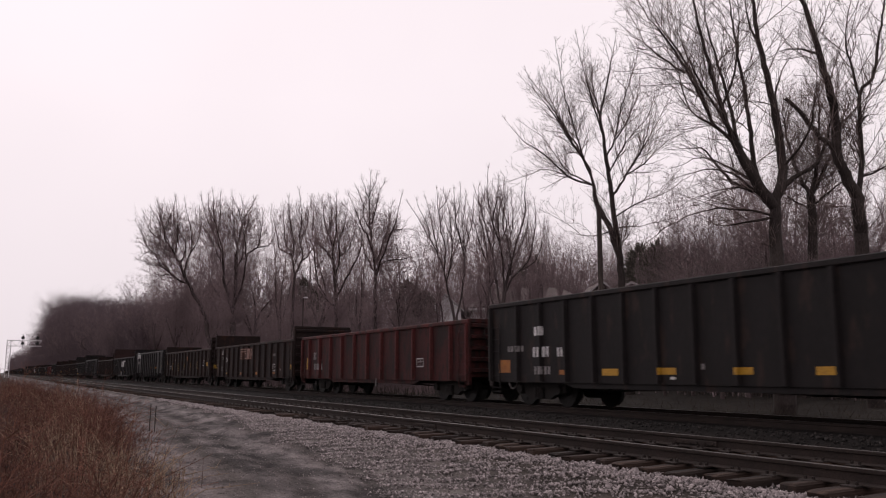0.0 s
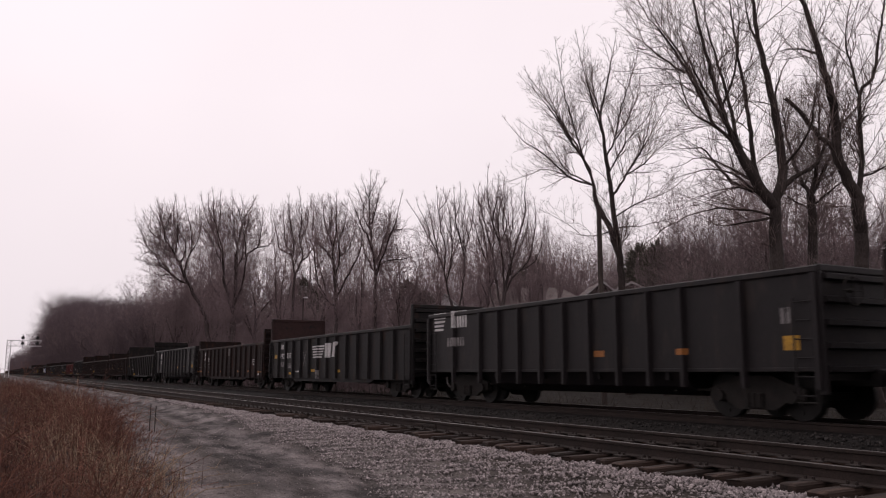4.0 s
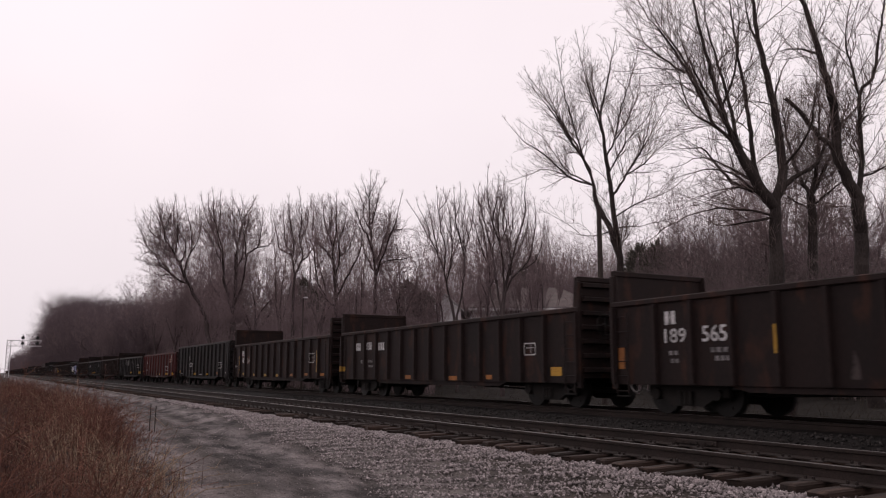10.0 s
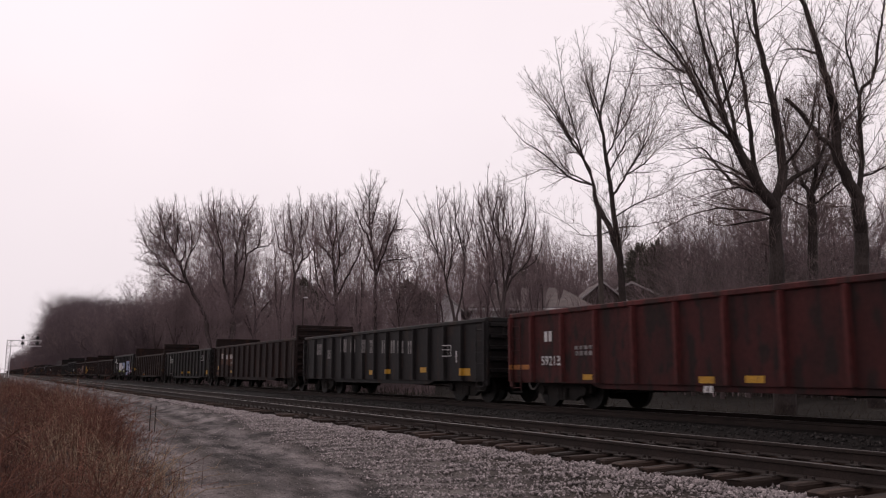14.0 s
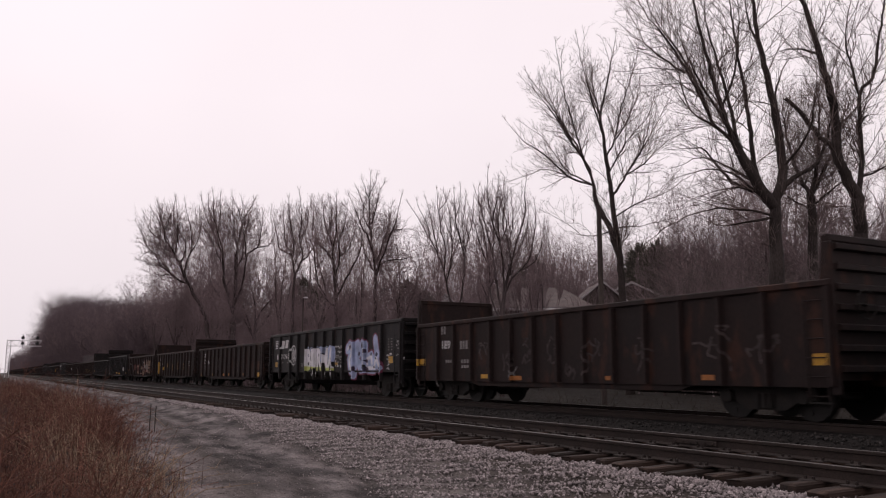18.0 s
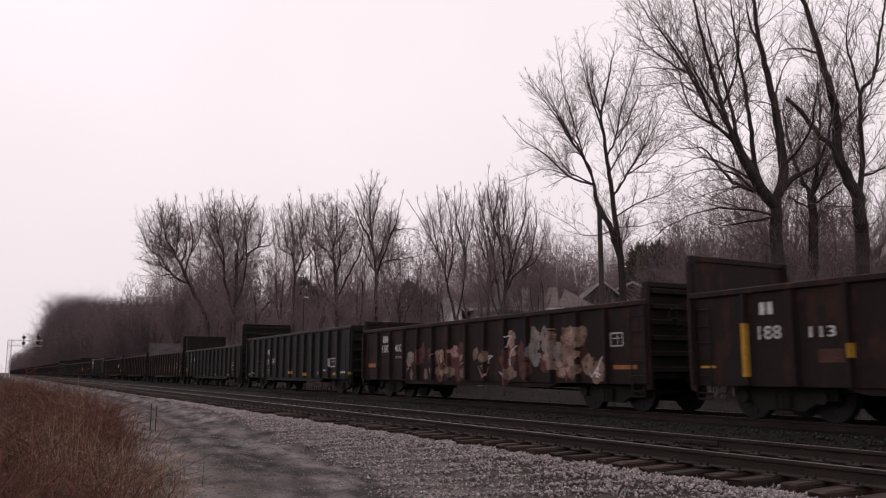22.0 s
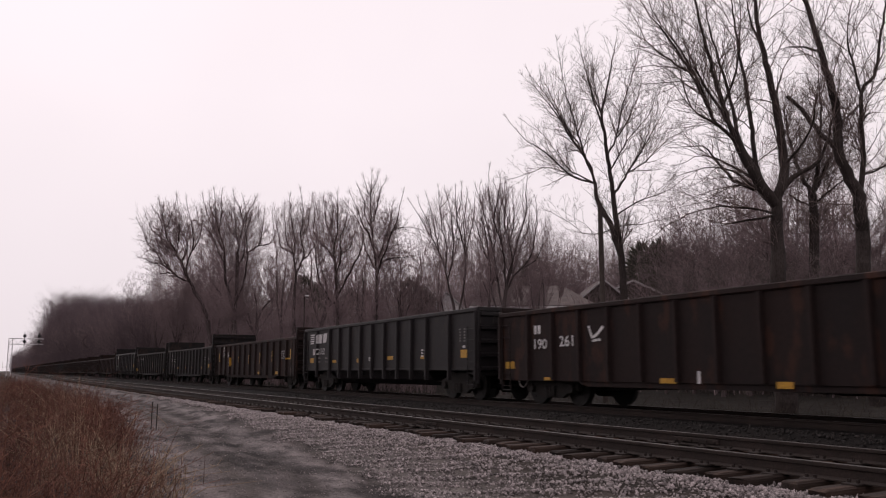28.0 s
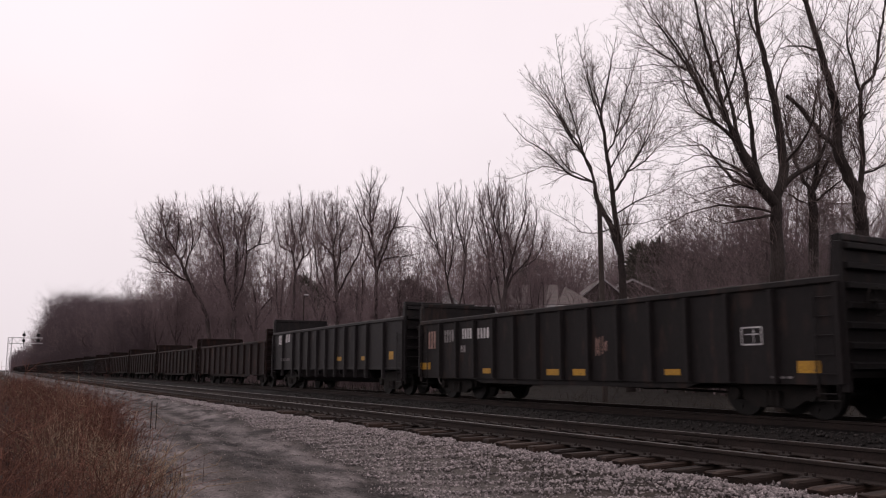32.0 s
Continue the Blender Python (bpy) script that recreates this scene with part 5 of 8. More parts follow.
    mark(16, 'F', (14.37, 0.93, 0.32, 0.09), (2.01, 1.34, 0.31, 0.09), (2.0, 1.15, 0.26, 0.09), (3.35, 1.36, 0.4, 0.08), (3.38, 1.16, 0.33, 0.08), (2.72, 0.84, 0.36, 0.05))
    mark(16, 'W', (1.94, 2.16, 0.44, 0.24))
    mark(16, 'T1875', (2.25, 1.86, 0.98, 0.34))
    mark(16, 'T53', (3.29, 1.82, 0.47, 0.32))
    mark(17, 'G5', (4.3, 1.35, 0.6, 0.9), (5.6, 1.2, 0.6, 0.9), (6.7, 1.4, 0.7, 0.9), (7.9, 1.5, 0.7, 0.7), (8.6, 0.95, 0.6, 0.4), (9.4, 1.3, 0.8, 0.9), (11.2, 1.3, 0.8, 0.8), (13.2, 1.4, 1.0, 0.9), (14.5, 1.2, 0.8, 0.9))
    mark(17, 'Y', (15.78, 1.15, 0.39, 0.21), (0.29, 1.27, 0.46, 0.23), (4.36, 0.81, 0.43, 0.12))
    mark(17, 'O', (13.09, 0.82, 0.35, 0.11), (10.03, 0.79, 0.32, 0.1), (6.08, 0.77, 0.44, 0.12))
    mark(17, 'F', (1.79, 2.29, 0.36, 0.26))
    mark(17, 'T189', (1.99, 1.81, 0.53, 0.28))
    mark(17, 'F', (3.12, 1.78, 0.52, 0.26), (2.16, 1.28, 0.46, 0.1), (3.19, 1.27, 0.52, 0.11), (3.19, 1.11, 0.49, 0.09))
    mark(17, 'X', (5.9, 0.9, 0.4, 0.4))
    mark(18, 'G1', (12.44, 1.56, 3.55, 1.14))
    mark(18, 'G3', (14.75, 1.31, 0.31, 0.56), (15.59, 1.81, 0.28, 0.59), (9.83, 1.6, 1.05, 0.97))
    mark(18, 'D', (14.92, 1.96, 0.47, 0.45))
    mark(18, 'W', (14.99, 1.6, 0.25, 0.09), (16.13, 1.43, 0.12, 0.09), (1.2, 1.72, 0.24, 0.25))
    mark(18, 'Y', (14.98, 1.39, 0.39, 0.25), (1.01, 1.33, 0.39, 0.25), (9.5, 1.3, 0.3, 0.09))
    mark(18, 'T211260', (2.3, 1.73, 0.97, 0.24))
    mark(18, 'S', (1.01, 2.34, 0.47, 0.44))
    mark(18, 'L', (2.35, 2.32, 1.14, 0.48))
    mark(18, 'C', (3.71, 1.76, 0.84, 0.99))
    mark(18, 'F', (2.02, 1.43, 0.25, 0.06), (2.88, 1.41, 0.28, 0.06), (5.04, 1.28, 0.27, 0.16))
    mark(18, 'TBURMA', (7.48, 1.51, 3.59, 1.06))
    mark(19, 'Y', (15.1, 0.82, 0.43, 0.23), (1.26, 0.77, 0.46, 0.2), (4.42, 0.79, 0.44, 0.11))
    mark(19, 'R', (15.03, 1.33, 0.38, 0.46))
    mark(19, 'O', (7.24, 0.8, 0.42, 0.15), (8.64, 0.81, 0.38, 0.14), (11.97, 0.84, 0.32, 0.12))
    mark(19, 'W', (1.98, 2.08, 0.43, 0.26), (3.23, 1.62, 0.67, 0.26))
    mark(19, 'T194', (2.13, 1.67, 0.71, 0.3))
    mark(19, 'F', (2.23, 1.34, 0.78, 0.1), (2.23, 1.18, 0.65, 0.09))
    mark(20, 'V', (5.72, 1.47, 0.23, 0.51), (7.84, 1.39, 0.19, 0.47), (10.09, 1.39, 0.2, 0.53), (12.3, 1.41, 0.16, 0.52))
    mark(20, 'Y', (14.48, 1.37, 0.16, 0.98), (1.46, 1.35, 0.12, 1.03), (3.7, 1.29, 0.08, 0.25), (0.44, 1.03, 0.39, 0.05))
    mark(20, 'B', (14.0, 1.61, 0.46, 0.31))
    mark(20, 'R', (14.24, 1.01, 0.48, 0.47), (3.3, 1.21, 0.56, 0.24))
    mark(20, 'W', (1.95, 2.13, 0.36, 0.24))
    mark(20, 'T188', (2.01, 1.67, 0.53, 0.26))
    mark(20, 'T113', (3.14, 1.64, 0.53, 0.2))
    mark(21, 'W', (2.05, 2.15, 0.47, 0.25))
    mark(21, 'T180', (2.08, 1.8, 0.61, 0.29))
    mark(21, 'T400', (3.18, 1.8, 0.6, 0.28))
    mark(21, 'O', (0.83, 1.19, 0.8, 0.15), (15.4, 1.04, 0.81, 0.1))
    mark(21, 'F', (3.21, 1.47, 0.57, 0.09))
    graffiti_mixed(TRAIN[21][0])
    mark(21, 'B', (15.13, 1.69, 0.42, 0.3))
    mark(22, 'B', (13.64, 1.35, 0.61, 0.35))
    mark(22, 'W', (14.84, 0.93, 0.59, 0.09), (12.64, 1.01, 0.34, 0.07), (11.95, 0.91, 0.36, 0.1), (4.15, 1.99, 0.43, 0.27))
    mark(22, 'Y', (8.02, 0.92, 0.46, 0.12), (10.11, 0.84, 0.38, 0.14), (13.85, 0.86, 0.3, 0.11), (15.73, 0.9, 0.34, 0.1), (0.46, 0.82, 0.45, 0.11), (3.35, 0.81, 0.4, 0.1))
    mark(22, 'T194', (4.21, 1.48, 0.44, 0.29))
    mark(22, 'F', (1.0, 0.92, 0.3, 0.05), (1.49, 0.89, 0.23, 0.07), (4.17, 1.05, 0.32, 0.1), (4.23, 0.88, 0.38, 0.1))
    mark(22, 'T047', (5.07, 1.5, 0.57, 0.3))
    mark(23, 'B', (14.2, 1.31, 0.5, 0.38))
    mark(23, 'Y', (15.92, 1.2, 0.37, 0.22), (13.13, 0.79, 0.44, 0.12), (9.85, 0.78, 0.43, 0.11), (6.59, 0.77, 0.5, 0.12), (0.41, 1.12, 0.44, 0.21), (4.44, 0.73, 0.4, 0.11))
    mark(23, 'F', (1.94, 2.19, 0.35, 0.24), (2.13, 1.31, 0.31, 0.09), (2.13, 1.13, 0.26, 0.11), (3.32, 1.31, 0.5, 0.08), (3.4, 1.11, 0.43, 0.08))
    mark(23, 'T192', (2.19, 1.83, 0.6, 0.3))
    mark(23, 'W', (3.23, 1.83, 0.67, 0.28))
    mark(24, 'V', (4.58, 1.2, 0.19, 0.53), (6.77, 1.2, 0.21, 0.55), (8.91, 1.17, 0.18, 0.5), (11.05, 1.27, 0.15, 0.61), (13.32, 1.2, 0.18, 0.54))
    mark(24, 'Y', (15.32, 1.31, 0.09, 0.45), (15.1, 1.03, 0.48, 0.1))
    mark(24, 'B', (13.86, 1.48, 0.47, 0.37))
    mark(24, 'F', (1.99, 2.13, 0.52, 0.29), (2.21, 1.55, 0.59, 0.43))
    mark(25, 'R', (0.93, 1.49, 0.39, 0.27))
    mark(25, 'P', (1.91, 1.85, 0.43, 0.26), (1.89, 1.49, 0.54, 0.26))
    mark(25, 'Y', (0.45, 1.2, 0.19, 0.16), (0.45, 1.57, 0.07, 0.36))
    mark(26, 'Y', (6.72, 0.7, 0.48, 0.11), (9.74, 0.65, 0.37, 0.13), (15.33, 1.16, 0.53, 0.27), (0.49, 1.08, 0.46, 0.2), (2.34, 0.71, 0.41, 0.08))
    mark(26, 'W', (7.63, 0.78, 0.12, 0.26), (1.85, 2.02, 0.35, 0.23))
    mark(26, 'B', (14.08, 1.64, 0.51, 0.32))
    mark(26, 'T190', (2.0, 1.63, 0.57, 0.27))
    mark(26, 'T261', (3.13, 1.68, 0.58, 0.28))
    mark(26, 'K', (4.3, 1.85, 0.65, 0.44))
    mark(27, 'Y', (15.03, 1.45, 0.41, 0.25), (9.55, 1.39, 0.52, 0.14), (12.25, 1.38, 0.44, 0.12), (6.48, 1.33, 0.28, 0.16), (0.96, 1.39, 0.45, 0.21), (3.8, 1.32, 0.47, 0.11))
    mark(27, 'D', (14.92, 2.03, 0.47, 0.42))
    mark(27, 'W', (15.03, 1.67, 0.23, 0.08), (1.23, 1.77, 0.35, 0.27), (1.53, 1.08, 0.07, 0.56))
    mark(27, 'S', (0.98, 2.36, 0.59, 0.48))
    mark(27, 'L', (2.29, 2.35, 1.16, 0.49))
    mark(27, 'T211152', (2.19, 1.78, 0.83, 0.28))
    mark(27, 'F', (1.95, 1.49, 0.32, 0.07), (2.83, 1.48, 0.34, 0.06), (1.94, 1.32, 0.29, 0.07), (2.87, 1.31, 0.26, 0.06))
    mark(28, 'V', (5.91, 1.57, 0.23, 0.38), (8.06, 1.57, 0.2, 0.53), (10.23, 1.64, 0.21, 0.64), (12.45, 1.69, 0.17, 0.58))
    mark(28, 'Y', (15.52, 1.77, 0.12, 0.45), (15.3, 1.53, 0.45, 0.08), (10.06, 0.81, 0.5, 0.13), (13.29, 0.82, 0.43, 0.14), (0.75, 1.79, 0.09, 0.49), (0.95, 1.55, 0.42, 0.07), (3.82, 1.47, 0.11, 0.53), (3.31, 0.79, 0.14, 0.1))
    mark(28, 'B', (14.28, 1.74, 0.5, 0.35))
    mark(28, 'W', (2.06, 2.27, 0.4, 0.28))
    mark(28, 'T190', (2.16, 1.9, 0.52, 0.28))
    mark(28, 'R', (3.29, 1.82, 0.69, 0.51), (4.34, 1.88, 0.6, 0.47))
    mark(28, 'T061', (3.26, 1.92, 0.55, 0.28))
    mark(28, 'F', (3.35, 1.41, 0.52, 0.12), (3.38, 1.24, 0.45, 0.1))
    mark(28, 'P', (3.6, 0.91, 0.11, 0.4))
    mark(29, 'W', (1.99, 2.2, 0.45, 0.26))
    mark(29, 'T192', (1.99, 1.77, 0.6, 0.3))
    mark(29, 'T030', (3.07, 1.74, 0.62, 0.3))
    mark(29, 'F', (2.14, 1.37, 0.74, 0.25), (3.14, 1.32, 0.69, 0.21), (15.13, 1.72, 0.48, 0.16))
    mark(29, 'B', (14.05, 1.63, 0.43, 0.44))
    mark(29, 'Y', (15.15, 1.27, 0.48, 0.23), (13.05, 1.14, 0.48, 0.11), (9.77, 1.13, 0.41, 0.13), (7.59, 1.13, 0.4, 0.12), (4.58, 1.16, 0.44, 0.13))
    mark(29, 'R', (15.86, 1.2, 0.4, 0.47))
    mark(30, 'F', (1.99, 2.0, 0.67, 0.4), (2.9, 1.57, 0.35, 0.21), (14.77, 0.78, 0.49, 0.04))
    mark(30, 'W', (3.14, 2.04, 0.62, 0.32), (4.11, 2.02, 0.71, 0.31))
    mark(30, 'P', (0.82, 1.91, 0.57, 0.57))
    mark(30, 'Q', (9.59, 1.5, 0.45, 0.5))
    mark(30, 'B', (14.1, 1.57, 0.48, 0.33))
    mark(30, 'Y', (0.41, 1.05, 0.58, 0.23), (4.3, 0.89, 0.45, 0.15), (7.61, 0.86, 0.59, 0.16), (8.7, 0.86, 0.5, 0.16), (11.94, 0.87, 0.47, 0.13), (15.34, 0.97, 0.48, 0.22))
    mark(31, 'W', (1.16, 2.44, 0.57, 0.47))
    mark(31, 'L', (2.37, 2.49, 0.73, 0.51))
    mark(31, 'Y', (9.45, 1.39, 0.52, 0.17), (12.08, 1.38, 0.46, 0.16), (14.67, 1.45, 0.39, 0.29))
    mark(31, 'F', (2.1, 1.43, 1.29, 0.14))

    mark(3, 'Z', (7.2, 1.2, 0.12, 0.7), (11.4, 1.15, 0.1, 0.8))
    mark(9, 'Z', (6.2, 1.1, 0.1, 0.6), (13.1, 1.0, 0.1, 0.5))
    mark(19, 'Z', (6.0, 1.7, 0.09, 1.2), (8.9, 1.6, 0.09, 1.3), (10.6, 1.4, 0.08, 1.0), (13.4, 1.2, 0.09, 0.8))
    mark(24, 'Z', (3.1, 1.1, 0.1, 0.6), (10.1, 1.0, 0.1, 0.6))
    mark(28, 'Z', (10.6, 1.1, 0.12, 0.7), (13.5, 1.1, 0.1, 0.8), (15.6, 1.0, 0.14, 0.6), (7.9, 1.0, 0.12, 0.5))
    mark(27, 'W', (7.7, 1.38, 0.32, 0.16), (12.25, 1.62, 0.4, 0.05), (12.25, 1.52, 0.4, 0.05), (12.25, 1.42, 0.4, 0.05))
    mark(8, 'W', (7.3, 0.85, 0.1, 0.34), (15.2, 0.72, 0.6, 0.12))
    mark(5, 'W', (4.35, 0.98, 0.55, 0.07))
    mark(22, 'G5', (2.36, 1.42, 0.75, 0.8), (2.36, 1.4, 0.7, 0.75))


paint_train()


# ---- trees ----
def unit(v):
    return v / max(float(np.linalg.norm(v)), 1e-9)


class Crown:
    """A bare tree: given limbs, and branches of several orders that grow from them inside the crown's space."""

    def __init__(self, seed, tip):
        self.rng, self.tip = np.random.default_rng(seed), tip
        self.at, self.up_from, self.given, self.limbs, self.room, self.rows = [], [], [], [], [], []

    def limb(self, depth, r0, r1, *pts):
        """A limb through points (right, up); depth: how far its tip lies behind its foot."""
        if self.at:
            have = np.array(self.at)
            foot = int(np.argmin((have[:, 0] - pts[0][0]) ** 2 + (have[:, 2] - pts[0][1]) ** 2))
            y0 = self.at[foot][1]
        else:
            foot, y0 = -1, 0.0
        lens = [math.hypot(b[0] - a[0], b[1] - a[1]) for a, b in zip(pts, pts[1:])]
        total, done, side, begun = sum(lens), 0.0, self.rng.normal(0, 0.05, 2), len(self.at)
        for k, (a, b) in enumerate(zip(pts, pts[1:])):
            before = pts[k - 1] if k else (2 * a[0] - b[0], 2 * a[1] - b[1])
            after = pts[k + 2] if k + 2 < len(pts) else (2 * b[0] - a[0], 2 * b[1] - a[1])
            n = max(1, round(lens[k] / 0.28))
            for i in range(0 if not self.at else 1, n + 1):
                f = i / n
                bend = [0.5 * (2 * p1 + (p2 - p0) * f + (2 * p0 - 5 * p1 + 4 * p2 - p3) * f * f + (3 * p1 - p0 - 3 * p2 + p3) * f ** 3)
                        for p0, p1, p2, p3 in zip(before, a, b, after)]
                g = (done + lens[k] * f) / total
                j = self.rng.normal(0, 0.018, 3)
                self.at.append((bend[0] + j[0], y0 + depth * g + side[0] * math.sin(5 * g) + j[1], bend[1] + j[2]))
                self.up_from.append(foot)
                self.given.append(r0 + (r1 - r0) * g)
                foot = len(self.at) - 1
            done += lens[k]
        self.limbs.append((begun, len(self.at) - 1, total))

    def cloud(self, x, z, rx, rz, y=0.0, ry=None):
        """An egg-shaped part of the space that the crown may fill."""
        self.room.append((np.array([x, y, z]), np.array([rx, ry or rx, rz])))

    def free(self, p, d, length):
        """How far a branch may reach before it leaves the crown's space."""
        f = np.linspace(0.15, 1.0, 7)
        q = p[None] + d[None] * (length * f)[:, None]
        inside = np.zeros(7, bool)
        for mid, size in self.room:
            inside |= (((q - mid) / size) ** 2).sum(1) < 1.0
        return length * float(f[inside].max()) if inside.any() else 0.3

    def branch(self, p, d, length, r, level):
        """A branch curves, thins and bears shorter ones, the longest near its foot."""
        rng, n = self.rng, max(2, round(length / (0.26 if level < 3 else 0.2)))
        end, stations = max(0.5 * self.tip, 0.3 * r), []
        for i in range(n):
            d = unit(d + rng.normal(0, self.wiggle * (1 + 0.25 * level), 3) + np.array([0, 0, self.lift / n]))
            q = p + d * length / n
            ra, rb = r + (end - r) * i / n, r + (end - r) * (i + 1) / n
            self.rows.append((*p, *q, ra, rb))
            stations.append((p, q, d, ra, rb))
            p = q
        if length < 0.34 or level > 4:
            return
        count = int(length / self.gaps[min(level, len(self.gaps) - 1)] + rng.uniform(0, 1))
        turn = rng.uniform(0, 6.28)
        for k in range(count):
            f = 0.14 + 0.86 * (k + rng.uniform(0.2, 0.8)) / count
            a, b, way, ra, rb = stations[min(n - 1, int(f * n))]
            g = f * n - min(n - 1, int(f * n))
            turn += 2.4 + rng.normal(0, 0.5)
            go = self.off(way, math.radians(rng.uniform(*self.angle)), turn)
            ln = max(0.2, length * (0.88 - 0.62 * f) * rng.uniform(0.5, 1.0))
            self.branch(a + (b - a) * g, go, ln, max(0.55 * self.tip, min(0.7 * (ra + (rb - ra) * g), 0.010 * ln + 0.4 * self.tip)), level + 1)

    def off(self, way, angle, turn):
        """A direction that leaves a branch at an angle, on the side that turn gives."""
        u = unit(np.cross(way, np.array([0.3, 0.9, 0.1])))
        w = np.cross(way, u)
        return unit(way * math.cos(angle) + (u * math.cos(turn) + w * math.sin(turn)) * math.sin(angle) + np.array([0, 0, self.pull]))

    def grow(self, reach, gap, start=0.2, angle=(28, 55), lift=0.3, wiggle=0.09, gaps=(0.3, 0.3, 0.2, 0.16), low=3.0, pull=0.12):
        """Branches along every limb, from a share of its way on; reach: the longest one."""
        rng = self.rng
        self.angle, self.lift, self.wiggle, self.gaps, self.pull = angle, lift, wiggle, gaps, pull
        for first, last, total in self.limbs:
            turn, since = rng.uniform(0, 6.28), 0.0
            for i in range(first, last + 1):
                p = self.up_from[i]
                if p < 0:
                    continue
                a, b = np.array(self.at[p]), np.array(self.at[i])
                self.rows.append((*a, *b, min(self.given[p], 1.15 * self.given[i] + 0.003), self.given[i]))
                f = (i - first + 1) / max(1, last - first + 1)
                since += float(np.linalg.norm(b - a))
                if f < start or b[2] < low:
                    continue
                while since > gap:
                    since -= gap * rng.uniform(0.7, 1.3)
                    turn += 2.4 + rng.normal(0, 0.4)
                    way = self.off(unit(b - a), math.radians(rng.uniform(*angle)), turn)
                    want = min(reach, 0.75 * total) * (0.95 - 0.4 * f) * rng.uniform(0.5, 1.1)
                    ln = self.free(b, way, max(0.35, want))
                    self.branch(a + (b - a) * rng.uniform(0, 1), way, ln, max(0.7 * self.tip, min(0.6 * self.given[i], 0.010 * ln + 0.5 * self.tip)), 1)
                if i == last and self.given[i] < 0.03:
                    for k in range(4):
                        self.branch(b, self.off(unit(b - a), 0.12 + 0.16 * k, turn + 2 * k), self.free(b, unit(b - a), 1.9), max(0.8 * self.given[i], self.tip), 1)

    def sticks(self):
        return np.array(self.rows)


def tree_object(segs, trunk_r, label, at, twig_mat=None, bark=None):
    """A tree from its sticks: the thick ones make the trunk, the thin ones the crown."""
    tree = tagged(new("bare_tree"), label, "tree", "bare trees along the line")
    tree.matrix_basis = at
    thick = segs[:, 6] >= trunk_r
    piece("trunk", tubes("trunk", segs[thick], [bark or BARK], 7), tree)
    piece("crown", tubes("crown", segs[~thick], [twig_mat or TWIG], 3), tree)
    return tree


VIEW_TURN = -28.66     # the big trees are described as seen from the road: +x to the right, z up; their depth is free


def big_trees():
    """The trees close behind the line, described as seen from the road: +x to the right, z up."""
    t = Crown(21, 0.0072)
    t.limb(0, 0.24, 0.009, (0.1, -0.4), (-0.1, 4.3), (-0.2, 6.5), (-0.4, 8.5), (-0.6, 10.6), (-0.8, 12.5), (-0.9, 13.5), (-0.5, 15.3), (0.0, 17.7))
    t.limb(0.6, 0.17, 0.085, (-0.2, 6.6), (-0.6, 8.1), (-1.1, 9.2), (-1.2, 10.2))
    t.limb(1.2, 0.06, 0.009, (-1.2, 10.2), (-2.1, 10.5), (-2.6, 10.9), (-3.5, 11.9), (-4.5, 12.7), (-5.4, 13.9))
    t.limb(0.2, 0.028, 0.009, (-2.5, 10.8), (-3.5, 11.1), (-4.4, 10.8), (-5.3, 10.5))
    t.limb(-1.2, 0.064, 0.009, (-1.2, 10.4), (-1.7, 11.4), (-2.4, 12.4), (-3.0, 13.3), (-4.0, 14.5), (-4.8, 15.2))
    t.limb(2.0, 0.056, 0.009, (-1.3, 10.7), (-1.8, 12.2), (-2.3, 13.2), (-2.9, 14.8), (-3.4, 16.2))
    t.limb(-1.8, 0.048, 0.009, (-0.8, 12.5), (-1.3, 13.7), (-1.8, 15.1), (-2.3, 16.8))
    t.limb(1.0, 0.04, 0.009, (-0.9, 13.5), (-1.3, 14.6), (-1.4, 15.8), (-1.4, 17.2))
    t.limb(-1.0, 0.048, 0.009, (-0.8, 11.3), (-0.3, 12.2), (0.0, 13.6), (0.7, 15.9), (0.9, 17.4))
    t.limb(1.5, 0.06, 0.009, (-0.4, 9.5), (0.3, 10.6), (1.2, 12.0), (1.7, 13.3), (2.0, 14.6))
    t.limb(-1.5, 0.036, 0.009, (0.3, 10.6), (1.1, 11.1), (2.2, 12.1), (3.2, 12.5))
    t.limb(-2.2, 0.036, 0.009, (-0.3, 8.6), (0.8, 9.1), (1.7, 9.4), (2.8, 10.1))
    t.limb(0.4, 0.028, 0.009, (-0.2, 8.0), (0.8, 8.1), (1.7, 8.3), (2.6, 8.5))
    t.limb(-1.4, 0.032, 0.009, (-0.6, 7.8), (-1.8, 7.5), (-2.6, 7.9), (-3.6, 8.4))
    t.limb(0.8, 0.045, 0.009, (-2.2, 12.2), (-3.0, 13.9), (-4.0, 15.5), (-4.4, 16.2))
    t.limb(-2.2, 0.045, 0.009, (-1.6, 11.6), (-2.5, 13.9), (-3.0, 15.8), (-3.2, 16.7))
    t.limb(2.2, 0.04, 0.009, (-0.9, 13.5), (-1.0, 15.3), (-0.9, 17.4))
    t.limb(2.2, 0.045, 0.009, (-0.3, 12.2), (0.4, 13.2), (1.3, 15.1), (1.6, 16.5))
    t.limb(0.3, 0.04, 0.009, (0.3, 10.6), (1.5, 12.5), (2.4, 14.1), (2.8, 15.1))
    t.limb(2.4, 0.04, 0.009, (-1.2, 10.2), (-2.4, 11.1), (-3.3, 12.9), (-4.5, 14.2))
    t.limb(-2.5, 0.04, 0.009, (-0.6, 10.6), (0.1, 11.9), (0.9, 12.9), (1.2, 13.9))
    t.cloud(-1.1, 13.0, 4.4, 4.7)
    t.cloud(0.8, 10.8, 2.6, 2.8)
    t.cloud(-3.4, 11.3, 3.1, 3.4)
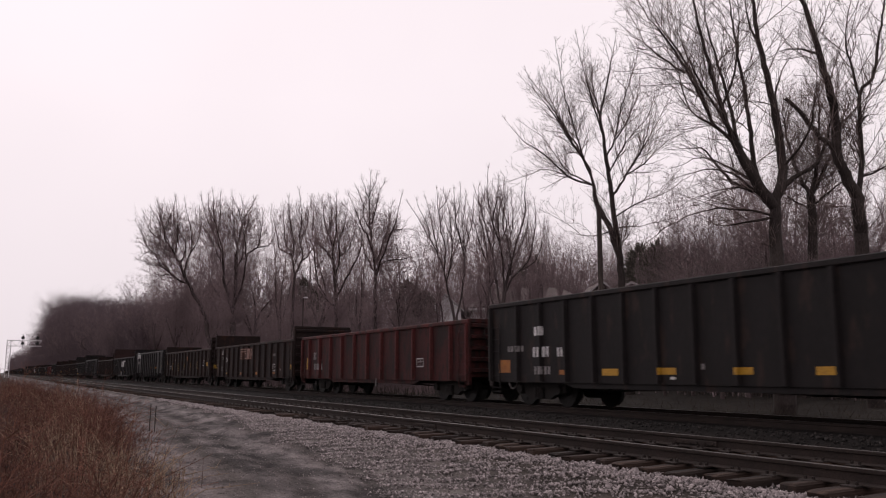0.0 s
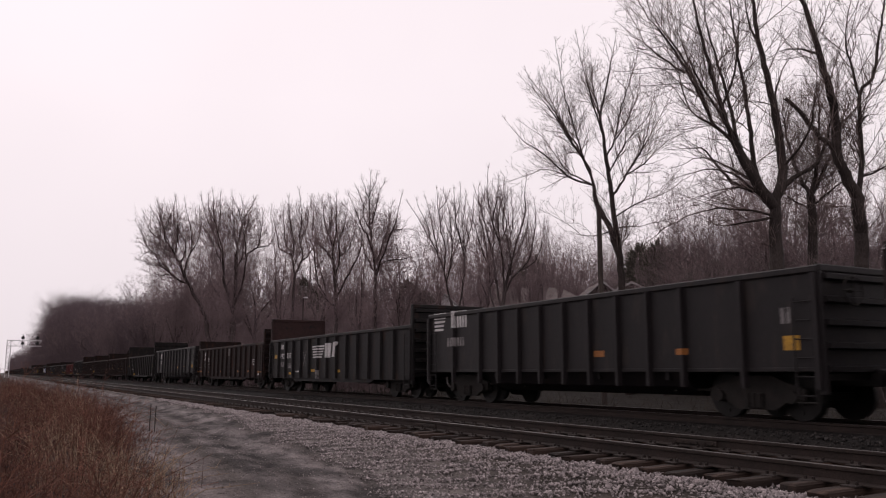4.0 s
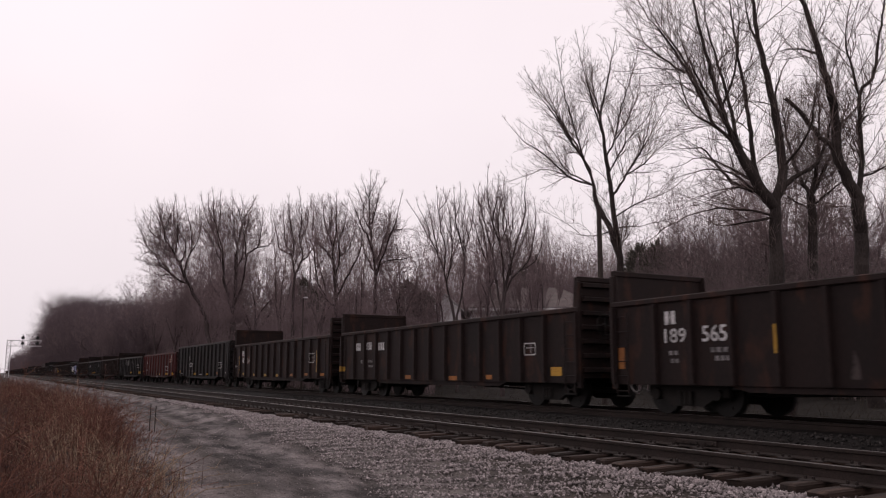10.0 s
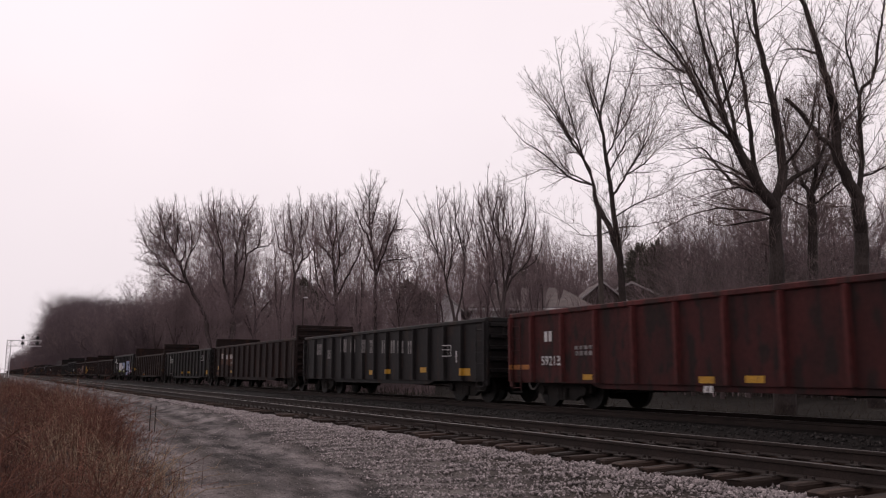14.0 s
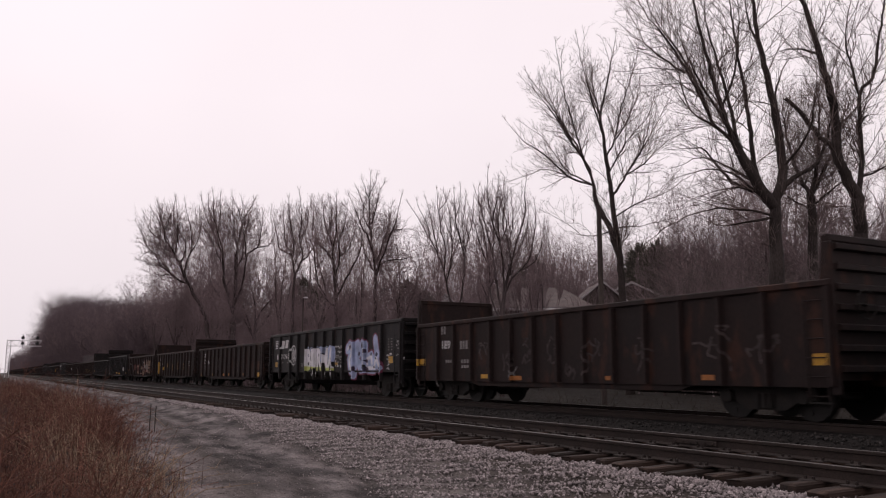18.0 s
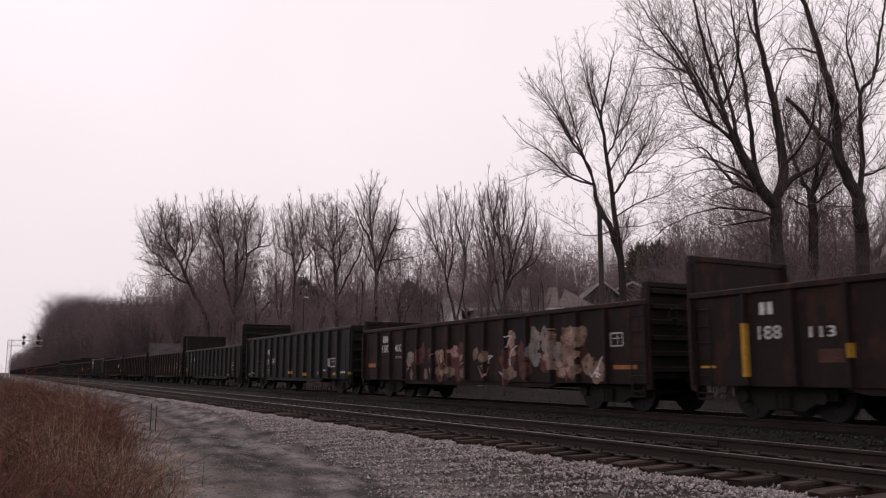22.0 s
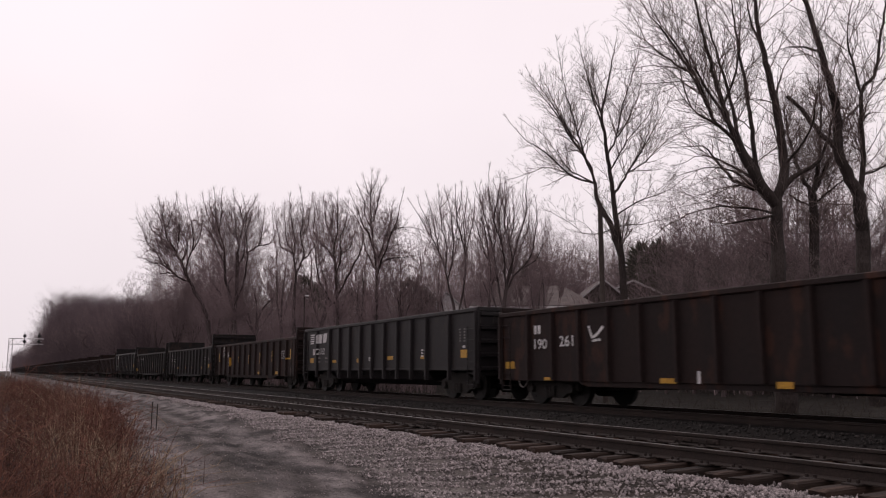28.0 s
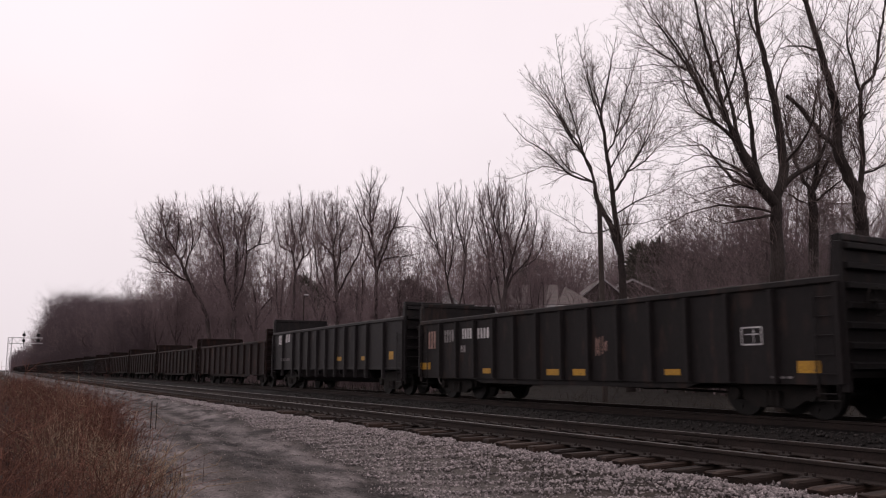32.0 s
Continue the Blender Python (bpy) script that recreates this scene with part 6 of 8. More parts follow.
    t.grow(2.3, 0.26, 0.2, (28, 54), 0.25, gaps=(0.3, 0.33, 0.25, 0.19), low=7.0)
    tree_object(t.sticks(), 0.028, "tall bare tree with twin stems and a fan-shaped crown", pose(25.71, 29.25, -0.2, 0, 0, VIEW_TURN))
    t = Crown(22, 0.0052)
    t.limb(0, 0.36, 0.16, (0.0, -0.4), (-0.1, 2.9), (-0.0, 4.8), (0.1, 6.6))
    t.limb(0.4, 0.17, 0.009, (0.1, 6.5), (0.4, 7.3), (0.4, 8.2), (0.3, 9.8), (0.1, 11.1), (-0.1, 12.6), (-0.2, 14.4), (-0.3, 16.0))
    t.limb(-0.3, 0.2, 0.13, (-0.0, 6.3), (-0.5, 7.1), (-0.9, 7.8), (-1.2, 8.4))
    t.limb(-0.4, 0.085, 0.009, (-1.2, 8.3), (-1.4, 9.0), (-1.8, 10.3), (-2.1, 11.7), (-2.4, 13.2), (-2.7, 15.0))
    t.limb(0.9, 0.07, 0.009, (-1.1, 8.2), (-1.1, 9.2), (-1.3, 10.6), (-1.6, 12.2), (-1.8, 14.2))
    t.limb(-1.2, 0.06, 0.009, (-0.9, 7.8), (-1.7, 9.2), (-2.6, 10.4), (-3.3, 11.8))
    t.limb(0.5, 0.056, 0.009, (-1.2, 8.4), (-1.8, 9.0), (-2.1, 10.0), (-2.7, 11.4), (-3.4, 12.6), (-3.9, 14.0))
    t.limb(-1.3, 0.048, 0.009, (-1.2, 8.3), (-1.9, 8.7), (-2.8, 9.1), (-3.5, 9.8))
    t.limb(1.0, 0.088, 0.009, (-0.3, 6.8), (-0.5, 7.7), (-0.5, 9.4), (-0.6, 11.2), (-0.7, 13.0), (-0.8, 15.0))
    t.limb(-1.4, 0.04, 0.009, (-0.1, 11.8), (-0.5, 12.4), (-0.8, 13.1), (-1.5, 13.2))
    t.limb(1.4, 0.072, 0.009, (-0.3, 6.7), (-1.1, 7.2), (-1.5, 7.9), (-1.9, 8.5), (-2.8, 8.5))
    t.limb(-0.8, 0.04, 0.009, (-0.3, 6.7), (-1.1, 6.9), (-2.3, 6.6), (-2.9, 6.3))
    t.limb(0.9, 0.04, 0.009, (-0.0, 6.1), (-1.0, 6.3), (-2.1, 6.3), (-3.0, 5.9), (-3.9, 5.2))
    t.limb(-0.5, 0.096, 0.009, (0.2, 6.7), (0.6, 7.2), (1.4, 7.7), (1.7, 8.5), (1.9, 9.6))
    t.limb(0.9, 0.04, 0.009, (0.3, 9.7), (0.7, 10.7), (1.2, 11.5), (1.6, 11.8))
    t.limb(-1.5, 0.04, 0.009, (-1.5, 9.6), (-1.2, 10.5), (-1.2, 11.7), (-1.5, 13.0))
    t.limb(-0.6, 0.05, 0.009, (-1.8, 9.1), (-2.5, 10.5), (-3.3, 11.8), (-4.1, 12.8), (-4.5, 14.2))
    t.limb(1.3, 0.04, 0.009, (-2.3, 10.6), (-3.0, 11.2), (-3.6, 12.0), (-4.0, 13.4))
    t.limb(-0.8, 0.03, 0.009, (-2.8, 9.1), (-3.2, 9.9), (-3.4, 11.1))
    t.limb(1.2, 0.05, 0.009, (-0.4, 6.6), (-1.1, 7.5), (-1.9, 7.7), (-2.7, 7.5))
    t.limb(-1.0, 0.045, 0.009, (0.0, 6.0), (-0.9, 5.8), (-1.8, 5.6), (-2.7, 5.8))
    t.limb(1.6, 0.05, 0.009, (-0.5, 7.0), (-1.1, 7.7), (-1.8, 8.2), (-2.5, 8.0))
    t.limb(-1.5, 0.05, 0.009, (0.3, 7.5), (0.9, 8.3), (1.1, 9.2), (1.0, 10.3))
    t.cloud(-0.7, 12.8, 4.2, 4.4)
    t.cloud(-3.2, 11.2, 2.4, 3.0)
    t.cloud(-2.1, 7.0, 2.0, 1.7)
    t.cloud(1.0, 9.8, 1.3, 2.7)
    t.grow(2.6, 0.28, 0.1, (28, 58), 0.22, gaps=(0.3, 0.33, 0.24, 0.19), low=4.8)
    tree_object(t.sticks(), 0.028, "massive dark bare tree with a wide fork", pose(21.07, 16.98, -0.2, 0, 0, VIEW_TURN))
    t = Crown(23, 0.0052)
    t.limb(0, 0.27, 0.2, (0.2, -0.4), (0.0, 3.0), (0.1, 5.3), (0.1, 6.8))
    t.limb(-0.4, 0.19, 0.009, (0.1, 6.8), (-0.3, 7.6), (-0.5, 8.3), (-0.5, 9.6), (-0.8, 11.1), (-1.1, 12.5), (-1.5, 13.9), (-1.9, 15.5), (-2.1, 17.0))
    t.limb(0.5, 0.09, 0.06, (-0.5, 8.4), (-0.9, 8.9), (-1.5, 9.9), (-1.9, 10.3))
    t.limb(0.9, 0.048, 0.009, (-0.9, 11.6), (-1.3, 12.0), (-1.7, 12.1), (-2.2, 11.9))
    t.limb(0.5, 0.096, 0.009, (0.1, 6.8), (0.3, 7.8), (0.4, 9.3), (0.5, 10.4), (1.0, 11.0), (1.3, 12.1), (1.8, 14.1), (2.2, 15.9))
    t.limb(-1.0, 0.048, 0.009, (0.5, 10.3), (0.2, 11.2), (-0.1, 12.2), (0.1, 13.9))
    t.limb(1.2, 0.04, 0.009, (0.5, 9.4), (0.9, 9.8), (1.7, 10.1))
    t.limb(-0.7, 0.04, 0.009, (0.3, 7.5), (0.9, 7.8), (1.7, 8.3))
    t.limb(0.8, 0.024, 0.009, (0.0, 6.6), (-0.5, 6.6), (-1.2, 6.8))
    t.limb(-0.6, 0.024, 0.009, (0.0, 6.5), (-0.5, 6.2), (-1.0, 5.8))
    t.cloud(-0.3, 13.3, 2.9, 3.9)
    t.cloud(1.2, 11.3, 2.1, 3.4)
    t.cloud(-0.8, 7.4, 1.7, 1.7)
    t.grow(2.7, 0.22, 0.1, (28, 58), 0.2, gaps=(0.3, 0.33, 0.24, 0.18), low=5.5)
    tree_object(t.sticks(), 0.028, "leaning bare tree with a broken side limb", pose(24.26, 16.37, -0.2, 0, 0, VIEW_TURN))
    t = Crown(24, 0.0068)
    t.limb(0, 0.28, 0.16, (0.0, -0.4), (-0.1, 3.4), (0.1, 7.0), (0.1, 8.3))
    t.limb(0.8, 0.088, 0.009, (0.1, 8.3), (-0.3, 9.2), (-0.5, 10.8), (-0.5, 12.8))
    t.limb(-0.6, 0.096, 0.009, (0.1, 8.2), (0.4, 9.6), (0.5, 11.3), (0.4, 13.4))
    t.limb(0.5, 0.088, 0.009, (0.1, 8.2), (0.8, 9.4), (1.6, 10.9), (2.2, 12.7))
    t.limb(-1.2, 0.048, 0.009, (0.1, 7.8), (1.1, 8.7), (1.8, 9.6))
    t.limb(1.2, 0.04, 0.009, (0.1, 7.7), (-0.6, 8.3), (-0.9, 9.4))
    t.cloud(0.6, 11.0, 2.0, 3.0)
    t.cloud(0.3, 8.7, 1.8, 1.2)
    t.grow(2.8, 0.10, 0.1, (34, 66), 0.12, 0.13, gaps=(0.3, 0.29, 0.2, 0.16), low=6.2)
    tree_object(t.sticks(), 0.028, "dense bare tree standing behind the massive one", pose(28.4, 21.2, -0.2, 0, 0, VIEW_TURN))


big_trees()


def woodland_trees():
    """The trees of the woods that show their own shape, described as seen from the road; the last ones stand beside the houses."""
    t = Crown(70, 0.0056)
    t.limb(0, 0.13, 0.075, (0.19, -0.30), (0.19, 1.11), (-0.26, 3.41), (-0.89, 4.57), (-1.41, 5.60), (-1.67, 6.16))
    t.limb(0.5, 0.05, 0.01, (-1.67, 6.16), (-2.14, 6.75), (-2.44, 6.93), (-2.80, 7.11), (-2.88, 7.41), (-2.85, 8.06), (-3.15, 8.73), (-3.47, 9.09))
    t.limb(-0.6, 0.055, 0.01, (-1.67, 6.16), (-1.90, 6.55), (-2.18, 7.05), (-2.41, 7.41), (-2.43, 7.83), (-2.27, 8.19), (-1.98, 8.90), (-1.83, 9.39))
    t.limb(0.2, 0.03, 0.01, (-2.43, 7.76), (-2.67, 8.42), (-2.84, 8.97), (-2.95, 9.39))
    t.limb(0.9, 0.05, 0.01, (-1.67, 6.16), (-1.46, 6.63), (-1.48, 7.17), (-1.68, 7.59), (-2.11, 8.00), (-2.34, 8.42), (-2.47, 9.27))
    t.limb(-0.9, 0.03, 0.01, (-1.92, 6.57), (-1.78, 7.17), (-1.70, 7.89), (-1.67, 8.58), (-1.71, 9.39))
    t.limb(0.8, 0.06, 0.01, (-1.20, 5.01), (-1.87, 5.39), (-2.32, 5.75), (-2.67, 6.16), (-2.95, 6.63), (-3.53, 6.87), (-3.98, 6.57))
    t.limb(-0.8, 0.04, 0.01, (-2.32, 5.75), (-2.69, 6.04), (-2.92, 6.57), (-3.36, 7.05), (-3.69, 7.76), (-3.90, 8.19))
    t.limb(0.4, 0.035, 0.01, (-2.67, 6.16), (-3.31, 6.10), (-3.85, 6.40), (-4.21, 6.45))
    t.limb(-1.0, 0.05, 0.01, (-0.96, 4.72), (-1.30, 5.75), (-0.99, 6.63), (-0.91, 7.53), (-1.10, 8.42), (-1.26, 9.27))
    t.limb(0.6, 0.03, 0.01, (-0.99, 6.63), (-0.72, 7.23), (-0.59, 8.12), (-0.80, 9.03))
    t.limb(1.2, 0.035, 0.01, (-2.17, 5.69), (-2.75, 5.57), (-3.29, 5.75), (-3.65, 6.04))
    t.limb(-0.3, 0.03, 0.01, (-2.88, 7.41), (-3.28, 7.83), (-3.55, 8.36), (-3.66, 8.79))
    t.cloud(-2.6, 7.7, 1.5, 1.8)
    t.cloud(-3.3, 6.6, 1.0, 0.9)
    t.cloud(-1.2, 7.7, 0.9, 1.8)
    t.cloud(-1.1, 4.6, 1.2, 1.4)
    t.grow(2.3, 0.085, 0.08, (28, 62), 0.25, 0.13, (0.3, 0.28, 0.22, 0.17), 3.0)
    ob = tree_object(t.sticks(), 0.02, "broad bare tree with crooked limbs hanging over the line", pose(21.00, 93.41, -0.2, 0, 0, VIEW_TURN), HAZY_TWIG, WOOD_LIMB)
    ob.matrix_basis = ob.matrix_basis @ Matrix.Scale(2.2, 4)
    t = Crown(71, 0.0056)
    t.limb(0, 0.13, 0.09, (-0.17, -0.30), (-0.17, 1.16), (-0.14, 3.46), (-0.10, 5.21), (-0.15, 6.62))
    t.limb(0.5, 0.05, 0.01, (-0.15, 6.62), (-0.07, 7.57), (0.03, 8.16), (0.15, 8.71), (0.40, 9.21), (0.62, 9.67))
    t.limb(-0.5, 0.03, 0.01, (0.03, 8.16), (-0.06, 8.82), (-0.32, 9.43), (-0.45, 9.85))
    t.limb(0.8, 0.04, 0.01, (-0.14, 6.97), (-0.38, 7.92), (-0.52, 8.62), (-0.68, 9.67))
    t.limb(-0.8, 0.09, 0.01, (-0.14, 3.46), (-0.61, 5.05), (-0.73, 6.62), (-0.98, 7.68), (-1.17, 8.46), (-1.25, 9.79))
    t.limb(0.6, 0.05, 0.01, (-0.73, 6.62), (-1.15, 7.42), (-1.60, 8.29), (-1.93, 9.01), (-2.17, 9.79))
    t.limb(-0.3, 0.035, 0.01, (-0.98, 7.68), (-0.88, 8.62), (-0.86, 9.73))
    t.limb(1.0, 0.045, 0.01, (-0.71, 5.93), (-1.25, 6.97), (-1.73, 7.80), (-2.16, 8.29), (-2.37, 8.95))
    t.limb(-1.0, 0.06, 0.01, (-0.11, 4.04), (0.31, 5.21), (0.49, 6.62), (0.40, 7.57), (0.67, 8.35), (0.90, 9.30))
    t.limb(0.3, 0.045, 0.01, (0.49, 6.62), (1.01, 6.97), (1.16, 7.87), (1.24, 8.82))
    t.limb(0.9, 0.03, 0.01, (1.01, 6.97), (1.53, 7.09), (1.77, 7.75), (1.85, 8.31))
    t.limb(-0.6, 0.04, 0.01, (-0.12, 5.79), (0.20, 6.67), (0.26, 7.57), (0.36, 8.62), (0.21, 9.48))
    t.limb(0.2, 0.03, 0.01, (-1.16, 8.31), (-1.48, 8.91), (-1.63, 9.67))
    t.cloud(-1.0, 8.1, 1.6, 1.7)
    t.cloud(0.5, 7.9, 1.2, 1.6)
    t.cloud(-0.2, 4.8, 1.3, 1.7)
    t.grow(2.3, 0.085, 0.08, (28, 62), 0.25, 0.13, (0.3, 0.28, 0.22, 0.17), 3.0)
    ob = tree_object(t.sticks(), 0.02, "domed bare tree with several forked stems", pose(21.50, 83.42, -0.2, 0, 0, VIEW_TURN), HAZY_TWIG, WOOD_LIMB)
    ob.matrix_basis = ob.matrix_basis @ Matrix.Scale(2.0, 4)
    t = Crown(72, 0.0056)
    t.limb(0, 0.1, 0.07, (-0.21, -0.30), (-0.21, 1.26), (-0.34, 3.99), (-0.27, 5.74))
    t.limb(0.5, 0.05, 0.01, (-0.27, 5.74), (-0.53, 6.77), (-0.88, 7.48), (-0.99, 8.41), (-1.08, 9.39))
    t.limb(-0.5, 0.05, 0.01, (-0.27, 5.74), (0.12, 6.62), (-0.08, 7.51), (0.02, 8.11), (0.06, 8.91), (-0.09, 10.00))
    t.limb(0.8, 0.035, 0.01, (-0.08, 7.42), (0.25, 8.25), (0.29, 9.09), (0.38, 9.91))
    t.limb(-0.8, 0.04, 0.01, (-0.40, 6.33), (-0.37, 7.36), (-0.52, 8.41), (-0.58, 9.58))
    t.limb(0.2, 0.04, 0.01, (-0.53, 6.71), (-1.12, 7.06), (-1.32, 7.81), (-1.53, 8.71))
    t.limb(-0.3, 0.04, 0.01, (-0.05, 6.24), (0.46, 6.77), (0.79, 7.51), (0.65, 8.55))
    t.cloud(-0.5, 8.1, 1.2, 1.7)
    t.cloud(-0.3, 5.2, 1.1, 1.6)
    t.grow(2.3, 0.085, 0.08, (28, 62), 0.25, 0.13, (0.3, 0.28, 0.22, 0.17), 3.1)
    ob = tree_object(t.sticks(), 0.02, "bare twin-forked tree among the woods", pose(23.00, 68.19, -0.2, 0, 0, VIEW_TURN), HAZY_TWIG, WOOD_LIMB)
    ob.matrix_basis = ob.matrix_basis @ Matrix.Scale(1.7, 4)
    t = Crown(73, 0.0056)
    t.limb(0, 0.1, 0.07, (-0.16, -0.30), (-0.16, 1.32), (-0.19, 3.99), (-0.29, 5.30), (-0.42, 6.13))
    t.limb(0.4, 0.05, 0.01, (-0.42, 6.13), (-0.43, 6.73), (-0.72, 7.57), (-0.90, 8.26), (-1.03, 9.25))
    t.limb(-0.5, 0.045, 0.01, (-0.43, 6.51), (-0.27, 7.29), (-0.24, 8.12), (-0.18, 9.30))
    t.limb(0.8, 0.05, 0.01, (-0.39, 6.07), (-0.75, 6.67), (-1.20, 7.01), (-1.49, 7.57), (-1.45, 8.40), (-1.67, 9.25))
    t.limb(-0.6, 0.04, 0.01, (-0.29, 5.36), (-0.01, 6.29), (-0.11, 7.01), (0.18, 7.73), (0.30, 8.79))
    t.limb(0.9, 0.05, 0.01, (-0.18, 3.86), (-0.65, 4.27), (-1.10, 5.09), (-1.28, 5.85), (-1.41, 6.67), (-1.74, 7.70), (-1.90, 8.54))
    t.limb(0.2, 0.03, 0.01, (-1.28, 5.85), (-0.93, 6.18), (-0.55, 6.26))
    t.limb(-0.9, 0.055, 0.01, (-0.21, 4.27), (0.25, 5.22), (0.65, 5.91), (0.99, 6.67), (1.07, 7.29), (0.70, 8.07), (0.22, 8.68))
    t.limb(-0.2, 0.03, 0.01, (-0.72, 7.57), (-0.51, 8.26), (-0.59, 9.19))
    t.limb(0.6, 0.03, 0.01, (-0.01, 6.29), (0.39, 6.73), (0.59, 7.57), (0.69, 8.40))
    t.cloud(-0.8, 7.8, 1.3, 1.7)
    t.cloud(0.4, 7.3, 0.8, 1.5)
    t.cloud(-0.3, 4.9, 1.1, 1.6)
    t.grow(2.3, 0.085, 0.08, (28, 62), 0.25, 0.13, (0.3, 0.28, 0.22, 0.17), 3.1)
    ob = tree_object(t.sticks(), 0.02, "bare tree with an open crown of forking limbs", pose(21.50, 54.74, -0.2, 0, 0, VIEW_TURN), HAZY_TWIG, WOOD_LIMB)
    ob.matrix_basis = ob.matrix_basis @ Matrix.Scale(1.5, 4)
    t = Crown(74, 0.0056)
    t.limb(0, 0.12, 0.01, (-0.16, -0.30), (-0.16, 1.34), (-0.20, 3.85), (-0.21, 5.34), (-0.30, 6.03), (-0.44, 6.94), (-0.51, 7.99), (-0.54, 8.77), (-0.48, 9.89))
    t.limb(0.5, 0.05, 0.01, (-0.25, 5.69), (0.00, 6.29), (0.17, 6.94), (0.37, 7.59), (0.46, 8.61))
    t.limb(-0.6, 0.03, 0.01, (0.17, 6.94), (0.69, 7.25), (1.33, 7.28), (1.84, 7.15))
    t.limb(0.7, 0.035, 0.01, (-0.22, 5.54), (0.44, 5.93), (1.21, 6.03), (1.92, 6.26))
    t.limb(-0.7, 0.045, 0.01, (-0.33, 6.24), (-0.60, 7.04), (-0.86, 7.46), (-1.13, 8.19), (-1.40, 8.77))
    t.limb(0.6, 0.035, 0.01, (-0.47, 7.20), (-0.74, 7.85), (-0.88, 8.64), (-1.15, 9.36))
    t.limb(-0.4, 0.035, 0.01, (-0.47, 7.41), (-0.18, 8.19), (-0.08, 8.91), (0.17, 9.36))
    t.limb(0.9, 0.045, 0.01, (-0.21, 5.23), (-0.59, 6.01), (-0.85, 6.68), (-1.16, 7.20))
    t.limb(-0.9, 0.045, 0.01, (-0.21, 5.13), (0.24, 6.29), (0.49, 6.94), (0.81, 7.83), (1.01, 8.67))
    t.limb(0.2, 0.025, 0.01, (-0.54, 8.72), (-0.74, 9.25), (-0.89, 9.70))
    t.limb(-0.2, 0.025, 0.01, (-0.54, 8.77), (-0.32, 9.31), (-0.17, 9.73))
    t.cloud(-0.5, 7.7, 1.0, 2.1)
    t.cloud(0.5, 6.9, 1.0, 1.6)
    t.cloud(-1.0, 7.3, 0.7, 1.4)
    t.cloud(-0.2, 4.6, 1.1, 1.5)
    t.grow(2.3, 0.085, 0.08, (28, 62), 0.25, 0.13, (0.3, 0.28, 0.22, 0.17), 3.0)
    ob = tree_object(t.sticks(), 0.02, "tall bare tree with a pointed top and long side limbs", pose(21.00, 46.73, -0.2, 0, 0, VIEW_TURN), HAZY_TWIG, WOOD_LIMB)
    ob.matrix_basis = ob.matrix_basis @ Matrix.Scale(1.4, 4)
    t = Crown(75, 0.0066)
    t.limb(0, 0.13, 0.1, (-0.32, -0.30), (-0.32, 1.75), (-0.26, 4.05), (-0.13, 5.28))
    t.limb(0.6, 0.06, 0.012, (-0.13, 5.28), (0.21, 6.69), (0.10, 7.88), (-0.15, 8.78), (-0.08, 9.98), (0.02, 11.02))
    t.limb(-0.8, 0.055, 0.012, (-0.13, 5.34), (-0.21, 6.69), (-0.34, 7.88), (-0.47, 9.08), (-0.20, 10.29), (-0.16, 10.90))
    t.limb(0.9, 0.06, 0.012, (-0.13, 5.22), (0.31, 6.04), (0.73, 6.46), (1.27, 7.23), (1.46, 8.18), (1.63, 9.23), (1.56, 10.29))
    t.limb(-0.9, 0.06, 0.012, (-0.07, 5.66), (0.33, 7.29), (0.58, 8.18), (0.89, 9.14), (0.91, 10.44), (1.01, 11.26))
    t.limb(0.3, 0.065, 0.012, (-0.26, 4.05), (-0.56, 5.95), (-0.73, 7.29), (-1.01, 8.48), (-1.30, 9.68), (-1.65, 10.83))
    t.limb(-0.5, 0.04, 0.012, (-0.73, 7.29), (-0.63, 8.48), (-0.83, 9.53), (-0.99, 10.90), (-0.93, 11.81))
    t.limb(1.2, 0.04, 0.012, (0.27, 6.93), (0.75, 7.73), (1.15, 8.78), (1.35, 10.14))
    t.limb(-1.2, 0.04, 0.012, (-0.31, 7.58), (-0.74, 8.78), (-0.58, 9.98), (-0.46, 11.02))
    t.limb(1.4, 0.055, 0.012, (-0.27, 3.76), (-0.78, 4.93), (-0.91, 6.69), (-1.23, 7.58), (-1.51, 8.63), (-1.77, 9.62), (-2.07, 10.59))
    t.limb(-1.4, 0.035, 0.012, (-0.91, 6.69), (-1.13, 8.18), (-1.36, 9.23), (-1.17, 10.44))
    t.limb(0.2, 0.03, 0.012, (0.10, 7.88), (0.35, 8.93), (0.31, 10.29))
    t.limb(1.0, 0.035, 0.012, (0.73, 6.46), (1.50, 6.93), (1.93, 7.88), (2.13, 8.93))
    t.limb(-0.4, 0.03, 0.012, (-0.34, 7.88), (-0.01, 8.78), (-0.35, 9.83), (-0.70, 10.74))
    t.limb(0.8, 0.03, 0.012, (-1.30, 9.62), (-1.41, 10.44), (-1.41, 11.14))
    t.cloud(-0.2, 8.8, 2.1, 2.4)
    t.grow(2.2, 0.17, 0.12, (16, 42), 0.4, 0.09, (0.3, 0.32, 0.28, 0.26), 5.8)
    ob = tree_object(t.sticks(), 0.02, "fan of bare upright limbs beside the house", pose(23.00, 35.17, -0.2, 0, 0, VIEW_TURN), HAZY_TWIG, WOOD_LIMB)
    t = Crown(76, 0.0066)
    t.limb(0, 0.11, 0.08, (-0.27, -0.30), (-0.27, 1.84), (-0.33, 3.98), (-0.63, 5.48))
    t.limb(0.5, 0.06, 0.012, (-0.63, 5.48), (-1.00, 7.10), (-1.37, 8.19), (-1.81, 9.04), (-2.29, 9.90), (-2.73, 10.70), (-3.21, 11.43))
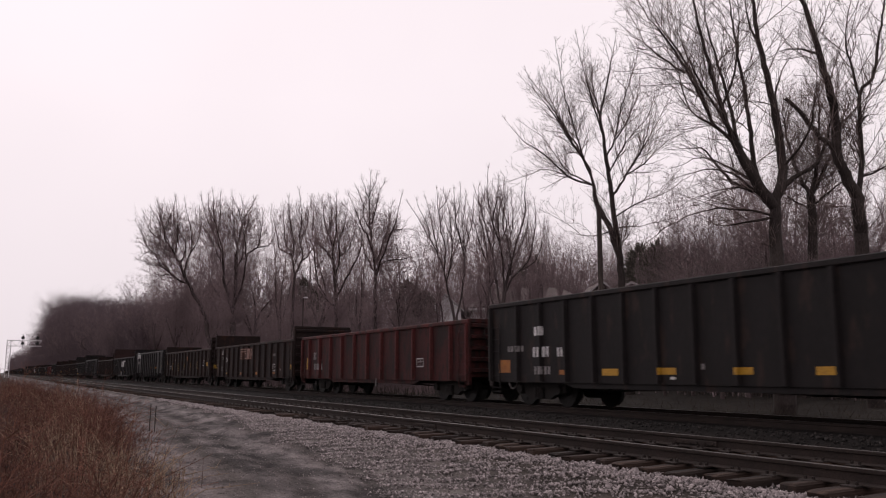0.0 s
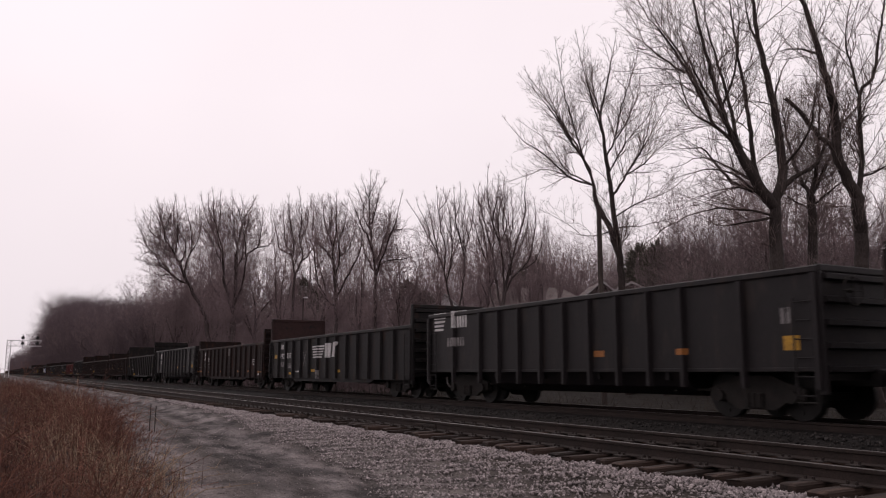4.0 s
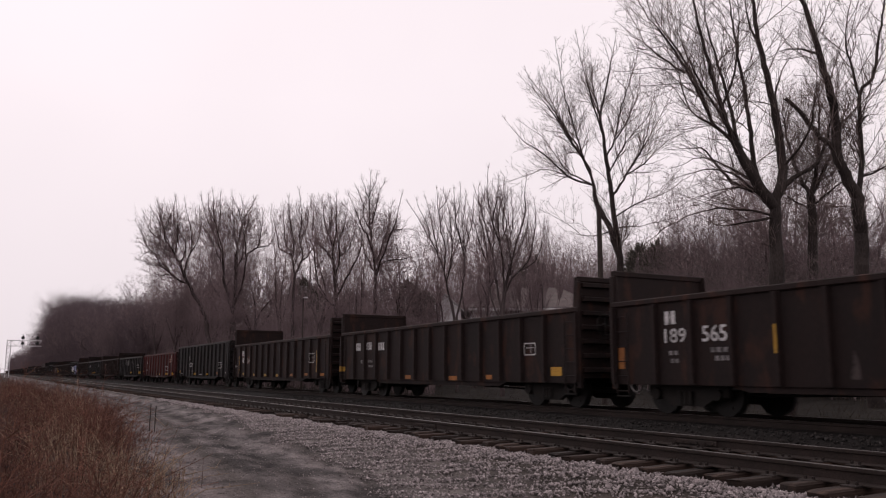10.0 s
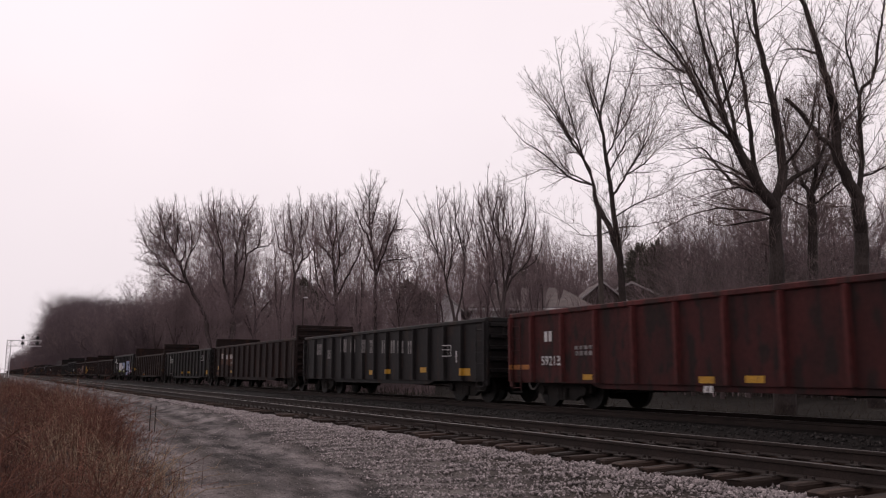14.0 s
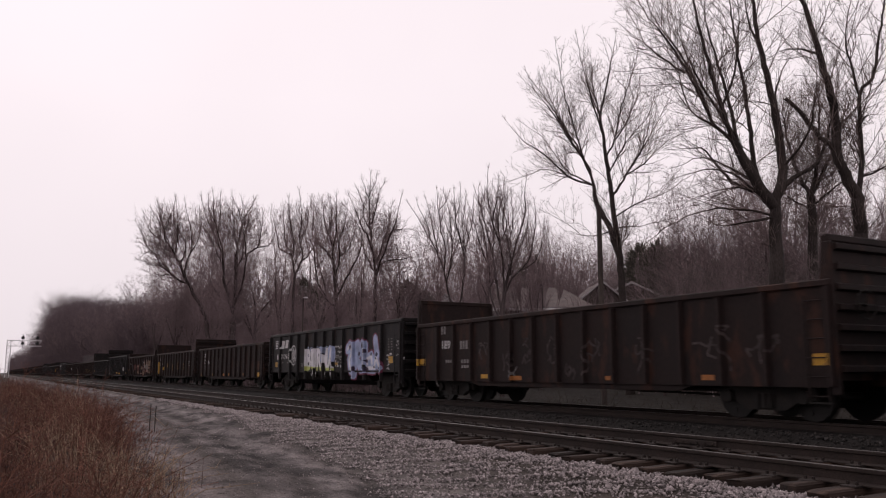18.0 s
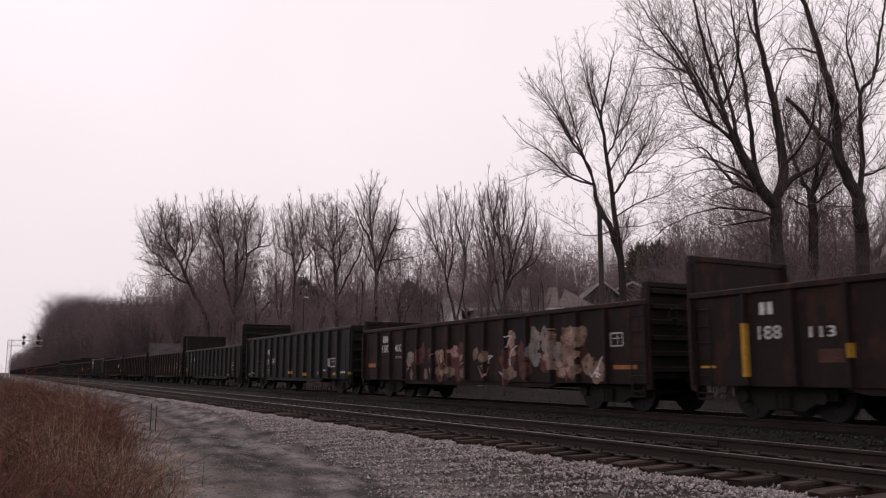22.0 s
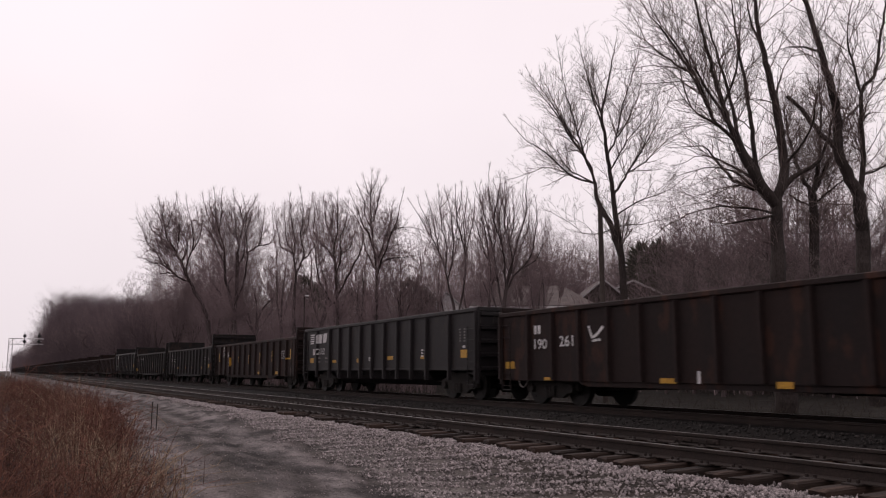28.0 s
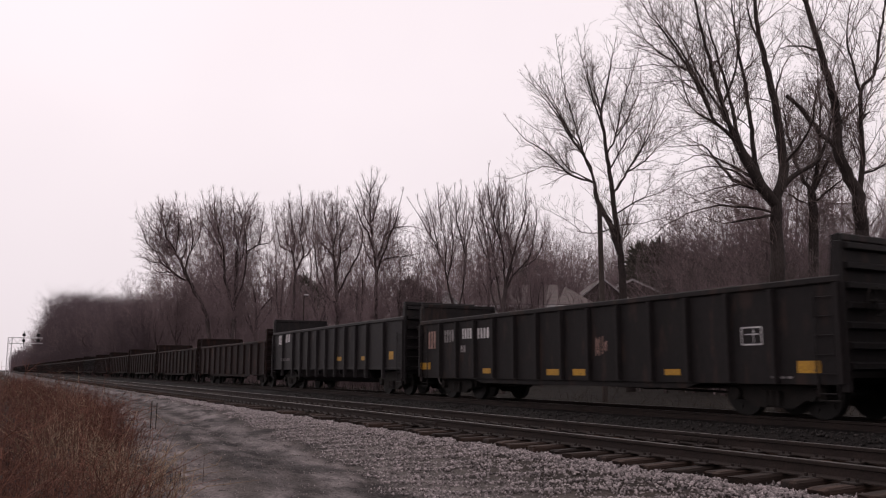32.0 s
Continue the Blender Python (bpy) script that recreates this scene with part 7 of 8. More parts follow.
    t.limb(-0.6, 0.045, 0.012, (-1.00, 7.10), (-0.90, 8.53), (-1.17, 9.56), (-1.34, 10.77), (-1.44, 12.05))
    t.limb(0.9, 0.04, 0.012, (-1.37, 8.19), (-1.67, 9.83), (-1.95, 11.11), (-2.19, 12.05))
    t.limb(-0.9, 0.045, 0.012, (-0.86, 6.49), (-0.52, 8.19), (-0.59, 9.56), (-0.69, 10.59), (-1.00, 11.81))
    t.limb(0.3, 0.065, 0.012, (-0.33, 3.98), (0.14, 6.32), (0.25, 8.19), (0.46, 9.22), (0.70, 10.25), (0.81, 11.71))
    t.limb(-1.2, 0.045, 0.012, (0.25, 8.02), (-0.08, 9.22), (-0.32, 10.25), (-0.42, 11.91))
    t.limb(1.2, 0.04, 0.012, (0.25, 8.36), (0.12, 9.90), (0.26, 11.11), (0.37, 12.26))
    t.limb(0.2, 0.03, 0.012, (-1.81, 9.04), (-2.01, 10.08), (-2.49, 10.94), (-2.70, 11.57))
    t.limb(-0.3, 0.03, 0.012, (-0.32, 10.25), (-0.04, 11.29), (-0.04, 12.16))
    t.limb(0.7, 0.03, 0.012, (-1.34, 10.77), (-0.93, 11.36), (-0.69, 12.05))
    t.cloud(-0.7, 9.6, 2.1, 2.6)
    t.grow(2.2, 0.17, 0.12, (16, 42), 0.4, 0.09, (0.3, 0.32, 0.28, 0.26), 6.5)
    ob = tree_object(t.sticks(), 0.02, "bare tree with spread stems beside the house", pose(24.00, 41.69, -0.2, 0, 0, VIEW_TURN), HAZY_TWIG, WOOD_LIMB)


woodland_trees()


def wild_tree(seed, habit, fine):
    """A forest tree about ten metres high: spreading, forked, pointed, or a vase of many stems."""
    t = Crown(seed, 0.0078 if fine else 0.009)
    rng, gap, gaps = t.rng, 0.3 if fine else 0.4, (0.3, 0.36, 0.26, 0.2) if fine else (0.3, 0.4, 0.34, 0.3)
    lean = rng.normal(0, 0.3)
    if habit == "spread":
        t.limb(0, 0.16, 0.11, (0, -0.4), (0.1, 1.4), (lean, 2.8))
        for k in range(5):
            out = (k - 2) * 0.95 + rng.normal(0, 0.3)
            bow = rng.normal(0, 0.35)
            t.limb(rng.uniform(-2, 2), 0.075, 0.01, (lean * 0.8, 2.2 + 0.15 * k), (lean + out * 0.6 + bow, 4.0), (lean + out * 1.0 - bow, 5.8), (lean + out * 1.3, 7.8 - 0.2 * abs(out)))
        t.cloud(lean, 6.2, 3.7, 3.5)
        t.grow(3.2, gap, 0.12, (32, 62), 0.25, 0.12, gaps, 2.4)
    elif habit == "forked":
        t.limb(0, 0.15, 0.11, (0, -0.4), (0.05, 1.6), (0, 3.0))
        for k in (-1, 1, 0.2):
            bow = rng.normal(0, 0.3)
            t.limb(rng.uniform(-1.4, 1.4), 0.085, 0.01, (0, 2.7), (0.7 * k + bow, 4.6), (0.9 * k - bow, 6.4), (1.4 * k + lean, 8.6))
        t.cloud(lean * 0.6, 6.5, 2.9, 3.7)
        t.grow(2.8, gap, 0.12, (30, 58), 0.3, 0.12, gaps, 2.8)
    elif habit == "pointed":
        t.limb(0, 0.14, 0.01, (0, -0.4), (0.05, 3.0), (-0.1, 6.5), (0.1, 9.2))
        t.limb(0.6, 0.06, 0.01, (0, 4.0), (-0.7, 5.6), (-0.9, 7.4))
        t.limb(-0.6, 0.06, 0.01, (0, 4.6), (0.7, 6.0), (0.8, 7.8))
        t.cloud(0.1, 5.6, 2.6, 2.8)
        t.cloud(0.0, 8.0, 1.4, 2.0)
        t.grow(3.0, 0.7 * gap, 0.25, (32, 60), 0.3, 0.12, gaps, 2.8)
    else:                                                # vase
        t.limb(0, 0.13, 0.10, (0, -0.4), (0, 1.2))
        for k in range(11):
            out = (k - 5) * 0.72 + rng.normal(0, 0.2)
            t.limb(rng.uniform(-2.4, 2.4), 0.065, 0.014, (0, 0.9), (out * 0.45, 3.0), (out * 0.85, 5.2), (out, rng.uniform(7.0, 8.4) - 0.10 * abs(out)))
        t.cloud(0, 6.0, 4.4, 3.8)
        t.grow(2.4, 1.1 * gap, 0.25, (18, 42), 0.4, 0.09, (0.3, 0.36, 0.3, 0.3), 5.0, 0.16)
    segs = t.sticks()
    segs[:, :6] *= 10.0 / np.percentile(segs[:, 5], 99.95)
    return segs


def woods():
    """Bare trees row behind row; a few grown shapes, each shared by several trees."""
    words = {"spread": "spreading bare tree in the woods behind the line", "forked": "forked bare tree in the woods behind the line",
             "pointed": "tall pointed bare tree in the woods", "vase": "fan of bare upright stems behind the line"}
    kinds = ("spread", "forked", "spread", "forked", "pointed", "vase", "forked", "spread", "forked", "spread")
    models = [tree_object(wild_tree(40 + i, kind, i < 7), 0.05, words[kind], pose(0, 0, 0), HAZY_TWIG, WOOD_BARK) for i, kind in enumerate(kinds)]
    used = set()

    def plant(x, y, z, height, k, turn, wide=1.0):
        m = pose(x, y, z, 0, 0, turn)
        ob = models[k] if k not in used else copy_thing(models[k], m)
        used.add(k)
        f = height / 10.0
        ob.matrix_basis = m @ Matrix.Diagonal((f * wide, f * wide, f, 1))
    rnd = random.Random(5)

    def along(u, x):
        """How far along the line a tree at x across stands, for a bearing u."""
        return x * (1868.0 / (u + 12.0) - 0.5465)

    def stand(u, x, rise, k, wide=1.0):
        y = along(u, x)
        plant(x, y, 0.0, rise * (y * 0.8775 + x * 0.4796) / 1440 + 1.2, k, rnd.uniform(0, 360), wide)
    # the front trees: bearing, distance across, rise, shape
    for row in ((270, 20.0, 158, 1, 0.9), (302, 20.5, 188, 2, 0.9), (332, 22.0, 205, 0, 0.9), (368, 22.5, 212, 1, 1.0), (402, 23.0, 215, 3, 0.9), (315, 24.0, 225, 0, 0.9), (352, 25.0, 280, 2, 0.9), (385, 26.0, 290, 3, 0.9), (440, 24.0, 262, 2, 0.8), (487, 24.0, 300, 1, 0.8),
                (556, 24.0, 312, 1, 0.8), (625, 24.0, 306, 3, 0.75), (640, 26.0, 270, 6, 0.8), (700, 24.0, 282, 2, 0.85), (733, 27.0, 225, 4, 0.9),
                (770, 28.0, 240, 3, 0.8), (830, 27.0, 250, 1, 0.8), (848, 26.0, 308, 6, 0.6), (945, 27.0, 285, 1, 0.55), (905, 29.0, 235, 2, 0.7), (935, 30.0, 262, 5, 0.6), (955, 47.0, 262, 0, 0.75), (985, 49.0, 255, 2, 0.6), (1003, 52.0, 225, 8, 0.7), (203, 19.5, 132, 7, 1.0), (226, 19.5, 148, 8, 1.1), (248, 20.0, 172, 9, 1.0), (287, 23.5, 170, 7, 0.8), (1040, 34.0, 172, 9, 0.9),
                (1340, 36.0, 330, 1, 0.9), (1250, 34.0, 300, 0, 1.0), (1180, 36.0, 235, 2, 1.0), (1490, 33.0, 370, 9, 1.0),
                (1215, 40.0, 290, 9, 1.0), (1240, 37.0, 345, 2, 0.8), (1275, 35.0, 330, 0, 0.8), (1325, 37.0, 380, 3, 0.8), (1290, 38.0, 370, 7, 0.8), (1375, 34.0, 390, 8, 1.0), (1425, 38.0, 420, 7, 0.8), (1470, 34.0, 400, 2, 0.8), (1530, 36.0, 420, 0, 0.8), (1352, 40.0, 440, 6, 0.9), (1395, 38.0, 450, 3, 0.9), (1400, 32.0, 300, 3, 1.0), (1310, 33.0, 260, 8, 1.1)):
        stand(*row)
    bearing = [50, 80, 110, 200, 240, 262, 295, 340, 400, 450, 480, 540, 600, 655, 690, 730, 790, 860, 920, 960, 1010, 1050, 1150, 1250, 1600]
    rise = [85, 115, 138, 140, 142, 175, 240, 285, 295, 290, 265, 290, 290, 290, 285, 245, 290, 310, 300, 250, 205, 200, 210, 250, 300]
    for first, x0, x1, low, high, step, end in ((285, 25.0, 31.0, 0.6, 0.9, 54, 1600), (290, 34.0, 48.0, 0.5, 0.85, 58, 1600)):
        u = first
        while u < end:
            if not 760 < u < 1080:                        # the houses' yards stay open
                stand(u, rnd.uniform(x0, x1), float(np.interp(u, bearing, rise)) * rnd.uniform(low, high), rnd.choice((7, 8, 9)))
            u += step * rnd.uniform(0.6, 1.4)
    u = 58.0                                              # the rounded clump far down the line
    while u < 250:
        stand(u, rnd.uniform(18.8, 23.0), float(np.interp(u, bearing, rise)) * rnd.uniform(0.68, 0.85), rnd.choice((7, 8, 9)), 1.15)
        u += rnd.uniform(6, 13)


woods()


def evergreens():
    """Dark cedars among the bare trees: a trunk and a ragged cone of drooping sprays."""
    rng = np.random.default_rng(61)

    def cedar():
        tree = tagged(new("evergreen_tree"), "dark ragged cedar among the bare trees", "tree", "evergreens in the woods")
        piece("trunk", tubes("trunk", [(0, 0, -0.3, 0, 0, 1.0, 0.05, 0.015)], [WOOD_BARK], 6), tree)
        n = 1500
        h = rng.uniform(0.04, 1.0, n)
        ang, wide = rng.uniform(0, 6.28, n), 0.34 * (1 - h) ** 0.4 * rng.uniform(0.5, 1.15, n) * (1 + 0.25 * np.sin(9 * h))
        root = np.stack([0.55 * wide * np.cos(ang), 0.55 * wide * np.sin(ang), h], -1)
        tip = np.stack([wide * np.cos(ang + 0.2), wide * np.sin(ang + 0.2), h + rng.uniform(-0.05, 0.06, n)], -1)
        r = rng.uniform(0.004, 0.010, (n, 1))
        piece("crown", tubes("crown", np.concatenate([root, tip, r, 0.3 * r], 1), [CEDAR], 3), tree)
        return tree
    model = None
    for u, x, rise, wide in ((527, 30.0, 165, 0.8), (548, 33.0, 150, 0.8), (612, 32.0, 140, 0.9), (712, 32.0, 160, 0.8), (738, 32.0, 140, 0.9), (1128, 50.0, 222, 0.8),
                             (1158, 48.0, 226, 0.9), (1195, 50.0, 205, 0.9), (1290, 44.0, 200, 0.9), (935, 58.0, 200, 0.9), (380, 30.0, 160, 0.8)):
        y = x * (1868.0 / (u + 12.0) - 0.5465)
        height = rise * (y * 0.8775 + x * 0.4796) / 1440 + 1.0
        m = pose(x, y, 0.0, 0, 0, rng.uniform(0, 360))
        ob = copy_thing(model, m) if model else cedar()
        model = model or ob
        ob.matrix_basis = m @ Matrix.Diagonal((height * wide, height * wide, height, 1))


evergreens()


def rise_of(x, y, bearings, rises):
    """Height that reaches a given rise over the horizon at a tree's bearing."""
    u = 1868.0 * x / np.maximum(y + 0.5465 * x, 1.0) - 12.0
    return np.interp(u, bearings, rises) * (y * 0.8775 + x * 0.4796) / 1440.0


def thicket(name, count, place, hgt, seed, mat, label, twigs=5, thick=1.0, low=0.45, lean=0.2):
    """Dense bare undergrowth: leaning stalks with twigs, joined. hgt: a height, or a function of the place."""
    rng = np.random.default_rng(seed)
    x, y = place(rng, count)
    z = ground_height(x, y)
    full = hgt(x, y) if callable(hgt) else np.full(count, hgt)
    h = full * rng.uniform(low, 1.1, count)
    tilt = rng.normal(0, lean, (count, 2)) * h[:, None]
    foot = np.stack([x, y, z - 0.05], -1)
    mid = foot + np.stack([tilt[:, 0] * 0.4, tilt[:, 1] * 0.4, h * 0.55], -1)
    tip = foot + np.stack([tilt[:, 0], tilt[:, 1], h], -1)
    r = thick * full * 0.0045 * rng.uniform(0.6, 1.5, count)
    rows = [np.concatenate([foot, mid, r[:, None], 0.75 * r[:, None]], 1), np.concatenate([mid, tip, 0.75 * r[:, None], 0.3 * r[:, None]], 1)]
    for _ in range(twigs):
        f = rng.uniform(0.2, 0.97, count)[:, None]
        b = np.where(f < 0.55, foot + (mid - foot) * f / 0.55, mid + (tip - mid) * (f - 0.55) / 0.45)
        ang = rng.uniform(0, 2 * math.pi, count)
        ln = h * rng.uniform(0.10, 0.32, count)
        e = b + np.stack([np.cos(ang) * ln * 0.75, np.sin(ang) * ln * 0.75, ln * rng.uniform(0.05, 0.75, count)], -1)
        rows.append(np.concatenate([b, e, 0.5 * r[:, None], 0.22 * r[:, None]], 1))
    me = tubes(name, np.concatenate(rows), [mat], 3)
    return tagged(new(name, me), label, "undergrowth", kind="stuff")


def at_bearing(rng, n, u0, u1, x0, x1):
    u = rng.uniform(u0, u1, n)
    x = rng.uniform(x0, x1, n)
    return x, x * (1868.0 / (u + 12.0) - 0.5465)


def clear_of_house(x, y):
    """Keep the yard in front of the houses free of scrub."""
    u = 1868.0 * x / np.maximum(y + 0.5465 * x, 1.0) - 12.0
    return np.where((u > 740) & (u < 1075) & (x < 46), x + 30, x)


def along_woods(rng, n):
    y = -12 + 290 * rng.uniform(0, 1, n) ** 1.5
    return clear_of_house(23 + np.abs(rng.normal(0, 7, n)) + np.where(y < 60, 3, 0), y), y


def front_woods(rng, n):
    return at_bearing(rng, n, 252, 760, 21, 32)


def far_woods(rng, n):
    return at_bearing(rng, n, 62, 250, 18.6, 26)


def last_woods(rng, n):
    return at_bearing(rng, n, 14, 70, 18.0, 22)


def back_woods(rng, n):
    return at_bearing(rng, n, 240, 1700, 48, 95)


def scrub_line(rng, n):
    x, y = at_bearing(rng, n, 1060, 1640, 27, 42)
    u = 1868.0 * x / (y + 0.5465 * x) - 12.0
    f = np.where(u < 1185, 2.0, 1.0)                     # behind the houses there
    return x * f, y * f


def yard_woods(rng, n):
    return at_bearing(rng, n, 740, 1190, 56, 78)


thicket("undergrowth", 2400, along_woods, 4.0, 3, HAZY_MID_TWIG, "dense bare undergrowth at the foot of the woods", 6, 1.8)
thicket("wood_scrub", 3600, front_woods, lambda x, y: rise_of(x, y, [235, 300, 500, 640, 760], [125, 140, 138, 132, 130]), 12, HAZY_TWIG, "dense scrub filling the woods, mauve-brown with haze in its colour", 7, 0.8, 0.35, 0.16)
thicket("scrub_line", 3200, scrub_line, lambda x, y: rise_of(x, y, [1060, 1110, 1250, 1400, 1640], [180, 235, 225, 235, 245]), 8, SCRUB_TWIG, "bare scrub behind the big trees", 10, 0.55, 0.3, 0.22)
thicket("back_woods", 4200, back_woods, lambda x, y: rise_of(x, y, [240, 300, 650, 760, 1050, 1100, 1640], [140, 142, 142, 140, 150, 215, 235]), 14, HAZY_MID_TWIG, "bare woods deep behind the line", 6, 0.75, 0.35)
thicket("yard_woods", 1700, yard_woods, lambda x, y: rise_of(x, y, [740, 900, 1000, 1190], [225, 240, 225, 235]), 18, HAZY_TWIG, "bare trees behind the houses", 8, 0.6, 0.45)
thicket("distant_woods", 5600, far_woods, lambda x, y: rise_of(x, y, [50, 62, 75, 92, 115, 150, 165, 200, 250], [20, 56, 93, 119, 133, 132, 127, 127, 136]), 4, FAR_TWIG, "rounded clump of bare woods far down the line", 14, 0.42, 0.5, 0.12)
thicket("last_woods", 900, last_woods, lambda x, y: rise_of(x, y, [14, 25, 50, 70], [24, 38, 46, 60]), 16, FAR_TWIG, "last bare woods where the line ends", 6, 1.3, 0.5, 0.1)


# ---- dry weeds beside the dirt track ----
def weed_bed(rng, n):
    y = 4.0 + 60 * rng.uniform(0, 1, n) ** 1.7
    edge = np.interp(y, [4, 7, 14, 24, 40, 70], [0.5, 1.25, 2.3, 3.0, 2.9, 2.6]) + 0.25 * np.sin(y * 1.3)
    return edge - np.abs(rng.normal(0, 1.0, n)) * 2.0, y


def weeds(name, clumps, stems, hgt, seed, mat, label, twigs, thick, lean=0.42):
    """Bushy clumps: stalks that lean out from a centre, bend over and carry feathery side shoots in their upper half."""
    rng = np.random.default_rng(seed)
    hx, hy = weed_bed(rng, max(8, clumps // 11))          # hummocks, with hollows between them
    pick = rng.integers(len(hx), size=clumps)
    off = rng.normal(0, 0.26, (clumps, 2)) * (0.7 + 0.02 * hy[pick])[:, None]
    cx, cy = hx[pick] + off[:, 0], hy[pick] + off[:, 1]
    size = rng.uniform(0.7, 1.1, len(hx))[pick] * rng.uniform(0.8, 1.1, clumps) * np.clip(1.15 - 0.7 * np.hypot(off[:, 0], off[:, 1]), 0.5, 1.15)
    near_edge = np.interp(cy, [4, 7, 14, 24, 40, 70], [0.5, 1.25, 2.3, 3.0, 2.9, 2.6]) - cx
    size *= np.clip(0.62 + 0.35 * near_edge, 0.55, 1.05)
    i = np.repeat(np.arange(clumps), stems)
    n = len(i)
    h = hgt * size[i] * rng.uniform(0.55, 1.1, n)
    ang, out = np.arctan2(off[i, 1], off[i, 0]) + rng.normal(0, 1.1, n), np.abs(rng.normal(0, lean, n))
    x, y = cx[i] + rng.normal(0, 0.12, n), cy[i] + rng.normal(0, 0.12, n)
    foot = np.stack([x, y, ground_height(x, y) - 0.04], -1)
    way = np.stack([np.cos(ang), np.sin(ang), np.zeros(n)], -1)
    mid = foot + way * (out * h * 0.35)[:, None] + np.array([0, 0, 1.0]) * (h * 0.55)[:, None]
    tip = mid + way * (out * h * 0.6)[:, None] + np.array([0, 0, 1.0]) * (h * 0.45 * np.clip(1 - 0.5 * out, 0.2, 1))[:, None]
    r = thick * rng.uniform(0.6, 1.5, n)[:, None]
    rows = [np.concatenate([foot, mid, r, 0.8 * r], 1), np.concatenate([mid, tip, 0.8 * r, 0.35 * r], 1)]
    for _ in range(twigs):
        f = rng.uniform(0.0, 0.95, n)[:, None]
        start = mid + (tip - mid) * f
        d = rng.normal(0, 1, (n, 3)) * np.array([1, 1, 0.5]) + np.array([0, 0, 0.7])
        d /= np.linalg.norm(d, axis=1, keepdims=True)
        end = start + d * (h * rng.uniform(0.06, 0.2, n))[:, None]
        rows.append(np.concatenate([start, end, 0.55 * r, 0.25 * r], 1))
    tagged(new(name, tubes(name, np.concatenate(rows), [mat], 3)), label, "weeds", kind="stuff")


weeds("dry_weeds", 760, 10, 1.45, 6, WEED, "dense reddish-brown dry weeds beside the dirt track", 8, 0.0034, 0.6)
weeds("straw_stalks", 190, 8, 1.35, 7, STRAW, "pale straw stalks standing among the weeds", 3, 0.0046, 0.75)

thicket("weed_litter", 2600, weed_bed, 0.5, 19, SHADED_LITTER, "matted weed litter, darkened for the shade under the dry weeds", 5, 1.6, 0.3, 0.6)


def bank(rng, n):
    return 16.9 + 22 * rng.uniform(0, 1, n) ** 1.6, 6 + 60 * rng.uniform(0, 1, n) ** 1.5


thicket("bank_weeds", 4200, bank, 0.55, 15, SHADED_STRAW, "winter weeds on the bank behind the line, coloured for shade", 4, 2.0, 0.15, 0.6)


# ---- signal, poles, houses ----
def signal_bridge():
    s = tagged(new("signal_bridge"), "galvanised cantilever signal bridge with dark signal heads", "railway signal")
    s.location = (3.35, 262, -0.5)
    top = 10.6
    for dx, dy in ((-0.5, -0.5), (0.5, -0.5), (-0.5, 0.5), (0.5, 0.5)):
        part("mast_leg", add_rod(bmesh.new(), (dx, dy, 0), (dx, dy, top), 0.11, 6), GALV, s)
    bm = bmesh.new()
    for k in range(8):
        z = 0.4 + k * 1.25
        for dy in (-0.5, 0.5):
            add_rod(bm, (-0.5, dy, z), (0.5, dy, z + 1.2), 0.06, 5)
    part("mast_lattice", bm, GALV, s)
    for dz in (0, -1.6):
        for dy in (-0.5, 0.5):
            part("arm_chord", add_rod(bmesh.new(), (-0.5, dy, top + dz), (8.3, dy, top + dz), 0.1, 6), GALV, s)
    bm = bmesh.new()
    for k in range(6):
        add_rod(bm, (0.5 + k * 1.3, -0.5, top - (1.6 if k % 2 else 0)), (1.8 + k * 1.3, -0.5, top - (0 if k % 2 else 1.6)), 0.06, 5)
    part("arm_lattice", bm, GALV, s)
    for x in (3.4, 7.1):
        part("signal_post", add_rod(bmesh.new(), (x, -0.7, top - 2.4), (x, -0.7, top + 1.9), 0.07, 6), SIGNAL_BLACK, s)
        for z in (top + 0.75, top - 0.85):
            head = part("signal_head", add_rod(bmesh.new(), (x, -0.85, z), (x, -1.05, z), 0.45, 16), SIGNAL_BLACK, s, "round dark signal head")
            for a in (90, 210, 330):
                cx, cz = x + 0.35 * math.cos(radians(a)), z + 0.35 * math.sin(radians(a))
                part("lamp_hood", add_rod(bmesh.new(), (cx, -1.05, cz), (cx, -1.3, cz), 0.16, 8), SIGNAL_BLACK, head)


signal_bridge()


def utility_pole(x, y, height, label):
    p = tagged(new("utility_pole"), label, "utility pole")
    p.location = (x, y, float(ground_height(np.array(x), np.array(y))) - 0.1)
    part("pole_shaft", add_rod(bmesh.new(), (0, 0, 0), (0, 0, height), 0.12, 10, 0.10), POLE_WOOD, p)
    return p


pole = utility_pole(21.5, 25.9, 8.2, "weathered wooden pole without cross-arms")


def walls(hs, w, d, top, mat):
    for lo, hi in (((-w, 0, -0.4), (w, 0.2, top)), ((-w, d - 0.2, -0.4), (w, d, top)), ((-w, 0.2, -0.4), (-w + 0.2, d - 0.2, top)), ((w - 0.2, 0.2, -0.4), (w, d - 0.2, top))):
        part("wall", box(lo, hi), mat, hs)


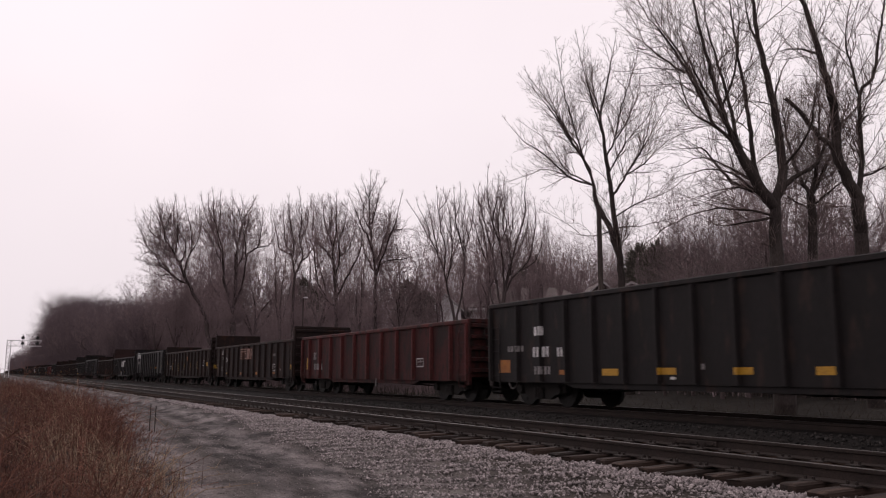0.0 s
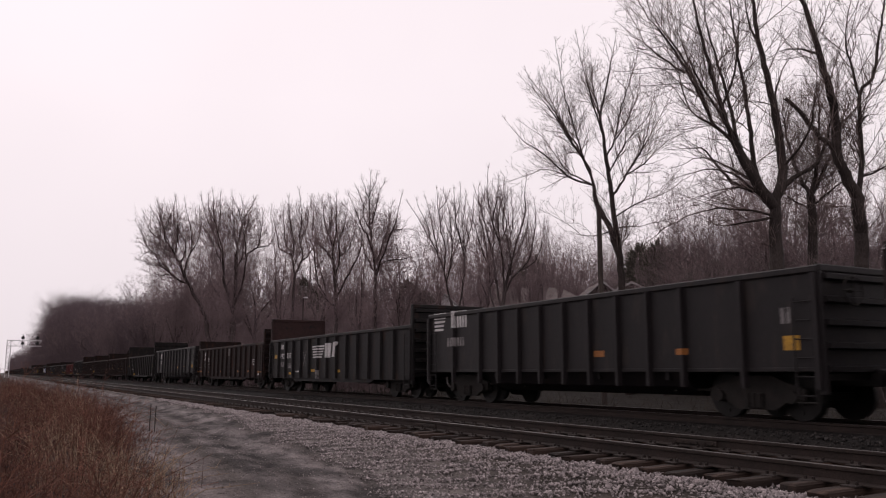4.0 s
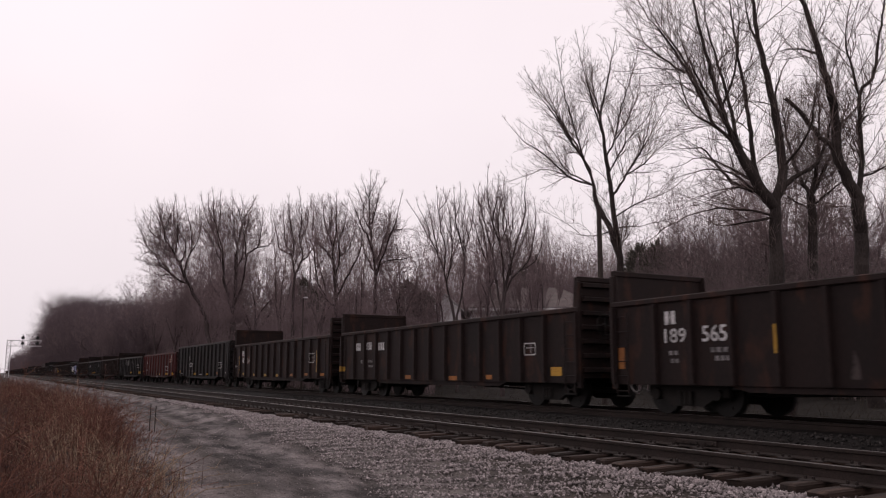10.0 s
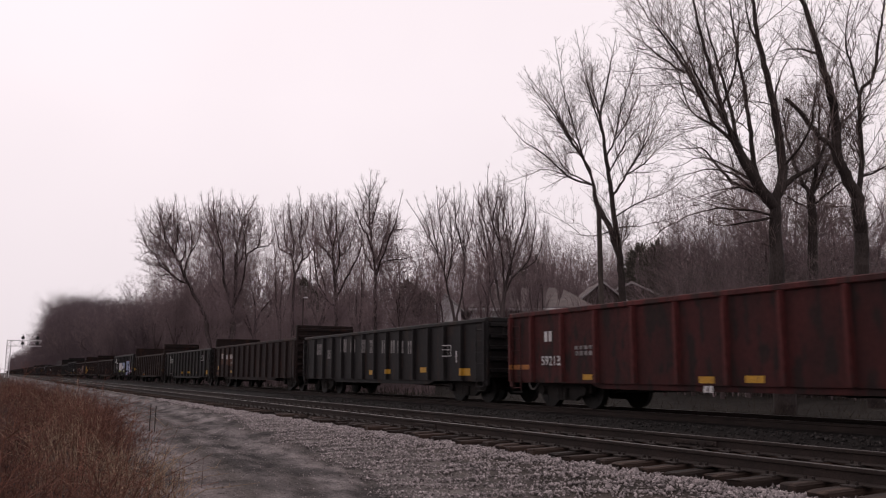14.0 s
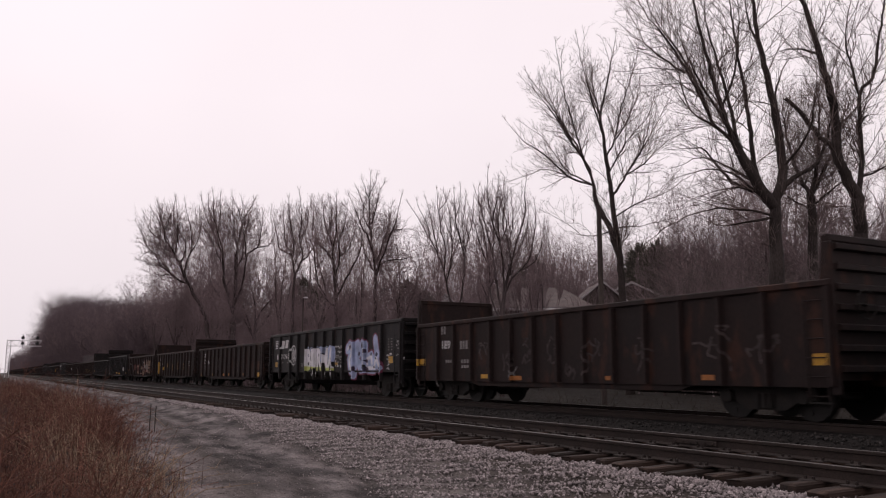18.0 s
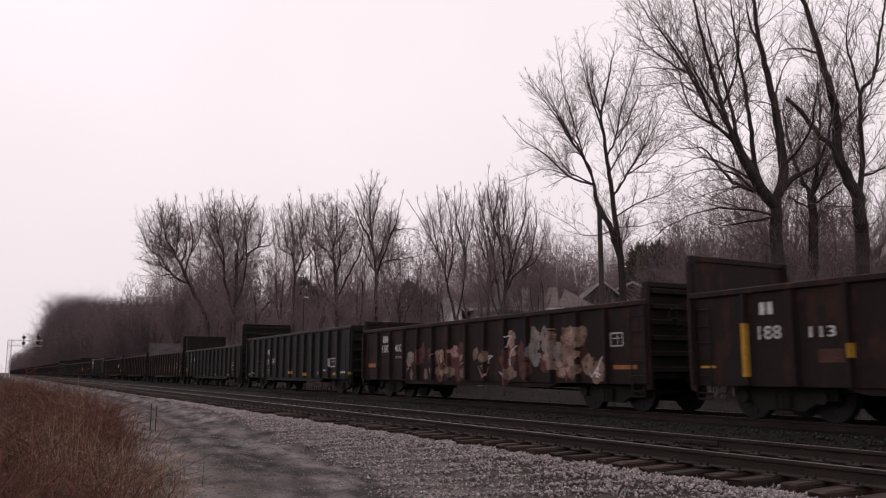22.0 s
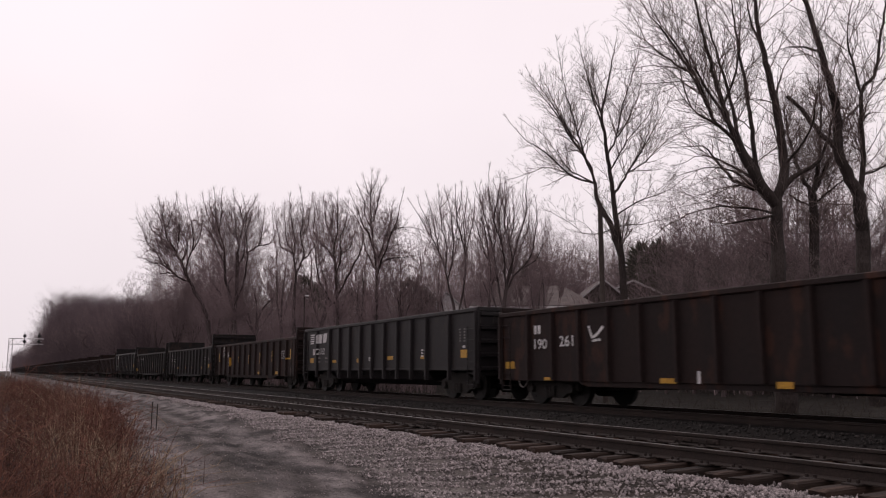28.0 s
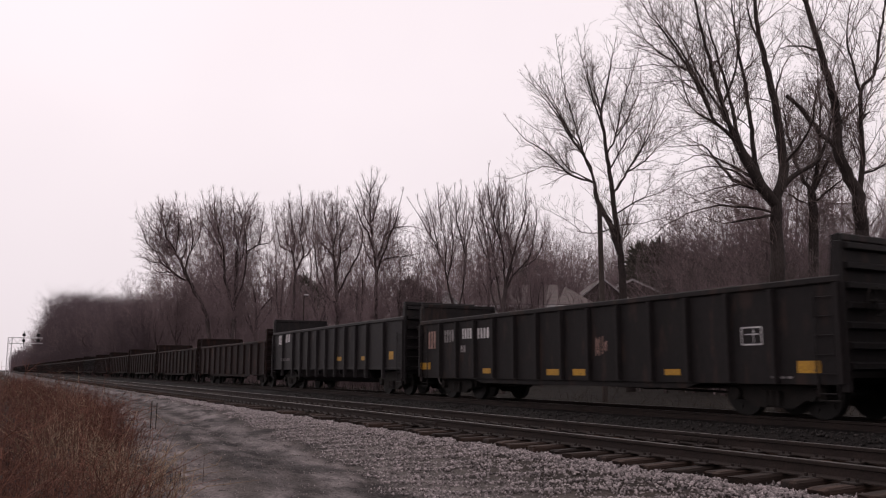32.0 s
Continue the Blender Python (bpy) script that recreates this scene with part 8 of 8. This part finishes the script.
def hip_house(x, y, half, ridge, depth, eave, top, label):
    """A house whose roof falls to all four sides; its front looks at the line."""
    hs = tagged(new("house"), label, "house")
    hs.matrix_basis = pose(x, y, 0.0, 0, 0, VIEW_TURN)
    walls(hs, half - 0.4, depth, eave, SIDING)
    lo, hi, mid = -0.4, depth + 0.4, depth / 2
    a, b, c, d = (-half, lo, eave), (half, lo, eave), (half, hi, eave), (-half, hi, eave)
    e, f = (-ridge, mid, top), (ridge, mid, top)
    for pts in ((a, b, f, e), (b, c, f), (c, d, e, f), (d, a, e)):
        bm = bmesh.new()
        up = [bm.verts.new((px, py, pz + 0.12)) for px, py, pz in pts]
        down = [bm.verts.new((px, py, pz - 0.02)) for px, py, pz in pts]
        bm.faces.new(up)
        bm.faces.new(down)
        for k in range(len(pts)):
            n = (k + 1) % len(pts)
            bm.faces.new((up[k], up[n], down[n], down[k]))
        bmesh.ops.recalc_face_normals(bm, faces=bm.faces[:])
        part("roof_slope", bm, ROOF, hs)
    part("eave_board", box((-half, lo - 0.06, eave - 0.16), (half, lo, eave + 0.06), 0.01), SIDING, hs, "pale eave board")
    part("chimney", box((-0.3, mid + 0.3, top - 0.4), (0.3, mid + 0.9, top + 0.5), 0.02), ROOF, hs)
    return hs


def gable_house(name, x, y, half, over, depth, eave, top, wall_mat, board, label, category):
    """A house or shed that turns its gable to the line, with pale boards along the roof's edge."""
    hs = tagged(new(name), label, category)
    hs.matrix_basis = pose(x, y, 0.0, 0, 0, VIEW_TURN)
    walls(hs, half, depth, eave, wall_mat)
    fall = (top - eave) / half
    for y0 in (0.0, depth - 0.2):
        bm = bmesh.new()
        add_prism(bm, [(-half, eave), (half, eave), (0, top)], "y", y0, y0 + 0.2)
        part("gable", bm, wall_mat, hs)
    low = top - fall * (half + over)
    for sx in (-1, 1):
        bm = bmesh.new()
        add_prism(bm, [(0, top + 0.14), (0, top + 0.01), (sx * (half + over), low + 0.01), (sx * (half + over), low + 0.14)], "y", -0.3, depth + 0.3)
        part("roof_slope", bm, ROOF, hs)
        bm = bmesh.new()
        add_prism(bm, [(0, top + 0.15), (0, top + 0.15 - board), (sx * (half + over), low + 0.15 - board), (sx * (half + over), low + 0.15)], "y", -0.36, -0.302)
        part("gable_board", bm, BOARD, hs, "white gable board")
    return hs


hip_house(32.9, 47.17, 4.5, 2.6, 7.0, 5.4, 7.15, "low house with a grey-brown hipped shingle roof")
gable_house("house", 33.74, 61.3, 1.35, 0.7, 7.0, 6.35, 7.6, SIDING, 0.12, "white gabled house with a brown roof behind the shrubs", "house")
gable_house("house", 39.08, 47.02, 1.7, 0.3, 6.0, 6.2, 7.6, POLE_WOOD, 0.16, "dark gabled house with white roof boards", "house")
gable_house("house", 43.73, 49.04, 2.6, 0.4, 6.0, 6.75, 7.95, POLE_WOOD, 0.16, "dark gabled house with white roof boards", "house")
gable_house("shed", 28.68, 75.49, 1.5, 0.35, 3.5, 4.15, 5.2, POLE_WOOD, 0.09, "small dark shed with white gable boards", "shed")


def street_lamp(x, y, z, height):
    p = tagged(new("street_lamp"), "thin street lamp with a pale head by the woods", "street lamp")
    p.location = (x, y, z)
    part("lamp_pole", add_rod(bmesh.new(), (0, 0, 0), (0, 0, height), 0.06, 8, 0.04), POLE_WOOD, p)
    part("lamp_arm", add_rod(bmesh.new(), (0, 0, height), (0.12, -0.1, height + 0.08), 0.025, 6), POLE_WOOD, p)
    part("lamp_head", box((-0.02, -0.22, height + 0.06), (0.30, -0.05, height + 0.15), 0.03), SIDING, p, "pale lamp head")


street_lamp(20.2, 59.0, -0.4, 6.9)


def marker_stake(x, y, height):
    p = tagged(new("marker_stake"), "thin dark metal stake in the weeds beside the dirt track", "stake")
    p.location = (x, y, float(ground_height(np.array(x), np.array(y))) - 0.05)
    part("stake_rod", add_rod(bmesh.new(), (0, 0, 0), (0.01, 0, height), 0.012, 6), TRUCK, p)


marker_stake(3.98, 23.7, 0.74)
marker_stake(3.86, 23.8, 0.8)


# ---- what moves ----
def motions():
    for car, start in TRAIN:
        walk(car, [(t, pose(FAR_X, start - SPEED * t, FAR_UP)) for t in (0.0, 8.0, 16.0, 24.0, 32.0)])
    turn = math.degrees(SPEED / WHEEL_R / FPS)
    done = {}
    for k, w in WHEELS:
        if k not in done:
            loc = w.location.copy()
            walk(w, [(f / FPS, pose(*loc, f * turn, 0, 0)) for f in range(0, 961)])
            done[k] = w.animation_data
        else:
            w.rotation_mode = "QUATERNION"
            data = w.animation_data_create()
            data.action = done[k].action
            data.action_slot = done[k].action_slot


motions()
